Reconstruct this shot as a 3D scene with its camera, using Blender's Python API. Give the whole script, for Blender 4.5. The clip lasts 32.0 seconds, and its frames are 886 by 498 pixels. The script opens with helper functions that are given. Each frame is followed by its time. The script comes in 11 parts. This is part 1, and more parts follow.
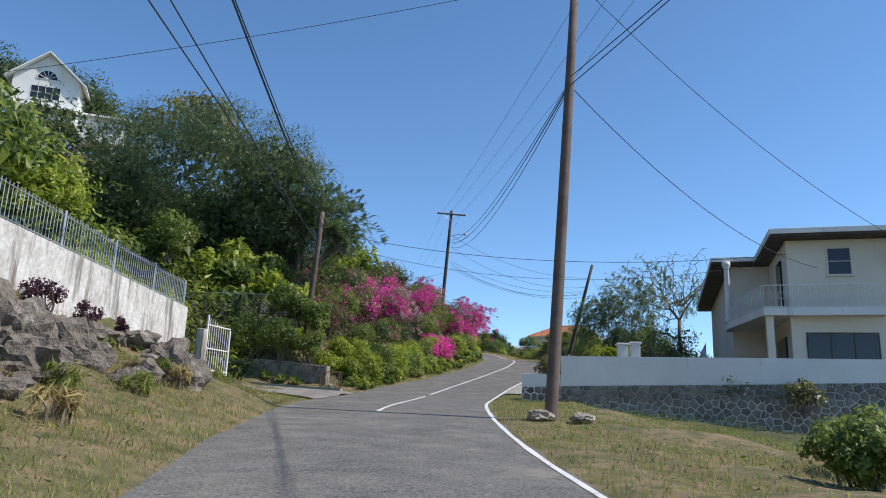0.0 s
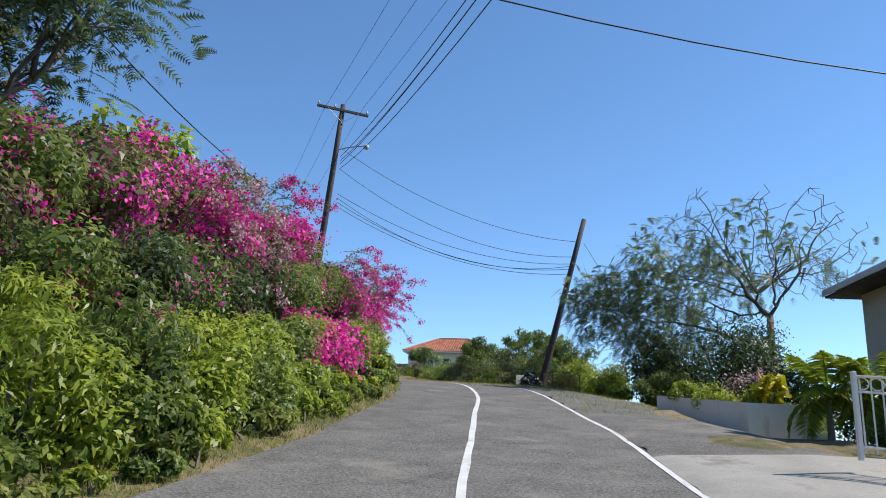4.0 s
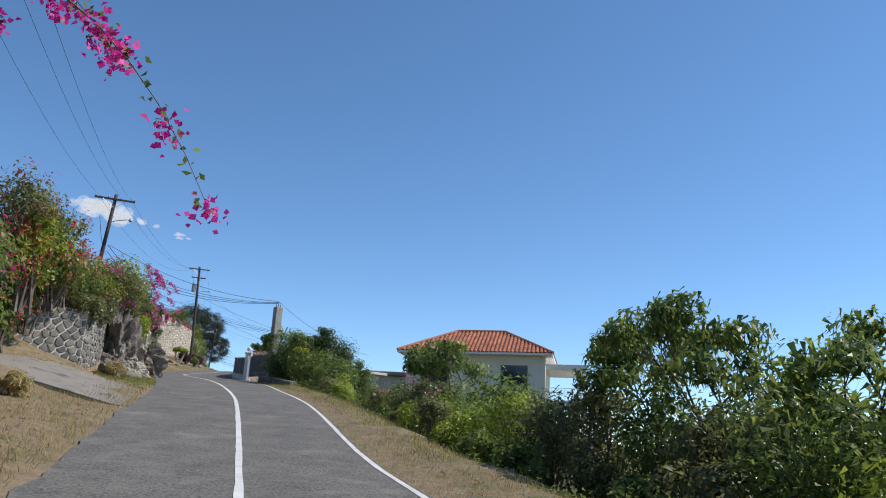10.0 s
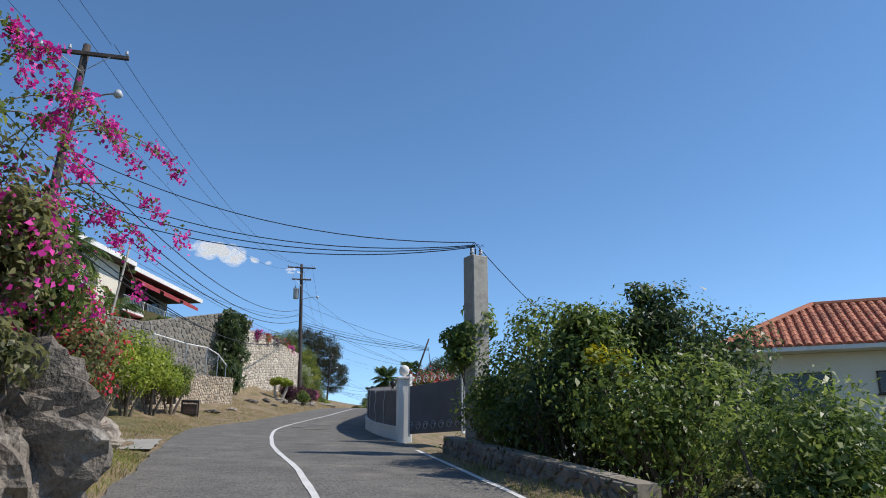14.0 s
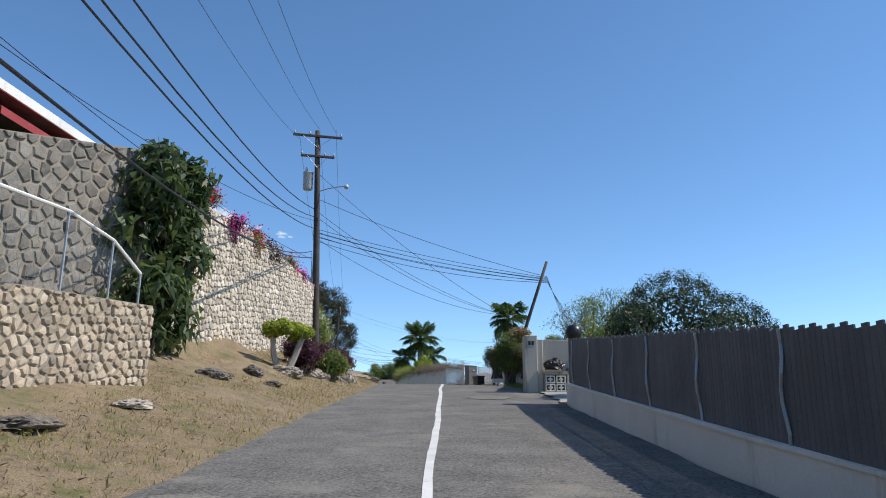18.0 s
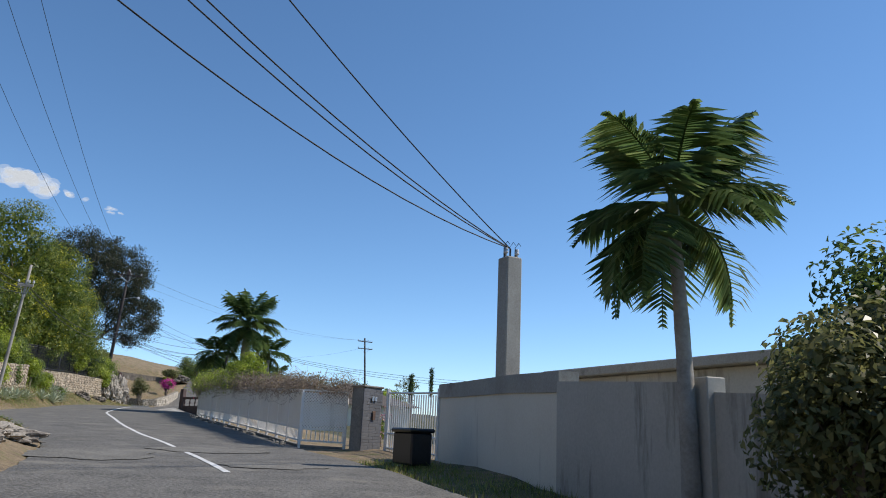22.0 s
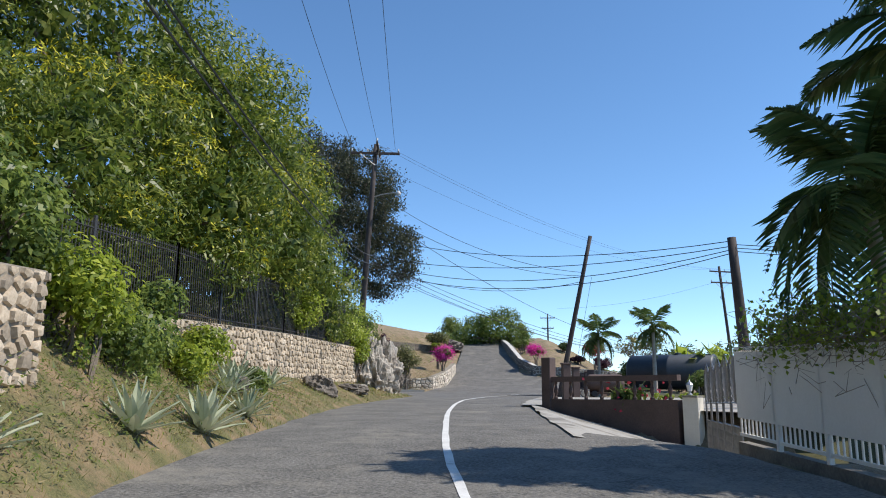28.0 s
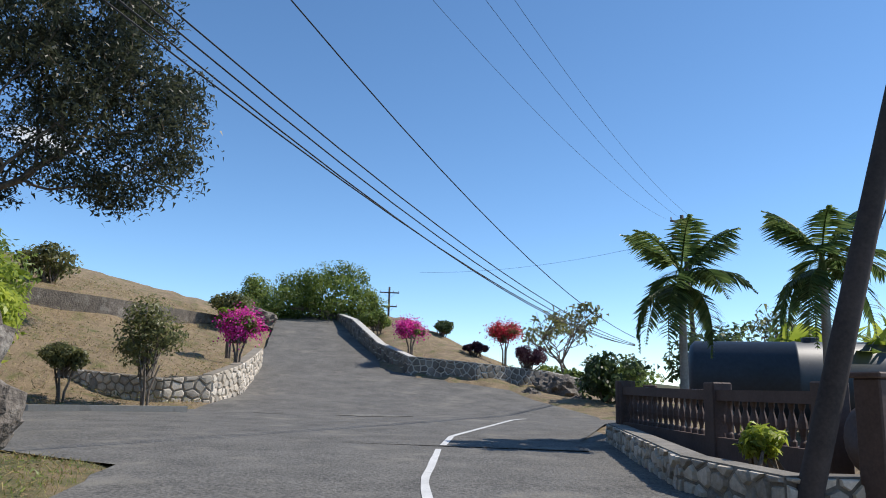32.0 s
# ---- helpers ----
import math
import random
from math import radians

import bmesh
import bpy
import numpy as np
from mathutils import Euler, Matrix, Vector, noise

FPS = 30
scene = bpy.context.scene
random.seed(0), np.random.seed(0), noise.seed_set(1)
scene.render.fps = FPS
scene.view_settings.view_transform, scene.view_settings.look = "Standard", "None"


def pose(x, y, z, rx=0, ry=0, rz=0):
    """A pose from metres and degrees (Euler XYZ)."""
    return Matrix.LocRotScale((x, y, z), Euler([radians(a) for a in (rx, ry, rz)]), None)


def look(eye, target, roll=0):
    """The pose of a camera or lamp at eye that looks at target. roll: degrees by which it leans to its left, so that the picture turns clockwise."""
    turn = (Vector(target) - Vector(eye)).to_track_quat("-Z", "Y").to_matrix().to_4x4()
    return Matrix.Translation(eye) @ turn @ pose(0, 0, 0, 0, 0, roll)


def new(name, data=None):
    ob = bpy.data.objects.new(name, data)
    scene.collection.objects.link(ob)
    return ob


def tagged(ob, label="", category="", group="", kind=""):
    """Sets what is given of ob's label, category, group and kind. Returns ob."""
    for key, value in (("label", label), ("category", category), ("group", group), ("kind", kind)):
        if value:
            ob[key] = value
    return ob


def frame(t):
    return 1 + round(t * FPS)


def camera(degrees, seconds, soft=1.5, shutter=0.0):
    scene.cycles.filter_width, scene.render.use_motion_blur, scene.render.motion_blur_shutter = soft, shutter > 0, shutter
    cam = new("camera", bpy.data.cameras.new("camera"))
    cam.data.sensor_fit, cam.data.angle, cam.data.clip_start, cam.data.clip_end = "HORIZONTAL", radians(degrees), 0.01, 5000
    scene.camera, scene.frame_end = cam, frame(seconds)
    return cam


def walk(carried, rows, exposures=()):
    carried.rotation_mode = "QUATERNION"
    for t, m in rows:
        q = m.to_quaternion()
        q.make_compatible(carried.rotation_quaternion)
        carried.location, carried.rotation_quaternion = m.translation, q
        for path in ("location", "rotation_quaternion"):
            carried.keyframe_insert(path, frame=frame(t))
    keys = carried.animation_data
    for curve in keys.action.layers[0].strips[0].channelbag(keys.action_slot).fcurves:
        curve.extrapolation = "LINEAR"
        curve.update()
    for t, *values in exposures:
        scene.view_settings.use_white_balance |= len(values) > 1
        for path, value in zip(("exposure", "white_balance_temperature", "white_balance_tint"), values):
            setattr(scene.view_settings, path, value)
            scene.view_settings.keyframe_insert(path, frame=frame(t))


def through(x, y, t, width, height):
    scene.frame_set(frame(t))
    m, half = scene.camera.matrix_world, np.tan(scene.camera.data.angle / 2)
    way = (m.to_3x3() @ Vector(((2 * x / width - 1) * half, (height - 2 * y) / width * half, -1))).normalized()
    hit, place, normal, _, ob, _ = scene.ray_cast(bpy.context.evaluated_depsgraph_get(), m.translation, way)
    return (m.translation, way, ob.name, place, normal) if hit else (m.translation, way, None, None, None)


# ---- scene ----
cam = camera(62.0, 32.0, soft=1.0)
PATH = [
    (0, (20.612, -41.089, -3.478), (19.701, -39.368, -3.023), 2.1),
    (0.5, (18.35, -38.118, -3.221), (17.469, -36.383, -2.758), 2.4),
    (1, (16.166, -35.103, -2.936), (15.32, -33.352, -2.469), 3.6),
    (1.5, (14.16, -31.999, -2.654), (13.352, -30.234, -2.172), 3.9),
    (2, (12.284, -28.741, -2.352), (11.519, -26.957, -1.867), 3.1),
    (2.5, (10.521, -25.517, -2.05), (9.851, -23.7, -1.552), 2.8),
    (3, (8.901, -22.353, -1.781), (8.292, -20.516, -1.276), 2.5),
    (3.5, (7.42, -19.389, -1.521), (6.865, -17.537, -1.01), 2.6),
    (4, (6.135, -16.514, -1.306), (5.619, -14.653, -0.782), 2.8),
    (4.5, (5.106, -13.628, -1.184), (4.717, -11.719, -0.732), 0.9),
    (6.5, (2.126, -2.626, 0.328), (2.034, -0.709, 0.892), 1.4),
    (7, (1.427, 0.335, 0.872), (1.385, 2.25, 1.445), 0.8),
    (7.5, (0.783, 3.303, 1.33), (0.783, 5.216, 1.914), 0.4),
    (8, (0.076, 6.294, 1.835), (0.121, 8.207, 2.417), -1.7),
    (8.5, (-0.833, 9.381, 2.252), (-0.818, 11.292, 2.843), -1.6),
    (9, (-2.0, 12.54, 2.619), (-2.171, 14.444, 3.207), -0.6),
    (9.5, (-3.453, 15.738, 3.009), (-3.832, 17.632, 3.527), 1.9),
    (10, (-5.072, 18.961, 3.359), (-5.589, 20.821, 3.884), 2.8),
    (10.5, (-6.904, 22.112, 3.707), (-7.534, 23.936, 4.233), 2.5),
    (11, (-8.778, 25.214, 4.058), (-9.453, 27.022, 4.583), 1.1),
    (11.5, (-10.703, 28.341, 4.339), (-11.379, 30.152, 4.855), -1.7),
    (12, (-12.711, 31.451, 4.66), (-13.404, 33.26, 5.156), -1.5),
    (12.5, (-14.688, 34.568, 5.024), (-15.379, 36.373, 5.538), -0.6),
    (13, (-16.698, 37.855, 5.576), (-17.39, 39.653, 6.112), -0.5),
    (13.5, (-18.746, 41.096, 6.11), (-19.464, 42.877, 6.667), -0.8),
    (14, (-20.892, 44.243, 6.598), (-21.668, 45.998, 7.161), -0.1),
    (14.5, (-23.093, 47.128, 6.969), (-23.925, 48.862, 7.518), 1.3),
    (16.5, (-31.932, 58.59, 8.196), (-32.863, 60.297, 8.664), -0.2),
    (17, (-34.374, 61.675, 8.55), (-35.263, 63.402, 9.026), -0.4),
    (17.5, (-36.663, 64.822, 8.908), (-37.514, 66.568, 9.387), -0.1),
    (18, (-38.965, 68.229, 9.21), (-39.728, 70.015, 9.687), 0.3),
    (18.5, (-40.976, 71.744, 9.572), (-41.609, 73.578, 10.059), 0.1),
    (19, (-42.712, 75.443, 9.981), (-43.286, 77.296, 10.469), 0.3),
    (19.5, (-44.289, 79.025, 10.389), (-44.77, 80.904, 10.878), 0.5),
    (20, (-45.756, 82.623, 10.801), (-46.169, 84.516, 11.296), -0.1),
    (20.5, (-47.333, 86.266, 11.337), (-47.703, 88.171, 11.819), -0.6),
    (21, (-48.957, 90.026, 11.733), (-49.26, 91.941, 12.222), 1.7),
    (21.5, (-50.282, 93.572, 12.018), (-50.572, 95.487, 12.518), 2.3),
    (22, (-51.607, 96.524, 12.304), (-51.971, 98.428, 12.794), 2.6),
    (22.5, (-52.955, 99.286, 12.543), (-53.456, 101.163, 13.018), 1.7),
    (23, (-54.413, 101.916, 12.735), (-54.993, 103.778, 13.175), 1.8),
    (23.5, (-55.923, 104.579, 12.861), (-56.538, 106.443, 13.248), 0.7),
    (24, (-57.474, 107.195, 12.934), (-58.111, 109.051, 13.323), 0.1),
    (24.5, (-59.008, 109.786, 13.063), (-59.681, 111.632, 13.44), -1.1),
    (25, (-60.687, 112.427, 13.061), (-61.421, 114.258, 13.394), -1.9),
    (25.5, (-62.632, 115.054, 13.229), (-63.476, 116.824, 13.62), -1.7),
    (27.5, (-71.419, 124.612, 13.747), (-72.418, 126.304, 14.123), 0.1),
    (28, (-73.6, 127.256, 13.759), (-74.496, 129.002, 14.143), 0.4),
    (28.5, (-75.611, 130.086, 13.837), (-76.393, 131.885, 14.226), 0.2),
    (29, (-77.418, 133.08, 14.025), (-78.091, 134.922, 14.419), 0.3),
    (29.5, (-79.098, 136.189, 14.221), (-79.668, 138.061, 14.633), 0.3),
    (30, (-80.657, 139.335, 14.379), (-81.179, 141.219, 14.8), 1.0),
    (30.5, (-82.181, 142.537, 14.48), (-82.675, 144.438, 14.858), 1.6),
    (31, (-83.731, 145.849, 14.579), (-84.196, 147.76, 14.945), 1.9),
    (31.5, (-85.124, 149.004, 14.62), (-85.56, 150.922, 14.985), 2.2),
    (32, (-86.241, 152.059, 14.711), (-86.65, 153.982, 15.079), 1.6),
]
walk(cam, [(t, look(eye, target, roll)) for t, eye, target, roll in PATH], [(0.0, 0.14), (4.5, 0.28), (7.0, 0.14), (11.0, -0.06), (13.0, -0.06), (17.0, 0.08), (21.0, -0.05), (24.5, -0.2), (28.0, 0.22), (30.0, 0.0), (32.0, 0.06)])

# ---- light ----
SUN_TO = Vector((0.936, 0.351, 1.15)).normalized()
world = bpy.data.worlds.new("sky_world")
scene.world = world
world.use_nodes = True
wn = world.node_tree
wn.nodes.clear()
w_out = wn.nodes.new("ShaderNodeOutputWorld")
w_bg = wn.nodes.new("ShaderNodeBackground")
w_sky = wn.nodes.new("ShaderNodeTexSky")
w_sky.sky_type = "NISHITA"
w_sky.sun_disc = False
w_sky.sun_elevation = math.asin(SUN_TO.z)
w_sky.sun_rotation = math.atan2(SUN_TO.x, SUN_TO.y)
w_sky.altitude = 1200
w_sky.air_density = 0.85
w_sky.dust_density = 0.1
w_sky.ozone_density = 4.0
w_bg.inputs["Strength"].default_value = 0.185
w_hue = wn.nodes.new("ShaderNodeHueSaturation")
w_hue.inputs["Saturation"].default_value = 1.08
w_hue.inputs["Hue"].default_value = 0.496
wn.links.new(w_sky.outputs[0], w_hue.inputs["Color"])
wn.links.new(w_hue.outputs[0], w_bg.inputs["Color"])
wn.links.new(w_bg.outputs[0], w_out.inputs["Surface"])
sun_data = bpy.data.lights.new("sun", "SUN")
sun_data.energy = 4.6
sun_data.angle = radians(0.53)
sun_data.color = (1.0, 0.93, 0.84)
sun = new("sun", sun_data)
sun.matrix_basis = look(SUN_TO * 60, (0, 0, 0))

# ---- the lie of the land: stations along the road, offsets to its right ----
ROAD = [(44.46, -73.20, -7.69), (37.31, -63.57, -6.81), (30.15, -53.93, -5.94), (23.00, -44.30, -5.07), (15.91, -34.62, -4.19), (9.88, -24.25, -3.24), (5.05, -13.28, -2.39), (1.92, -1.70, -0.79), (-1.08, 9.91, 1.00), (-6.14, 20.77, 2.12), (-12.41, 31.00, 3.23), (-18.82, 41.15, 4.74), (-25.93, 50.81, 6.02), (-33.27, 60.30, 7.09), (-40.04, 70.20, 8.12), (-45.12, 81.06, 9.33), (-49.76, 92.13, 10.60), (-54.99, 102.92, 11.47), (-61.27, 113.14, 11.83), (-69.16, 122.16, 12.37), (-76.51, 131.62, 12.74), (-82.04, 142.26, 13.22), (-86.74, 153.30, 13.5), (-91.24, 164.43, 13.67), (-95.74, 175.55, 13.91), (-100.23, 186.68, 14.15), (-104.73, 197.80, 14.38)]
_k = np.array(ROAD)
_k = np.vstack([_k, _k[-1] + (_k[-1] - _k[-2]), _k[-1] + 2 * (_k[-1] - _k[-2]), _k[-1] + 3 * (_k[-1] - _k[-2])])
_d = []
for i in range(len(_k) - 1):
    p0, p1, p2, p3 = _k[max(i - 1, 0)], _k[i], _k[i + 1], _k[min(i + 2, len(_k) - 1)]
    for j in range(6):
        q = j / 6
        _d.append(0.5 * (2 * p1 + (p2 - p0) * q + (2 * p0 - 5 * p1 + 4 * p2 - p3) * q * q + (3 * p1 - p0 - 3 * p2 + p3) * q**3))
_d.append(_k[-1])
LINE = np.array(_d)
STA = np.arange(len(LINE)) * 2.0 - 40.0
_g = np.gradient(LINE[:, :2], axis=0)
_g /= np.linalg.norm(_g, axis=1)[:, None]


def zr(s):
    return np.interp(s, STA, LINE[:, 2])


def heading(s):
    d = np.array([np.interp(s, STA, _g[:, 0]), np.interp(s, STA, _g[:, 1])])
    return d / np.linalg.norm(d)


def P(s, u, h=0.0):
    """The place at station s, offset u to the right of the line, h above the road there."""
    d = heading(s)
    return Vector((np.interp(s, STA, LINE[:, 0]) + d[1] * u, np.interp(s, STA, LINE[:, 1]) - d[0] * u, zr(s) + h))


def along(s, u, h=0.0, turn=0.0):
    """A pose at P(s, u, h): x to the right of the road, y along it, turned by some degrees."""
    d = heading(s)
    return Matrix.Translation(P(s, u, h)) @ Matrix.Rotation(math.atan2(-d[0], d[1]) + radians(turn), 4, "Z")


def station(xy):
    """Stations and offsets of many places."""
    a, d = LINE[:-1, :2], np.diff(LINE[:, :2], axis=0)
    ll = (d**2).sum(1)
    out_s, out_u = np.zeros(len(xy)), np.zeros(len(xy))
    for i in range(0, len(xy), 4000):
        p = xy[i:i + 4000]
        q = np.clip(((p[:, None] - a) * d).sum(2) / ll, 0, 1)
        f = a + q[..., None] * d
        k = ((f - p[:, None])**2).sum(2).argmin(1)
        r = np.arange(len(p))
        dd = d[k] / np.sqrt(ll[k])[:, None]
        o = p - f[r, k]
        out_s[i:i + 4000] = STA[k] + q[r, k] * 2.0
        out_u[i:i + 4000] = o[:, 0] * dd[:, 1] - o[:, 1] * dd[:, 0]
    return out_s, out_u


# left and right edges of the asphalt, and the centre line
EDGE_L = np.array([(-40, -2.0), (7, -1.8), (14, -2.2), (26, -2.8), (36, -2.6), (41, -1.9), (49, -1.3), (56, -1.45), (61, -1.6), (75, -2.05), (85, -2.3), (96, -2.0), (109, -1.9), (119, -2.5), (127, -3.1), (134, -2.3), (149, -2.1), (161, -2.05), (172, -2.4), (180, -2.9), (188, -3.5), (194, -3.4), (200, -2.5), (209, -2.4), (218, -2.5), (228, -2.2), (233, -2.4), (236, -6.0), (238, -11.0), (243, -11.0), (246, -3.2), (250, -2.4), (262, -2.0), (300, -2.0)])
EDGE_R = np.array([(-40, 2.9), (10, 3.0), (26, 3.15), (32, 3.4), (38, 3.55), (44, 3.8), (50, 3.38), (55, 3.12), (62, 3.15), (70, 2.6), (78, 2.6), (86, 2.85), (98, 3.1), (104, 3.5), (112, 3.95), (120, 4.2), (127, 3.7), (147, 3.75), (151, 3.6), (156, 3.1), (164, 3.3), (170, 3.4), (175, 3.2), (180, 3.6), (188, 4.15), (196, 4.8), (203, 5.1), (206, 4.9), (208.5, 3.3), (213, 3.0), (218, 3.0), (222, 3.3), (229, 4.2), (234, 5.4), (240, 7.0), (246, 9.5), (252, 8.0), (256, 3.2), (300, 2.6)])
MID = np.array([(-40, 0.2), (20, 0.1), (27, 0.35), (37, 0.6), (44, 0.9), (50, 1.1), (55, 0.95), (62, 0.75), (73, 0.15), (80, 0.4), (88, 0.5), (95, 0.62), (101, 0.77), (110, 0.75), (116, 0.4), (126, 0.25), (133, 0.4), (141, 0.55), (152, 0.45), (161, 0.85), (168, 0.6), (173, 0.2), (179.5, -0.15), (183, 0.02), (188, 0.4), (194.7, 0.75), (202, 0.97), (208, 0.85), (219.8, 0.62), (224, 0.63), (231.5, 1.4), (236, 2.4)])
# the banks: (s, u, h, u, h, u, h, slope beyond)
BANK_L = np.array([
    (-40, -4, .4, -7, 1.5, -8, 2.6, .45), (0, -4, .5, -6.5, 1.5, -7.4, 3.0, .5), (20, -4, .5, -6.5, 1.3, -7.4, 3.0, .5),
    (25, -4, .1, -8, .25, -12, 1.2, .5), (32.5, -4, .02, -9, .2, -13, 1.0, .5), (34, -4.6, .1, -6, 1.1, -9, 1.9, .5), (39, -3.4, .4, -6, 2.6, -9, 3.6, .4),
    (56, -2.8, .8, -4.6, 3.0, -8, 4.6, .4), (68, -3.2, .6, -5.5, 3.0, -8, 4.2, .4), (77, -4.4, .3, -7, 1.3, -9, 2.2, .4),
    (91, -4.4, .3, -8, 1.2, -10, 2.2, .4), (97, -3.8, .3, -5.2, 1.2, -8, 2.2, .4), (103, -3.4, .4, -5.0, 2.4, -8, 3.4, .5), (108, -3.4, .5, -5.2, 3.2, -8, 4.4, .5),
    (115, -4, .1, -7, .5, -10, 1.2, .4), (130, -4.4, .25, -6.6, .6, -8.4, 1.6, .3), (140, -4, .4, -5.6, .8, -7.2, 1.2, .3), (142.5, -4, .5, -6.2, 1.0, -8.5, 1.4, .3),
    (144, -4, .5, -6.4, 1.1, -8.6, 5.6, .25), (160, -3.6, .4, -5.6, 1.4, -7.4, 4.6, .25), (168, -3.6, .5, -5.6, 1.6, -7.5, 3.4, .35),
    (184, -4.6, .15, -6.2, .8, -7, 1.8, .3), (192, -4.2, .35, -5.4, .7, -6.6, 2.0, .3), (203, -2.9, .4, -3.6, 1.0, -4.8, 2.2, .3), (212, -3.0, .3, -4.2, .8, -5, 2.0, .3),
    (229, -3, .3, -4.5, .8, -5.5, 2.6, .3), (235, -7, .0, -12, .0, -13, .2, .1), (244, -12, .05, -13, .3, -20, 2.0, .25), (250, -4, .3, -8, 1.2, -16, 3.4, .2), (300, -4, .3, -8, 1.0, -16, 2.4, .1)])
BANK_R = np.array([
    (-40, 5, -.1, 12, -.3, 20, -.8, -.1), (5, 5, .0, 10, -.3, 20, -.9, -.1), (22, 5, .0, 10, -.5, 18, -1.05, -.1), (33, 5, -.05, 9, -.5, 14, -.8, -.05), (36.2, 5, .05, 9, .0, 24, .1, -.1), (40, 6, .1, 12, .1, 24, .2, -.15), (47, 6, .0, 9, -.6, 14, -2.2, -.3),
    (55, 4.5, .0, 8, -.5, 14, -2.5, -.35), (66, 4.5, .05, 7, -.6, 14, -3.4, -.35), (90, 4.2, .1, 7, -1.2, 12, -3.6, -.3), (105, 4.8, .1, 7.5, -1.4, 13, -4.2, -.22),
    (125, 4.6, .0, 7, -1.2, 12, -3.6, -.2), (150, 5, .0, 8, -.4, 16, -1.8, -.2), (170, 6, .1, 12, .0, 24, -.6, -.15), (196, 5, -.2, 12, -.4, 24, -1.0, -.15),
    (214, 5, -.05, 14, -.2, 24, -.5, -.1), (232, 6, .0, 16, .1, 30, .0, -.1), (245, 12, .0, 20, .0, 40, -.5, -.1), (256, 4, .3, 8, .6, 30, .0, -.05), (300, 4, .3, 10, .8, 30, .4, 0)])


def land(s, u):
    """Height of the ground over the road, for arrays of stations and offsets."""
    s, u = np.asarray(s, float), np.asarray(u, float)
    el, er = np.interp(s, *EDGE_L.T), np.interp(s, *EDGE_R.T)
    h = np.full(s.shape, -0.06)
    for rows, sign, edge in ((BANK_L, -1, el), (BANK_R, 1, er)):
        c = [np.interp(s, rows[:, 0], rows[:, k]) for k in range(1, 8)]
        x, e = sign * u, sign * edge
        a = np.maximum(sign * c[0], e + 0.4)
        b = np.maximum(sign * c[2], a + 0.3)
        d = np.maximum(sign * c[4], b + 0.3)
        y = np.where(x < a, -0.03 + (c[1] + 0.03) * (x - e) / (a - e), np.where(x < b, c[1] + (c[3] - c[1]) * (x - a) / (b - a), np.where(x < d, c[3] + (c[5] - c[3]) * (x - b) / (d - b), c[5] + c[6] * (x - d))))
        h = np.where(x > e, y, h)
    # the drive dips to a gate below the terrace
    dip = np.clip((218.5 - (u - 3.5) * 0.85 - s) / 0.8, 0, 1) * np.clip((s - 205.5) / 2.0, 0, 1) * np.clip((u - 3.0) / 0.6, 0, 1)
    return h - dip * np.clip((u - 3.0) * 0.24, 0, 0.95)


def top(s, u):
    return float(land(np.array([s]), np.array([u]))[0])


# ---- materials ----
def ramp(nt, fac, stops):
    r = nt.nodes.new("ShaderNodeValToRGB")
    while len(r.color_ramp.elements) < len(stops):
        r.color_ramp.elements.new(0.5)
    for e, (p, c) in zip(r.color_ramp.elements, stops):
        e.position, e.color = p, (*c, 1)
    nt.links.new(fac, r.inputs[0])
    return r.outputs[0]


def noise_of(nt, vec, scale, detail=4, rough=0.6):
    n = nt.nodes.new("ShaderNodeTexNoise")
    n.inputs["Scale"].default_value, n.inputs["Detail"].default_value, n.inputs["Roughness"].default_value = scale, detail, rough
    nt.links.new(vec, n.inputs["Vector"])
    return n.outputs["Fac"]


def blend(nt, fac, a, b, mode="MIX"):
    m = nt.nodes.new("ShaderNodeMix")
    m.data_type, m.blend_type = "RGBA", mode
    for k, v in ((0, fac), (6, a), (7, b)):
        if isinstance(v, (int, float)):
            m.inputs[k].default_value = v
        elif isinstance(v, tuple):
            m.inputs[k].default_value = (*v, 1)
        else:
            nt.links.new(v, m.inputs[k])
    return m.outputs[2]


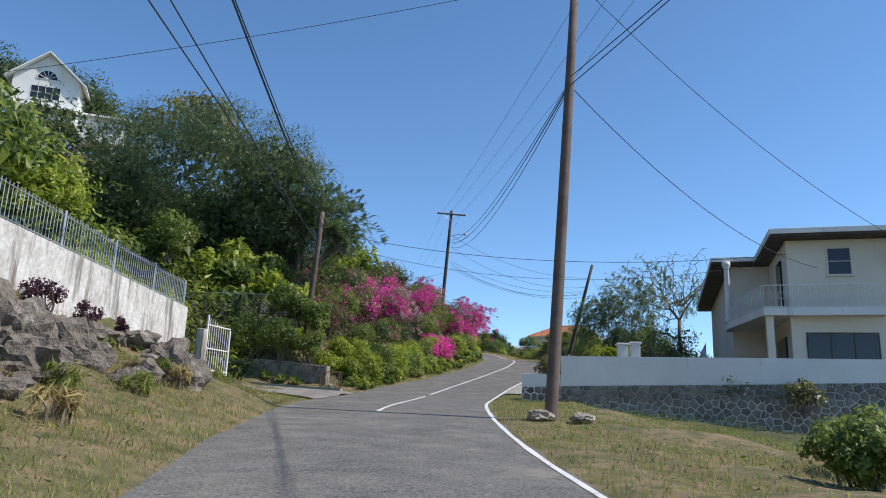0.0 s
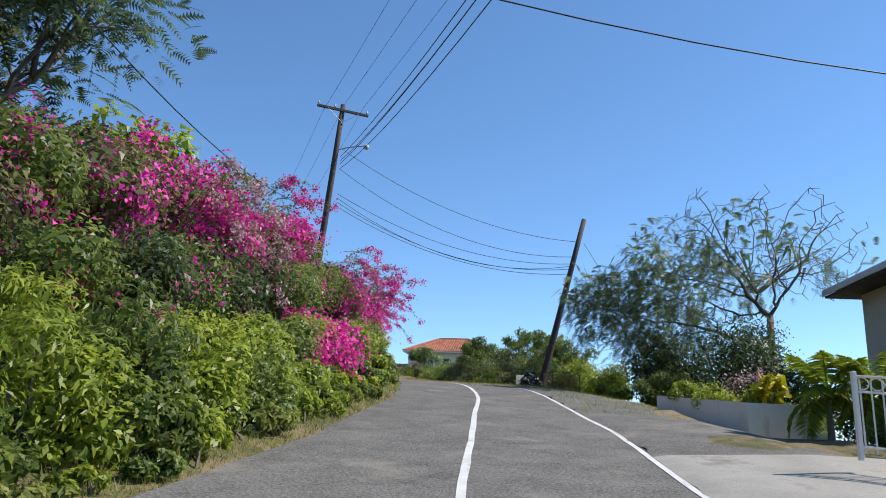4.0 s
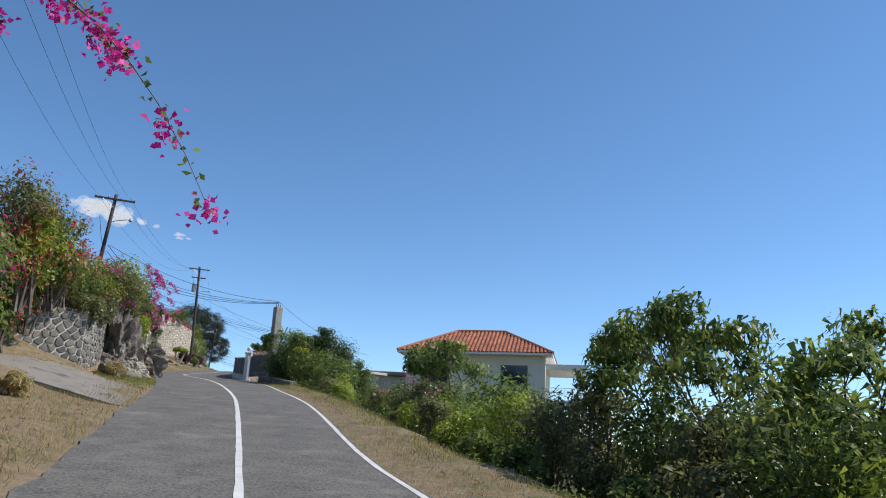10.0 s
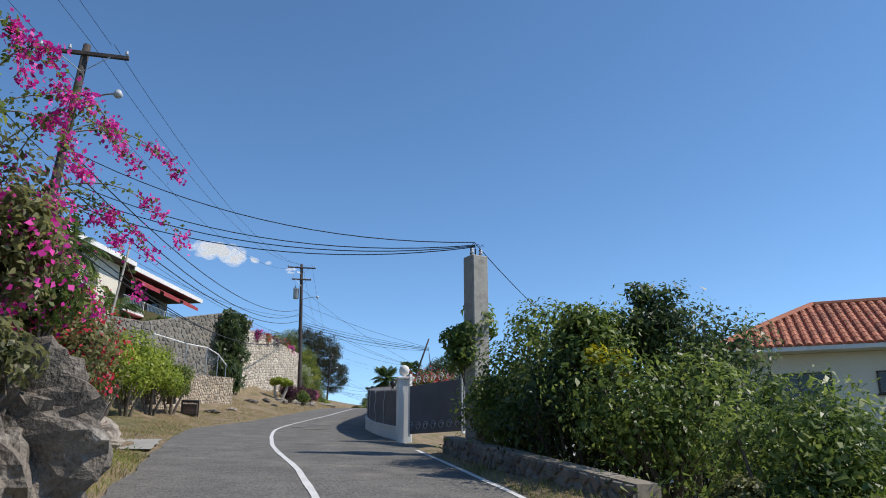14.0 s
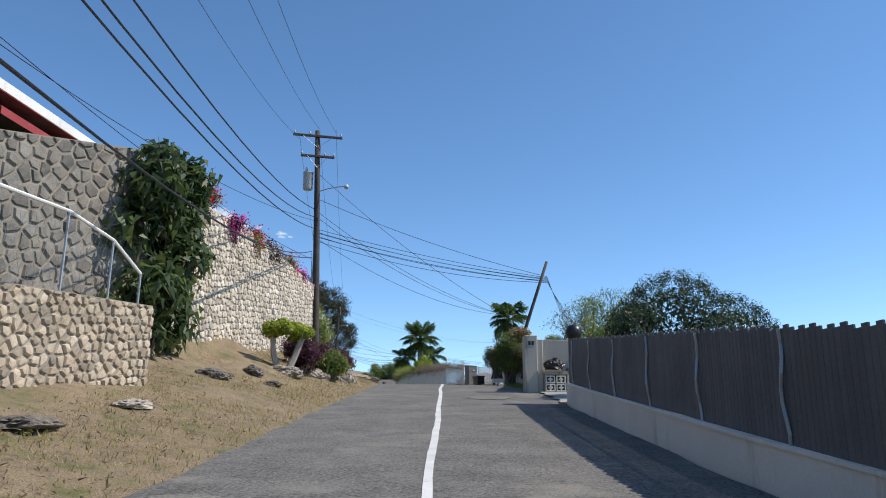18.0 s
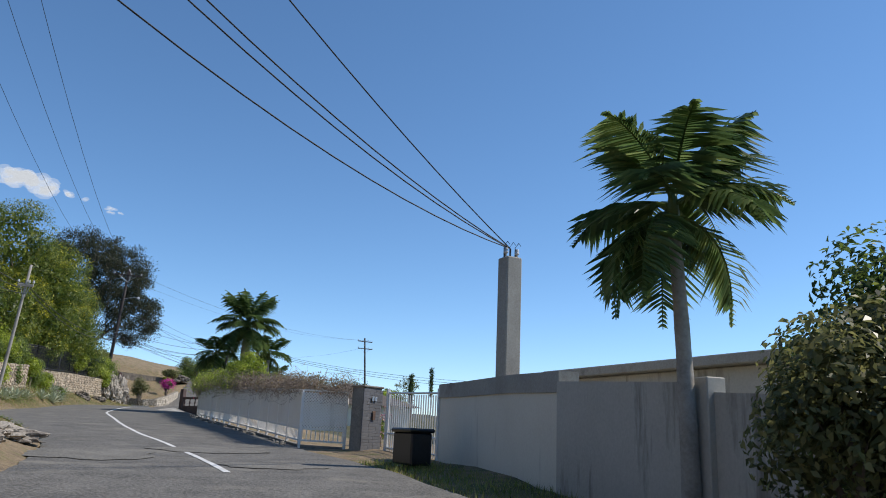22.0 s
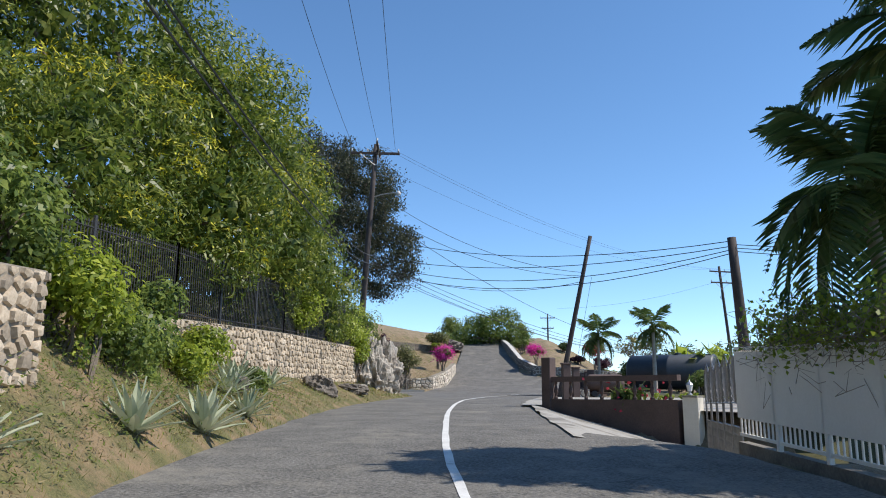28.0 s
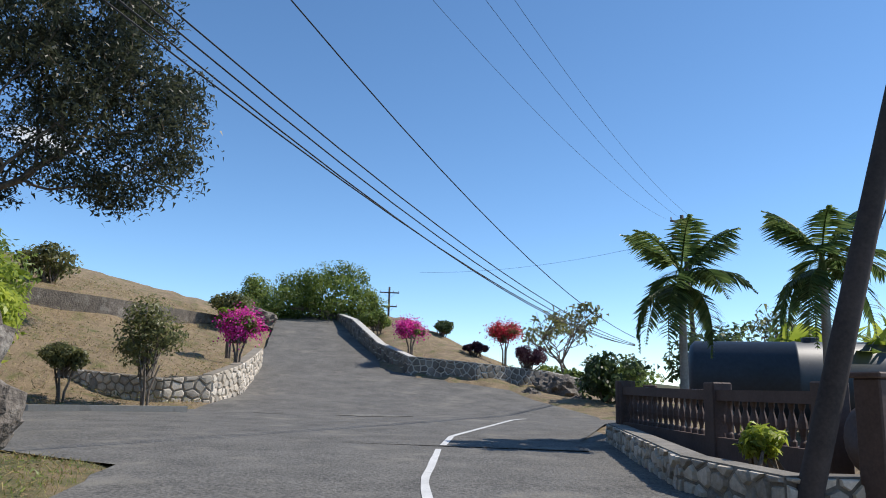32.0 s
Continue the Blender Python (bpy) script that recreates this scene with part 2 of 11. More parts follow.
def surface(name, dark, light, scale=3.0, fine=40.0, rough=0.85, bump=0.3, metal=0.0, stain=None, stain_scale=0.6, stain_at=0.62, vary=0.0, depth=0.01, streak=False, grit=0.4):
    """A worn surface: two colours over a coarse and a fine grain, with stains of a shape of their own."""
    m = bpy.data.materials.new(name)
    m.use_nodes = True
    nt = m.node_tree
    bsdf = nt.nodes["Principled BSDF"]
    tc = nt.nodes.new("ShaderNodeNewGeometry")
    vec = tc.outputs["Position"]
    coarse, grain = noise_of(nt, vec, scale, 5), noise_of(nt, vec, fine, 3)
    mixed = nt.nodes.new("ShaderNodeMath")
    mixed.operation = "MULTIPLY_ADD"
    nt.links.new(coarse, mixed.inputs[0])
    mixed.inputs[1].default_value = 1 - grit
    half = nt.nodes.new("ShaderNodeMath")
    half.operation = "MULTIPLY"
    nt.links.new(grain, half.inputs[0])
    half.inputs[1].default_value = grit
    nt.links.new(half.outputs[0], mixed.inputs[2])
    col = ramp(nt, mixed.outputs[0], [(0.32, dark), (0.68, light)])
    if stain:
        sv = vec
        if streak:
            mp = nt.nodes.new("ShaderNodeMapping")
            mp.inputs["Scale"].default_value = (2.5, 2.5, 0.35)
            nt.links.new(vec, mp.inputs["Vector"])
            sv = mp.outputs[0]
        spots = noise_of(nt, sv, stain_scale, 6, 0.7)
        f = ramp(nt, spots, [(stain_at - 0.06, (0, 0, 0)), (stain_at + 0.08, (1, 1, 1))])
        col = blend(nt, f, col, stain)
    if vary:
        oi = nt.nodes.new("ShaderNodeObjectInfo")
        gi = nt.nodes.new("ShaderNodeNewGeometry")
        add = nt.nodes.new("ShaderNodeMath")
        add.operation = "ADD"
        nt.links.new(oi.outputs["Random"], add.inputs[0])
        nt.links.new(gi.outputs["Random Per Island"], add.inputs[1])
        fr = nt.nodes.new("ShaderNodeMath")
        fr.operation = "FRACT"
        nt.links.new(add.outputs[0], fr.inputs[0])
        v = ramp(nt, fr.outputs[0], [(0, (1 - vary,) * 3), (0.5, (1, 1 - vary * 0.1, 1 - vary * 0.25)), (1, (1 + vary * 0.5,) * 3)])
        col = blend(nt, 1.0, col, v, "MULTIPLY")
    nt.links.new(col, bsdf.inputs["Base Color"])
    bsdf.inputs["Roughness"].default_value, bsdf.inputs["Metallic"].default_value = rough, metal
    if bump:
        b = nt.nodes.new("ShaderNodeBump")
        b.inputs["Strength"].default_value, b.inputs["Distance"].default_value = bump, depth
        nt.links.new(mixed.outputs[0], b.inputs["Height"])
        nt.links.new(b.outputs[0], bsdf.inputs["Normal"])
    return m


def leaf(name, dark, mid, light, rough=0.42, through=0.54):
    """Foliage: each leaf its own green, some light going through."""
    m = bpy.data.materials.new(name)
    m.use_nodes = True
    nt = m.node_tree
    bsdf = nt.nodes["Principled BSDF"]
    gi = nt.nodes.new("ShaderNodeNewGeometry")
    patch = noise_of(nt, gi.outputs["Position"], 1.1, 3)
    add = nt.nodes.new("ShaderNodeMath")
    add.operation = "MULTIPLY_ADD"
    nt.links.new(gi.outputs["Random Per Island"], add.inputs[0])
    add.inputs[1].default_value = 0.6
    sub = nt.nodes.new("ShaderNodeMath")
    sub.operation = "MULTIPLY_ADD"
    nt.links.new(patch, sub.inputs[0])
    sub.inputs[1].default_value, sub.inputs[2].default_value = 1.2, -0.4
    nt.links.new(sub.outputs[0], add.inputs[2])
    col = ramp(nt, add.outputs[0], [(0.1, dark), (0.5, mid), (0.95, light)])
    nt.links.new(col, bsdf.inputs["Base Color"])
    bsdf.inputs["Roughness"].default_value = rough
    tr = nt.nodes.new("ShaderNodeBsdfTranslucent")
    nt.links.new(col, tr.inputs["Color"])
    mx = nt.nodes.new("ShaderNodeMixShader")
    mx.inputs[0].default_value = through
    nt.links.new(bsdf.outputs[0], mx.inputs[1])
    nt.links.new(tr.outputs[0], mx.inputs[2])
    nt.links.new(mx.outputs[0], nt.nodes["Material Output"].inputs["Surface"])
    return m


def glass(name, tint=(0.02, 0.025, 0.03)):
    m = bpy.data.materials.new(name)
    m.use_nodes = True
    b = m.node_tree.nodes["Principled BSDF"]
    b.inputs["Base Color"].default_value, b.inputs["Roughness"].default_value = (*tint, 1), 0.06
    return m


M_ASPHALT = surface("asphalt", (0.035, 0.034, 0.031), (0.235, 0.222, 0.198), 1.3, 24, 0.95, 1.0, stain=(0.21, 0.195, 0.165), stain_scale=0.8, stain_at=0.6, depth=0.03, grit=0.7)
M_PATCH = surface("old_patch", (0.06, 0.056, 0.05), (0.27, 0.255, 0.22), 1.5, 24, 0.95, 0.9, depth=0.025, grit=0.65)
M_TAR = surface("tar_patch", (0.028, 0.027, 0.026), (0.06, 0.058, 0.055), 2, 50, 0.85, 0.4)
M_LINE = surface("road_paint", (0.5, 0.49, 0.46), (0.78, 0.77, 0.74), 2, 45, 0.7, 0.25, stain=(0.22, 0.21, 0.2), stain_scale=2.2, stain_at=0.66)
M_EARTH = surface("dry_ground", (0.085, 0.062, 0.036), (0.41, 0.305, 0.185), 3.2, 42, 0.95, 1.0, stain=(0.12, 0.12, 0.042), stain_scale=1.6, stain_at=0.57, depth=0.05, grit=0.55)
M_HILL = surface("hill_scrub", (0.03, 0.035, 0.012), (0.11, 0.1, 0.04), 0.5, 6, 0.95, 0.6, depth=0.1)
M_GRASSY = surface("green_verge", (0.035, 0.042, 0.012), (0.2, 0.18, 0.07), 3.2, 42, 0.95, 1.0, stain=(0.24, 0.17, 0.095), stain_scale=1.5, stain_at=0.52, depth=0.05, grit=0.55)
M_CONC = surface("concrete", (0.24, 0.225, 0.195), (0.43, 0.41, 0.365), 0.8, 30, 0.9, 0.35, stain=(0.17, 0.155, 0.13), stain_scale=0.8, stain_at=0.6)
M_CONC_WALL = surface("stained_render", (0.36, 0.34, 0.295), (0.51, 0.485, 0.425), 0.5, 25, 0.9, 0.3, stain=(0.17, 0.155, 0.13), stain_scale=0.8, stain_at=0.6, streak=True)
M_WHITE = surface("white_paint", (0.66, 0.64, 0.6), (0.82, 0.81, 0.77), 0.7, 30, 0.75, 0.12, stain=(0.5, 0.47, 0.42), stain_scale=0.9, stain_at=0.64, streak=True)
M_CREAM = surface("cream_render", (0.62, 0.56, 0.45), (0.74, 0.69, 0.58), 0.4, 25, 0.85, 0.15, stain=(0.45, 0.4, 0.32), stain_scale=0.6, stain_at=0.66, streak=True)
M_WHITEWASH = surface("whitewashed_stone", (0.38, 0.35, 0.31), (0.78, 0.76, 0.72), 1.9, 9, 0.9, 1.0, stain=(0.2, 0.17, 0.14), stain_scale=1.1, stain_at=0.56, streak=True, depth=0.04)
M_STONE = surface("pale_limestone", (0.36, 0.31, 0.245), (0.72, 0.66, 0.57), 2.6, 24, 0.9, 0.6, vary=0.4, depth=0.02)
# Grey stone, its colour lowered a quarter for shade on a rubble wall.
M_STONE_DK = surface("grey_stone_with_shade", (0.115, 0.105, 0.092), (0.3, 0.28, 0.245), 2.2, 22, 0.9, 0.6, vary=0.35, depth=0.02)
M_RAMP = surface("worn_concrete", (0.15, 0.135, 0.115), (0.33, 0.3, 0.26), 0.9, 26, 0.92, 0.6, stain=(0.09, 0.075, 0.06), stain_scale=0.9, stain_at=0.6)
M_MORTAR = surface("mortar", (0.17, 0.145, 0.11), (0.34, 0.3, 0.24), 2, 20, 0.95, 0.5)
M_MORTAR_PALE = surface("pale_mortar", (0.45, 0.42, 0.37), (0.62, 0.6, 0.54), 2, 20, 0.95, 0.5)
M_ROCK = surface("rock", (0.06, 0.05, 0.042), (0.24, 0.205, 0.168), 2.6, 17, 0.92, 1.0, stain=(0.36, 0.33, 0.28), stain_scale=1.6, stain_at=0.62, depth=0.09, grit=0.5)
M_ROCK_PALE = surface("pale_rock", (0.2, 0.17, 0.135), (0.56, 0.5, 0.42), 2.2, 15, 0.92, 1.0, stain=(0.12, 0.1, 0.085), stain_scale=1.4, stain_at=0.58, depth=0.09, grit=0.5)
M_POLE = surface("creosoted_timber", (0.07, 0.05, 0.04), (0.19, 0.14, 0.115), 2, 30, 0.85, 0.4)
M_POLE_DK = surface("dark_timber", (0.03, 0.024, 0.022), (0.085, 0.066, 0.058), 2, 30, 0.85, 0.4)
M_BARK = surface("bark", (0.07, 0.055, 0.042), (0.22, 0.18, 0.14), 4, 30, 0.95, 0.8, depth=0.02)
M_TWIG = surface("dry_twig", (0.16, 0.12, 0.09), (0.36, 0.29, 0.22), 4, 30, 0.95, 0.3)
M_PALMTRUNK = surface("palm_trunk", (0.22, 0.2, 0.17), (0.42, 0.39, 0.34), 3, 25, 0.9, 0.5)
M_CABLE = surface("black_cable", (0.012, 0.012, 0.013), (0.03, 0.03, 0.032), 3, 30, 0.6, 0)
M_METAL = surface("galvanised_metal", (0.3, 0.31, 0.32), (0.5, 0.51, 0.52), 2, 30, 0.45, 0.1, metal=0.7)
M_GATE = surface("grey_iron", (0.14, 0.14, 0.14), (0.3, 0.29, 0.28), 2, 30, 0.4, 0.1, metal=0.6)
M_LATTICE = surface("lattice_plastic", (0.8, 0.755, 0.68), (0.9, 0.86, 0.79), 0.8, 30, 0.6, 0.1, stain=(0.6, 0.55, 0.47), stain_scale=0.9, stain_at=0.66, streak=True)
M_GREYPAINT = surface("grey_equipment_paint", (0.4, 0.41, 0.42), (0.55, 0.56, 0.57), 1.5, 20, 0.5, 0.05)
M_IRON = surface("black_iron", (0.012, 0.012, 0.013), (0.035, 0.033, 0.032), 3, 30, 0.5, 0.1)
M_RUST = surface("rusty_iron", (0.06, 0.035, 0.025), (0.2, 0.12, 0.085), 3, 25, 0.85, 0.4)
M_SLAT = surface("dark_reed_screen", (0.085, 0.085, 0.09), (0.15, 0.15, 0.157), 1.2, 40, 0.8, 0.4, vary=0.12)
M_FORECOURT = surface("pale_concrete", (0.29, 0.275, 0.245), (0.47, 0.445, 0.395), 0.7, 22, 0.92, 0.5, stain=(0.18, 0.165, 0.14), stain_scale=0.7, stain_at=0.52)
M_STONE_TAN = surface("tan_limestone", (0.28, 0.225, 0.16), (0.58, 0.49, 0.38), 2.6, 24, 0.9, 0.6, vary=0.4, depth=0.02)
M_TILE = surface("terracotta_tile", (0.3, 0.095, 0.05), (0.52, 0.2, 0.11), 1.5, 20, 0.8, 0.3, vary=0.3)
M_SHINGLE = surface("brown_shingle", (0.06, 0.05, 0.045), (0.15, 0.125, 0.11), 1.5, 18, 0.9, 0.4, vary=0.25)
# Dark trim colour; on the balcony house soffit it stands for eave shade.
M_ROOFEDGE = surface("dark_trim_eave_shade", (0.04, 0.032, 0.028), (0.1, 0.08, 0.07), 1.5, 20, 0.8, 0.1)
M_AWNING = surface("faded_red_awning", (0.24, 0.025, 0.03), (0.4, 0.06, 0.06), 1, 18, 0.8, 0.1)
M_GLASS = glass("dark_window_glass")
M_PLASTIC = surface("black_plastic", (0.008, 0.008, 0.009), (0.022, 0.022, 0.024), 2, 20, 0.35, 0.2)
M_BROWNPAINT = surface("dark_brown_paint", (0.06, 0.038, 0.032), (0.13, 0.085, 0.07), 1.5, 25, 0.7, 0.15)
M_TANK = surface("dark_blue_tank_paint", (0.018, 0.025, 0.034), (0.04, 0.052, 0.068), 0.8, 12, 0.5, 0.08, stain=(0.09, 0.085, 0.08), stain_scale=0.9, stain_at=0.66)
M_SIGN = surface("painted_sign_board", (0.6, 0.55, 0.45), (0.72, 0.68, 0.58), 2, 30, 0.8, 0.1)
L_GREEN = leaf("scrub_leaf", (0.055, 0.09, 0.022), (0.16, 0.225, 0.05), (0.36, 0.42, 0.1))
L_DARK = leaf("dark_leaf", (0.03, 0.053, 0.022), (0.08, 0.122, 0.042), (0.18, 0.23, 0.075))
L_FEATHER = leaf("feathery_leaf", (0.034, 0.06, 0.03), (0.09, 0.14, 0.06), (0.2, 0.26, 0.1), 0.5, 0.5)
L_FLAME = leaf("flame_tree_leaf", (0.055, 0.085, 0.04), (0.14, 0.19, 0.085), (0.27, 0.33, 0.15), 0.5, 0.5)
L_CONIFER = leaf("conifer_leaf", (0.018, 0.034, 0.02), (0.045, 0.075, 0.04), (0.09, 0.125, 0.06))
L_BROWNISH = leaf("brownish_leaf", (0.022, 0.03, 0.02), (0.055, 0.066, 0.038), (0.12, 0.125, 0.07))
L_BRIGHT = leaf("bright_leaf", (0.115, 0.165, 0.02), (0.3, 0.375, 0.046), (0.55, 0.6, 0.1))
L_MANGO = leaf("mango_leaf", (0.035, 0.065, 0.013), (0.13, 0.185, 0.028), (0.38, 0.4, 0.08))
L_OLIVE = leaf("olive_leaf", (0.066, 0.076, 0.03), (0.175, 0.185, 0.07), (0.34, 0.33, 0.13))
L_DRY = leaf("dry_leaf", (0.13, 0.09, 0.045), (0.29, 0.21, 0.11), (0.5, 0.4, 0.22), 0.8)
L_PALM = leaf("palm_leaf", (0.045, 0.08, 0.025), (0.115, 0.18, 0.055), (0.28, 0.33, 0.12), 0.4)
L_PURPLE = leaf("purple_leaf", (0.03, 0.012, 0.02), (0.085, 0.03, 0.05), (0.15, 0.07, 0.085))
L_MAGENTA = leaf("magenta_bract", (0.48, 0.012, 0.2), (0.78, 0.03, 0.38), (0.9, 0.13, 0.54), 0.6, 0.35)
L_PALEPINK = leaf("pale_pink_bract", (0.42, 0.2, 0.24), (0.6, 0.36, 0.4), (0.72, 0.52, 0.52), 0.7, 0.35)
L_RED = leaf("red_bract", (0.4, 0.01, 0.03), (0.62, 0.025, 0.06), (0.75, 0.1, 0.13), 0.6, 0.35)
L_WHITE = leaf("white_petal", (0.5, 0.47, 0.4), (0.7, 0.68, 0.6), (0.82, 0.8, 0.74), 0.7, 0.35)
L_YELLOW = leaf("yellow_leaf", (0.3, 0.26, 0.01), (0.55, 0.5, 0.02), (0.75, 0.7, 0.08), 0.5, 0.35)
L_STRAW = leaf("straw", (0.22, 0.16, 0.06), (0.42, 0.33, 0.14), (0.62, 0.52, 0.25), 0.9, 0.45)
L_GRASS = leaf("grass_blade", (0.09, 0.12, 0.02), (0.22, 0.26, 0.05), (0.4, 0.4, 0.12), 0.7, 0.5)
L_AGAVE = leaf("agave_leaf", (0.16, 0.2, 0.12), (0.36, 0.4, 0.26), (0.62, 0.62, 0.46), 0.6, 0.2)


# ---- building helpers ----
RNG = np.random.default_rng(7)


class Geo:
    """Collects pieces of one mesh."""

    def __init__(self):
        self.v, self.f, self.n = [], [], 0

    def add(self, v, f, m=None):
        v = np.asarray(v, float)
        if m is not None:
            m = np.array(m)
            v = v @ m[:3, :3].T + m[:3, 3]
        self.v.append(v)
        self.f.extend([[i + self.n for i in q] for q in f])
        self.n += len(v)
        return self

    def box(self, x0, x1, y0, y1, z0, z1, c=0.012, m=None):
        """A box with chamfered edges."""
        c = min(c, (x1 - x0) / 3, (y1 - y0) / 3, (z1 - z0) / 3)
        v, idx = [], {}
        for i, (xa, xs) in enumerate(((x0, 1), (x1, -1))):
            for j, (ya, ys) in enumerate(((y0, 1), (y1, -1))):
                for k, (za, zs) in enumerate(((z0, 1), (z1, -1))):
                    for ax in range(3):
                        p = [xa + xs * c, ya + ys * c, za + zs * c]
                        p[ax] = (xa, ya, za)[ax]
                        idx[i, j, k, ax] = len(v)
                        v.append(p)
        g = lambda i, j, k, a: idx[i, j, k, a]
        f = []
        for ax in range(3):
            for side in (0, 1):
                loop = [(0, 0), (1, 0), (1, 1), (0, 1)]
                if side == 0:
                    loop = loop[::-1]
                if ax == 1:
                    loop = loop[::-1]
                q = []
                for a, b in loop:
                    key = [a, b]
                    key.insert(ax, side)
                    q.append(g(*key, ax))
                f.append(q)
        for a in (0, 1):
            for b in (0, 1):
                f.append([g(a, b, 0, 0), g(a, b, 1, 0), g(a, b, 1, 1), g(a, b, 0, 1)])
                f.append([g(a, 0, b, 0), g(a, 1, b, 0), g(a, 1, b, 2), g(a, 0, b, 2)])
                f.append([g(0, a, b, 1), g(1, a, b, 1), g(1, a, b, 2), g(0, a, b, 2)])
        for i in (0, 1):
            for j in (0, 1):
                for k in (0, 1):
                    f.append([g(i, j, k, 0), g(i, j, k, 1), g(i, j, k, 2)])
        return self.add(v, f, m)

    def tube(self, pts, r, n=6, m=None):
        """A round bar along points; r a number or one for each point."""
        pts = np.asarray(pts, float)
        r = np.broadcast_to(r, (len(pts),))
        t = np.gradient(pts, axis=0)
        t /= np.linalg.norm(t, axis=1)[:, None] + 1e-9
        ref = np.array((0, 0, 1.0)) if abs(t[0, 2]) < 0.9 else np.array((1.0, 0, 0))
        a = np.cross(t, ref)
        a /= np.linalg.norm(a, axis=1)[:, None] + 1e-9
        b = np.cross(t, a)
        ang = np.arange(n) * 2 * math.pi / n
        ring = a[:, None] * np.cos(ang)[None, :, None] + b[:, None] * np.sin(ang)[None, :, None]
        v = (pts[:, None] + ring * r[:, None, None]).reshape(-1, 3)
        f = [[i * n + j, i * n + (j + 1) % n, (i + 1) * n + (j + 1) % n, (i + 1) * n + j] for i in range(len(pts) - 1) for j in range(n)]
        f += [list(range(n))[::-1], [(len(pts) - 1) * n + j for j in range(n)]]
        return self.add(v, f, m)

    def lathe(self, prof, n=12, m=None):
        """A turned shape from (radius, height) rows."""
        ang = np.arange(n) * 2 * math.pi / n
        v = [(r * math.cos(a), r * math.sin(a), z) for r, z in prof for a in ang]
        k = len(prof)
        f = [[i * n + j, i * n + (j + 1) % n, (i + 1) * n + (j + 1) % n, (i + 1) * n + j] for i in range(k - 1) for j in range(n)]
        f += [list(range(n))[::-1], [(k - 1) * n + j for j in range(n)]]
        return self.add(v, f, m)

    def slab(self, poly, z0, z1, m=None):
        """An upright prism over a polygon."""
        k = len(poly)
        v = [(*p[:2], z0) for p in poly] + [(*p[:2], z1) for p in poly]
        f = [list(range(k))[::-1], list(range(k, 2 * k))] + [[i, (i + 1) % k, k + (i + 1) % k, k + i] for i in range(k)]
        return self.add(v, f, m)

    def mesh(self, name, mat, smooth=False):
        me = bpy.data.meshes.new(name)
        v = np.vstack(self.v)
        me.from_pydata(v.tolist(), [], self.f)
        me.materials.append(mat)
        if smooth:
            me.polygons.foreach_set("use_smooth", np.ones(len(me.polygons), bool))
        bm = bmesh.new()
        bm.from_mesh(me)
        bmesh.ops.recalc_face_normals(bm, faces=bm.faces)
        bm.to_mesh(me)
        bm.free()
        return me


def part(name, geo, mat, parent=None, label="", m=None, smooth=False):
    """Links a Geo, or a mesh, as one object under a thing."""
    me = geo.mesh(name, mat, smooth) if isinstance(geo, Geo) else geo
    ob = new(name, me)
    if parent is not None:
        ob.parent = parent
    if m is not None:
        ob.matrix_basis = m
    if label:
        ob["label"] = label
    return ob


def thing(name, m, label, category, group="", kind=""):
    ob = new(name)
    ob.empty_display_size = 0.2
    ob.matrix_basis = m
    return tagged(ob, label, category, group, kind)


def fast_mesh(name, v, quads, mat):
    me = bpy.data.meshes.new(name)
    n, k = quads.shape
    me.vertices.add(len(v))
    me.vertices.foreach_set("co", np.ascontiguousarray(v, dtype=np.float32).ravel())
    me.loops.add(n * k)
    me.loops.foreach_set("vertex_index", np.ascontiguousarray(quads, dtype=np.int32).ravel())
    me.polygons.add(n)
    me.polygons.foreach_set("loop_start", np.arange(n, dtype=np.int32) * k)
    me.update(calc_edges=True)
    me.materials.append(mat)
    return me


def leaves(name, pos, nrm, size, mat, aspect=0.5, droop=0.3, rng=RNG, simple=False):
    """One leaf at each place: a diamond folded along its rib, or a plain pointed blade."""
    n = len(pos)
    nrm = nrm + rng.normal(0, 0.55, (n, 3))
    nrm /= np.linalg.norm(nrm, axis=1)[:, None] + 1e-9
    d = rng.normal(0, 1, (n, 3))
    d[:, 2] -= droop * 2
    d -= (d * nrm).sum(1)[:, None] * nrm
    d /= np.linalg.norm(d, axis=1)[:, None] + 1e-9
    w = np.cross(nrm, d)
    L = (size * rng.uniform(0.6, 1.3, n))[:, None]
    base, tip = pos - d * L * 0.5, pos + d * L * 0.5 - nrm * L * 0.12
    side = w * L * aspect * 0.5
    lift = nrm * L * 0.1
    if simple:
        v = np.stack([base + side, tip, base - side], 1).reshape(-1, 3)
        return fast_mesh(name, v, np.arange(3 * n).reshape(-1, 3), mat)
    v = np.stack([base, pos + side + lift, tip, pos - side + lift], 1).reshape(-1, 3)
    return fast_mesh(name, v, np.arange(4 * n).reshape(-1, 4), mat)


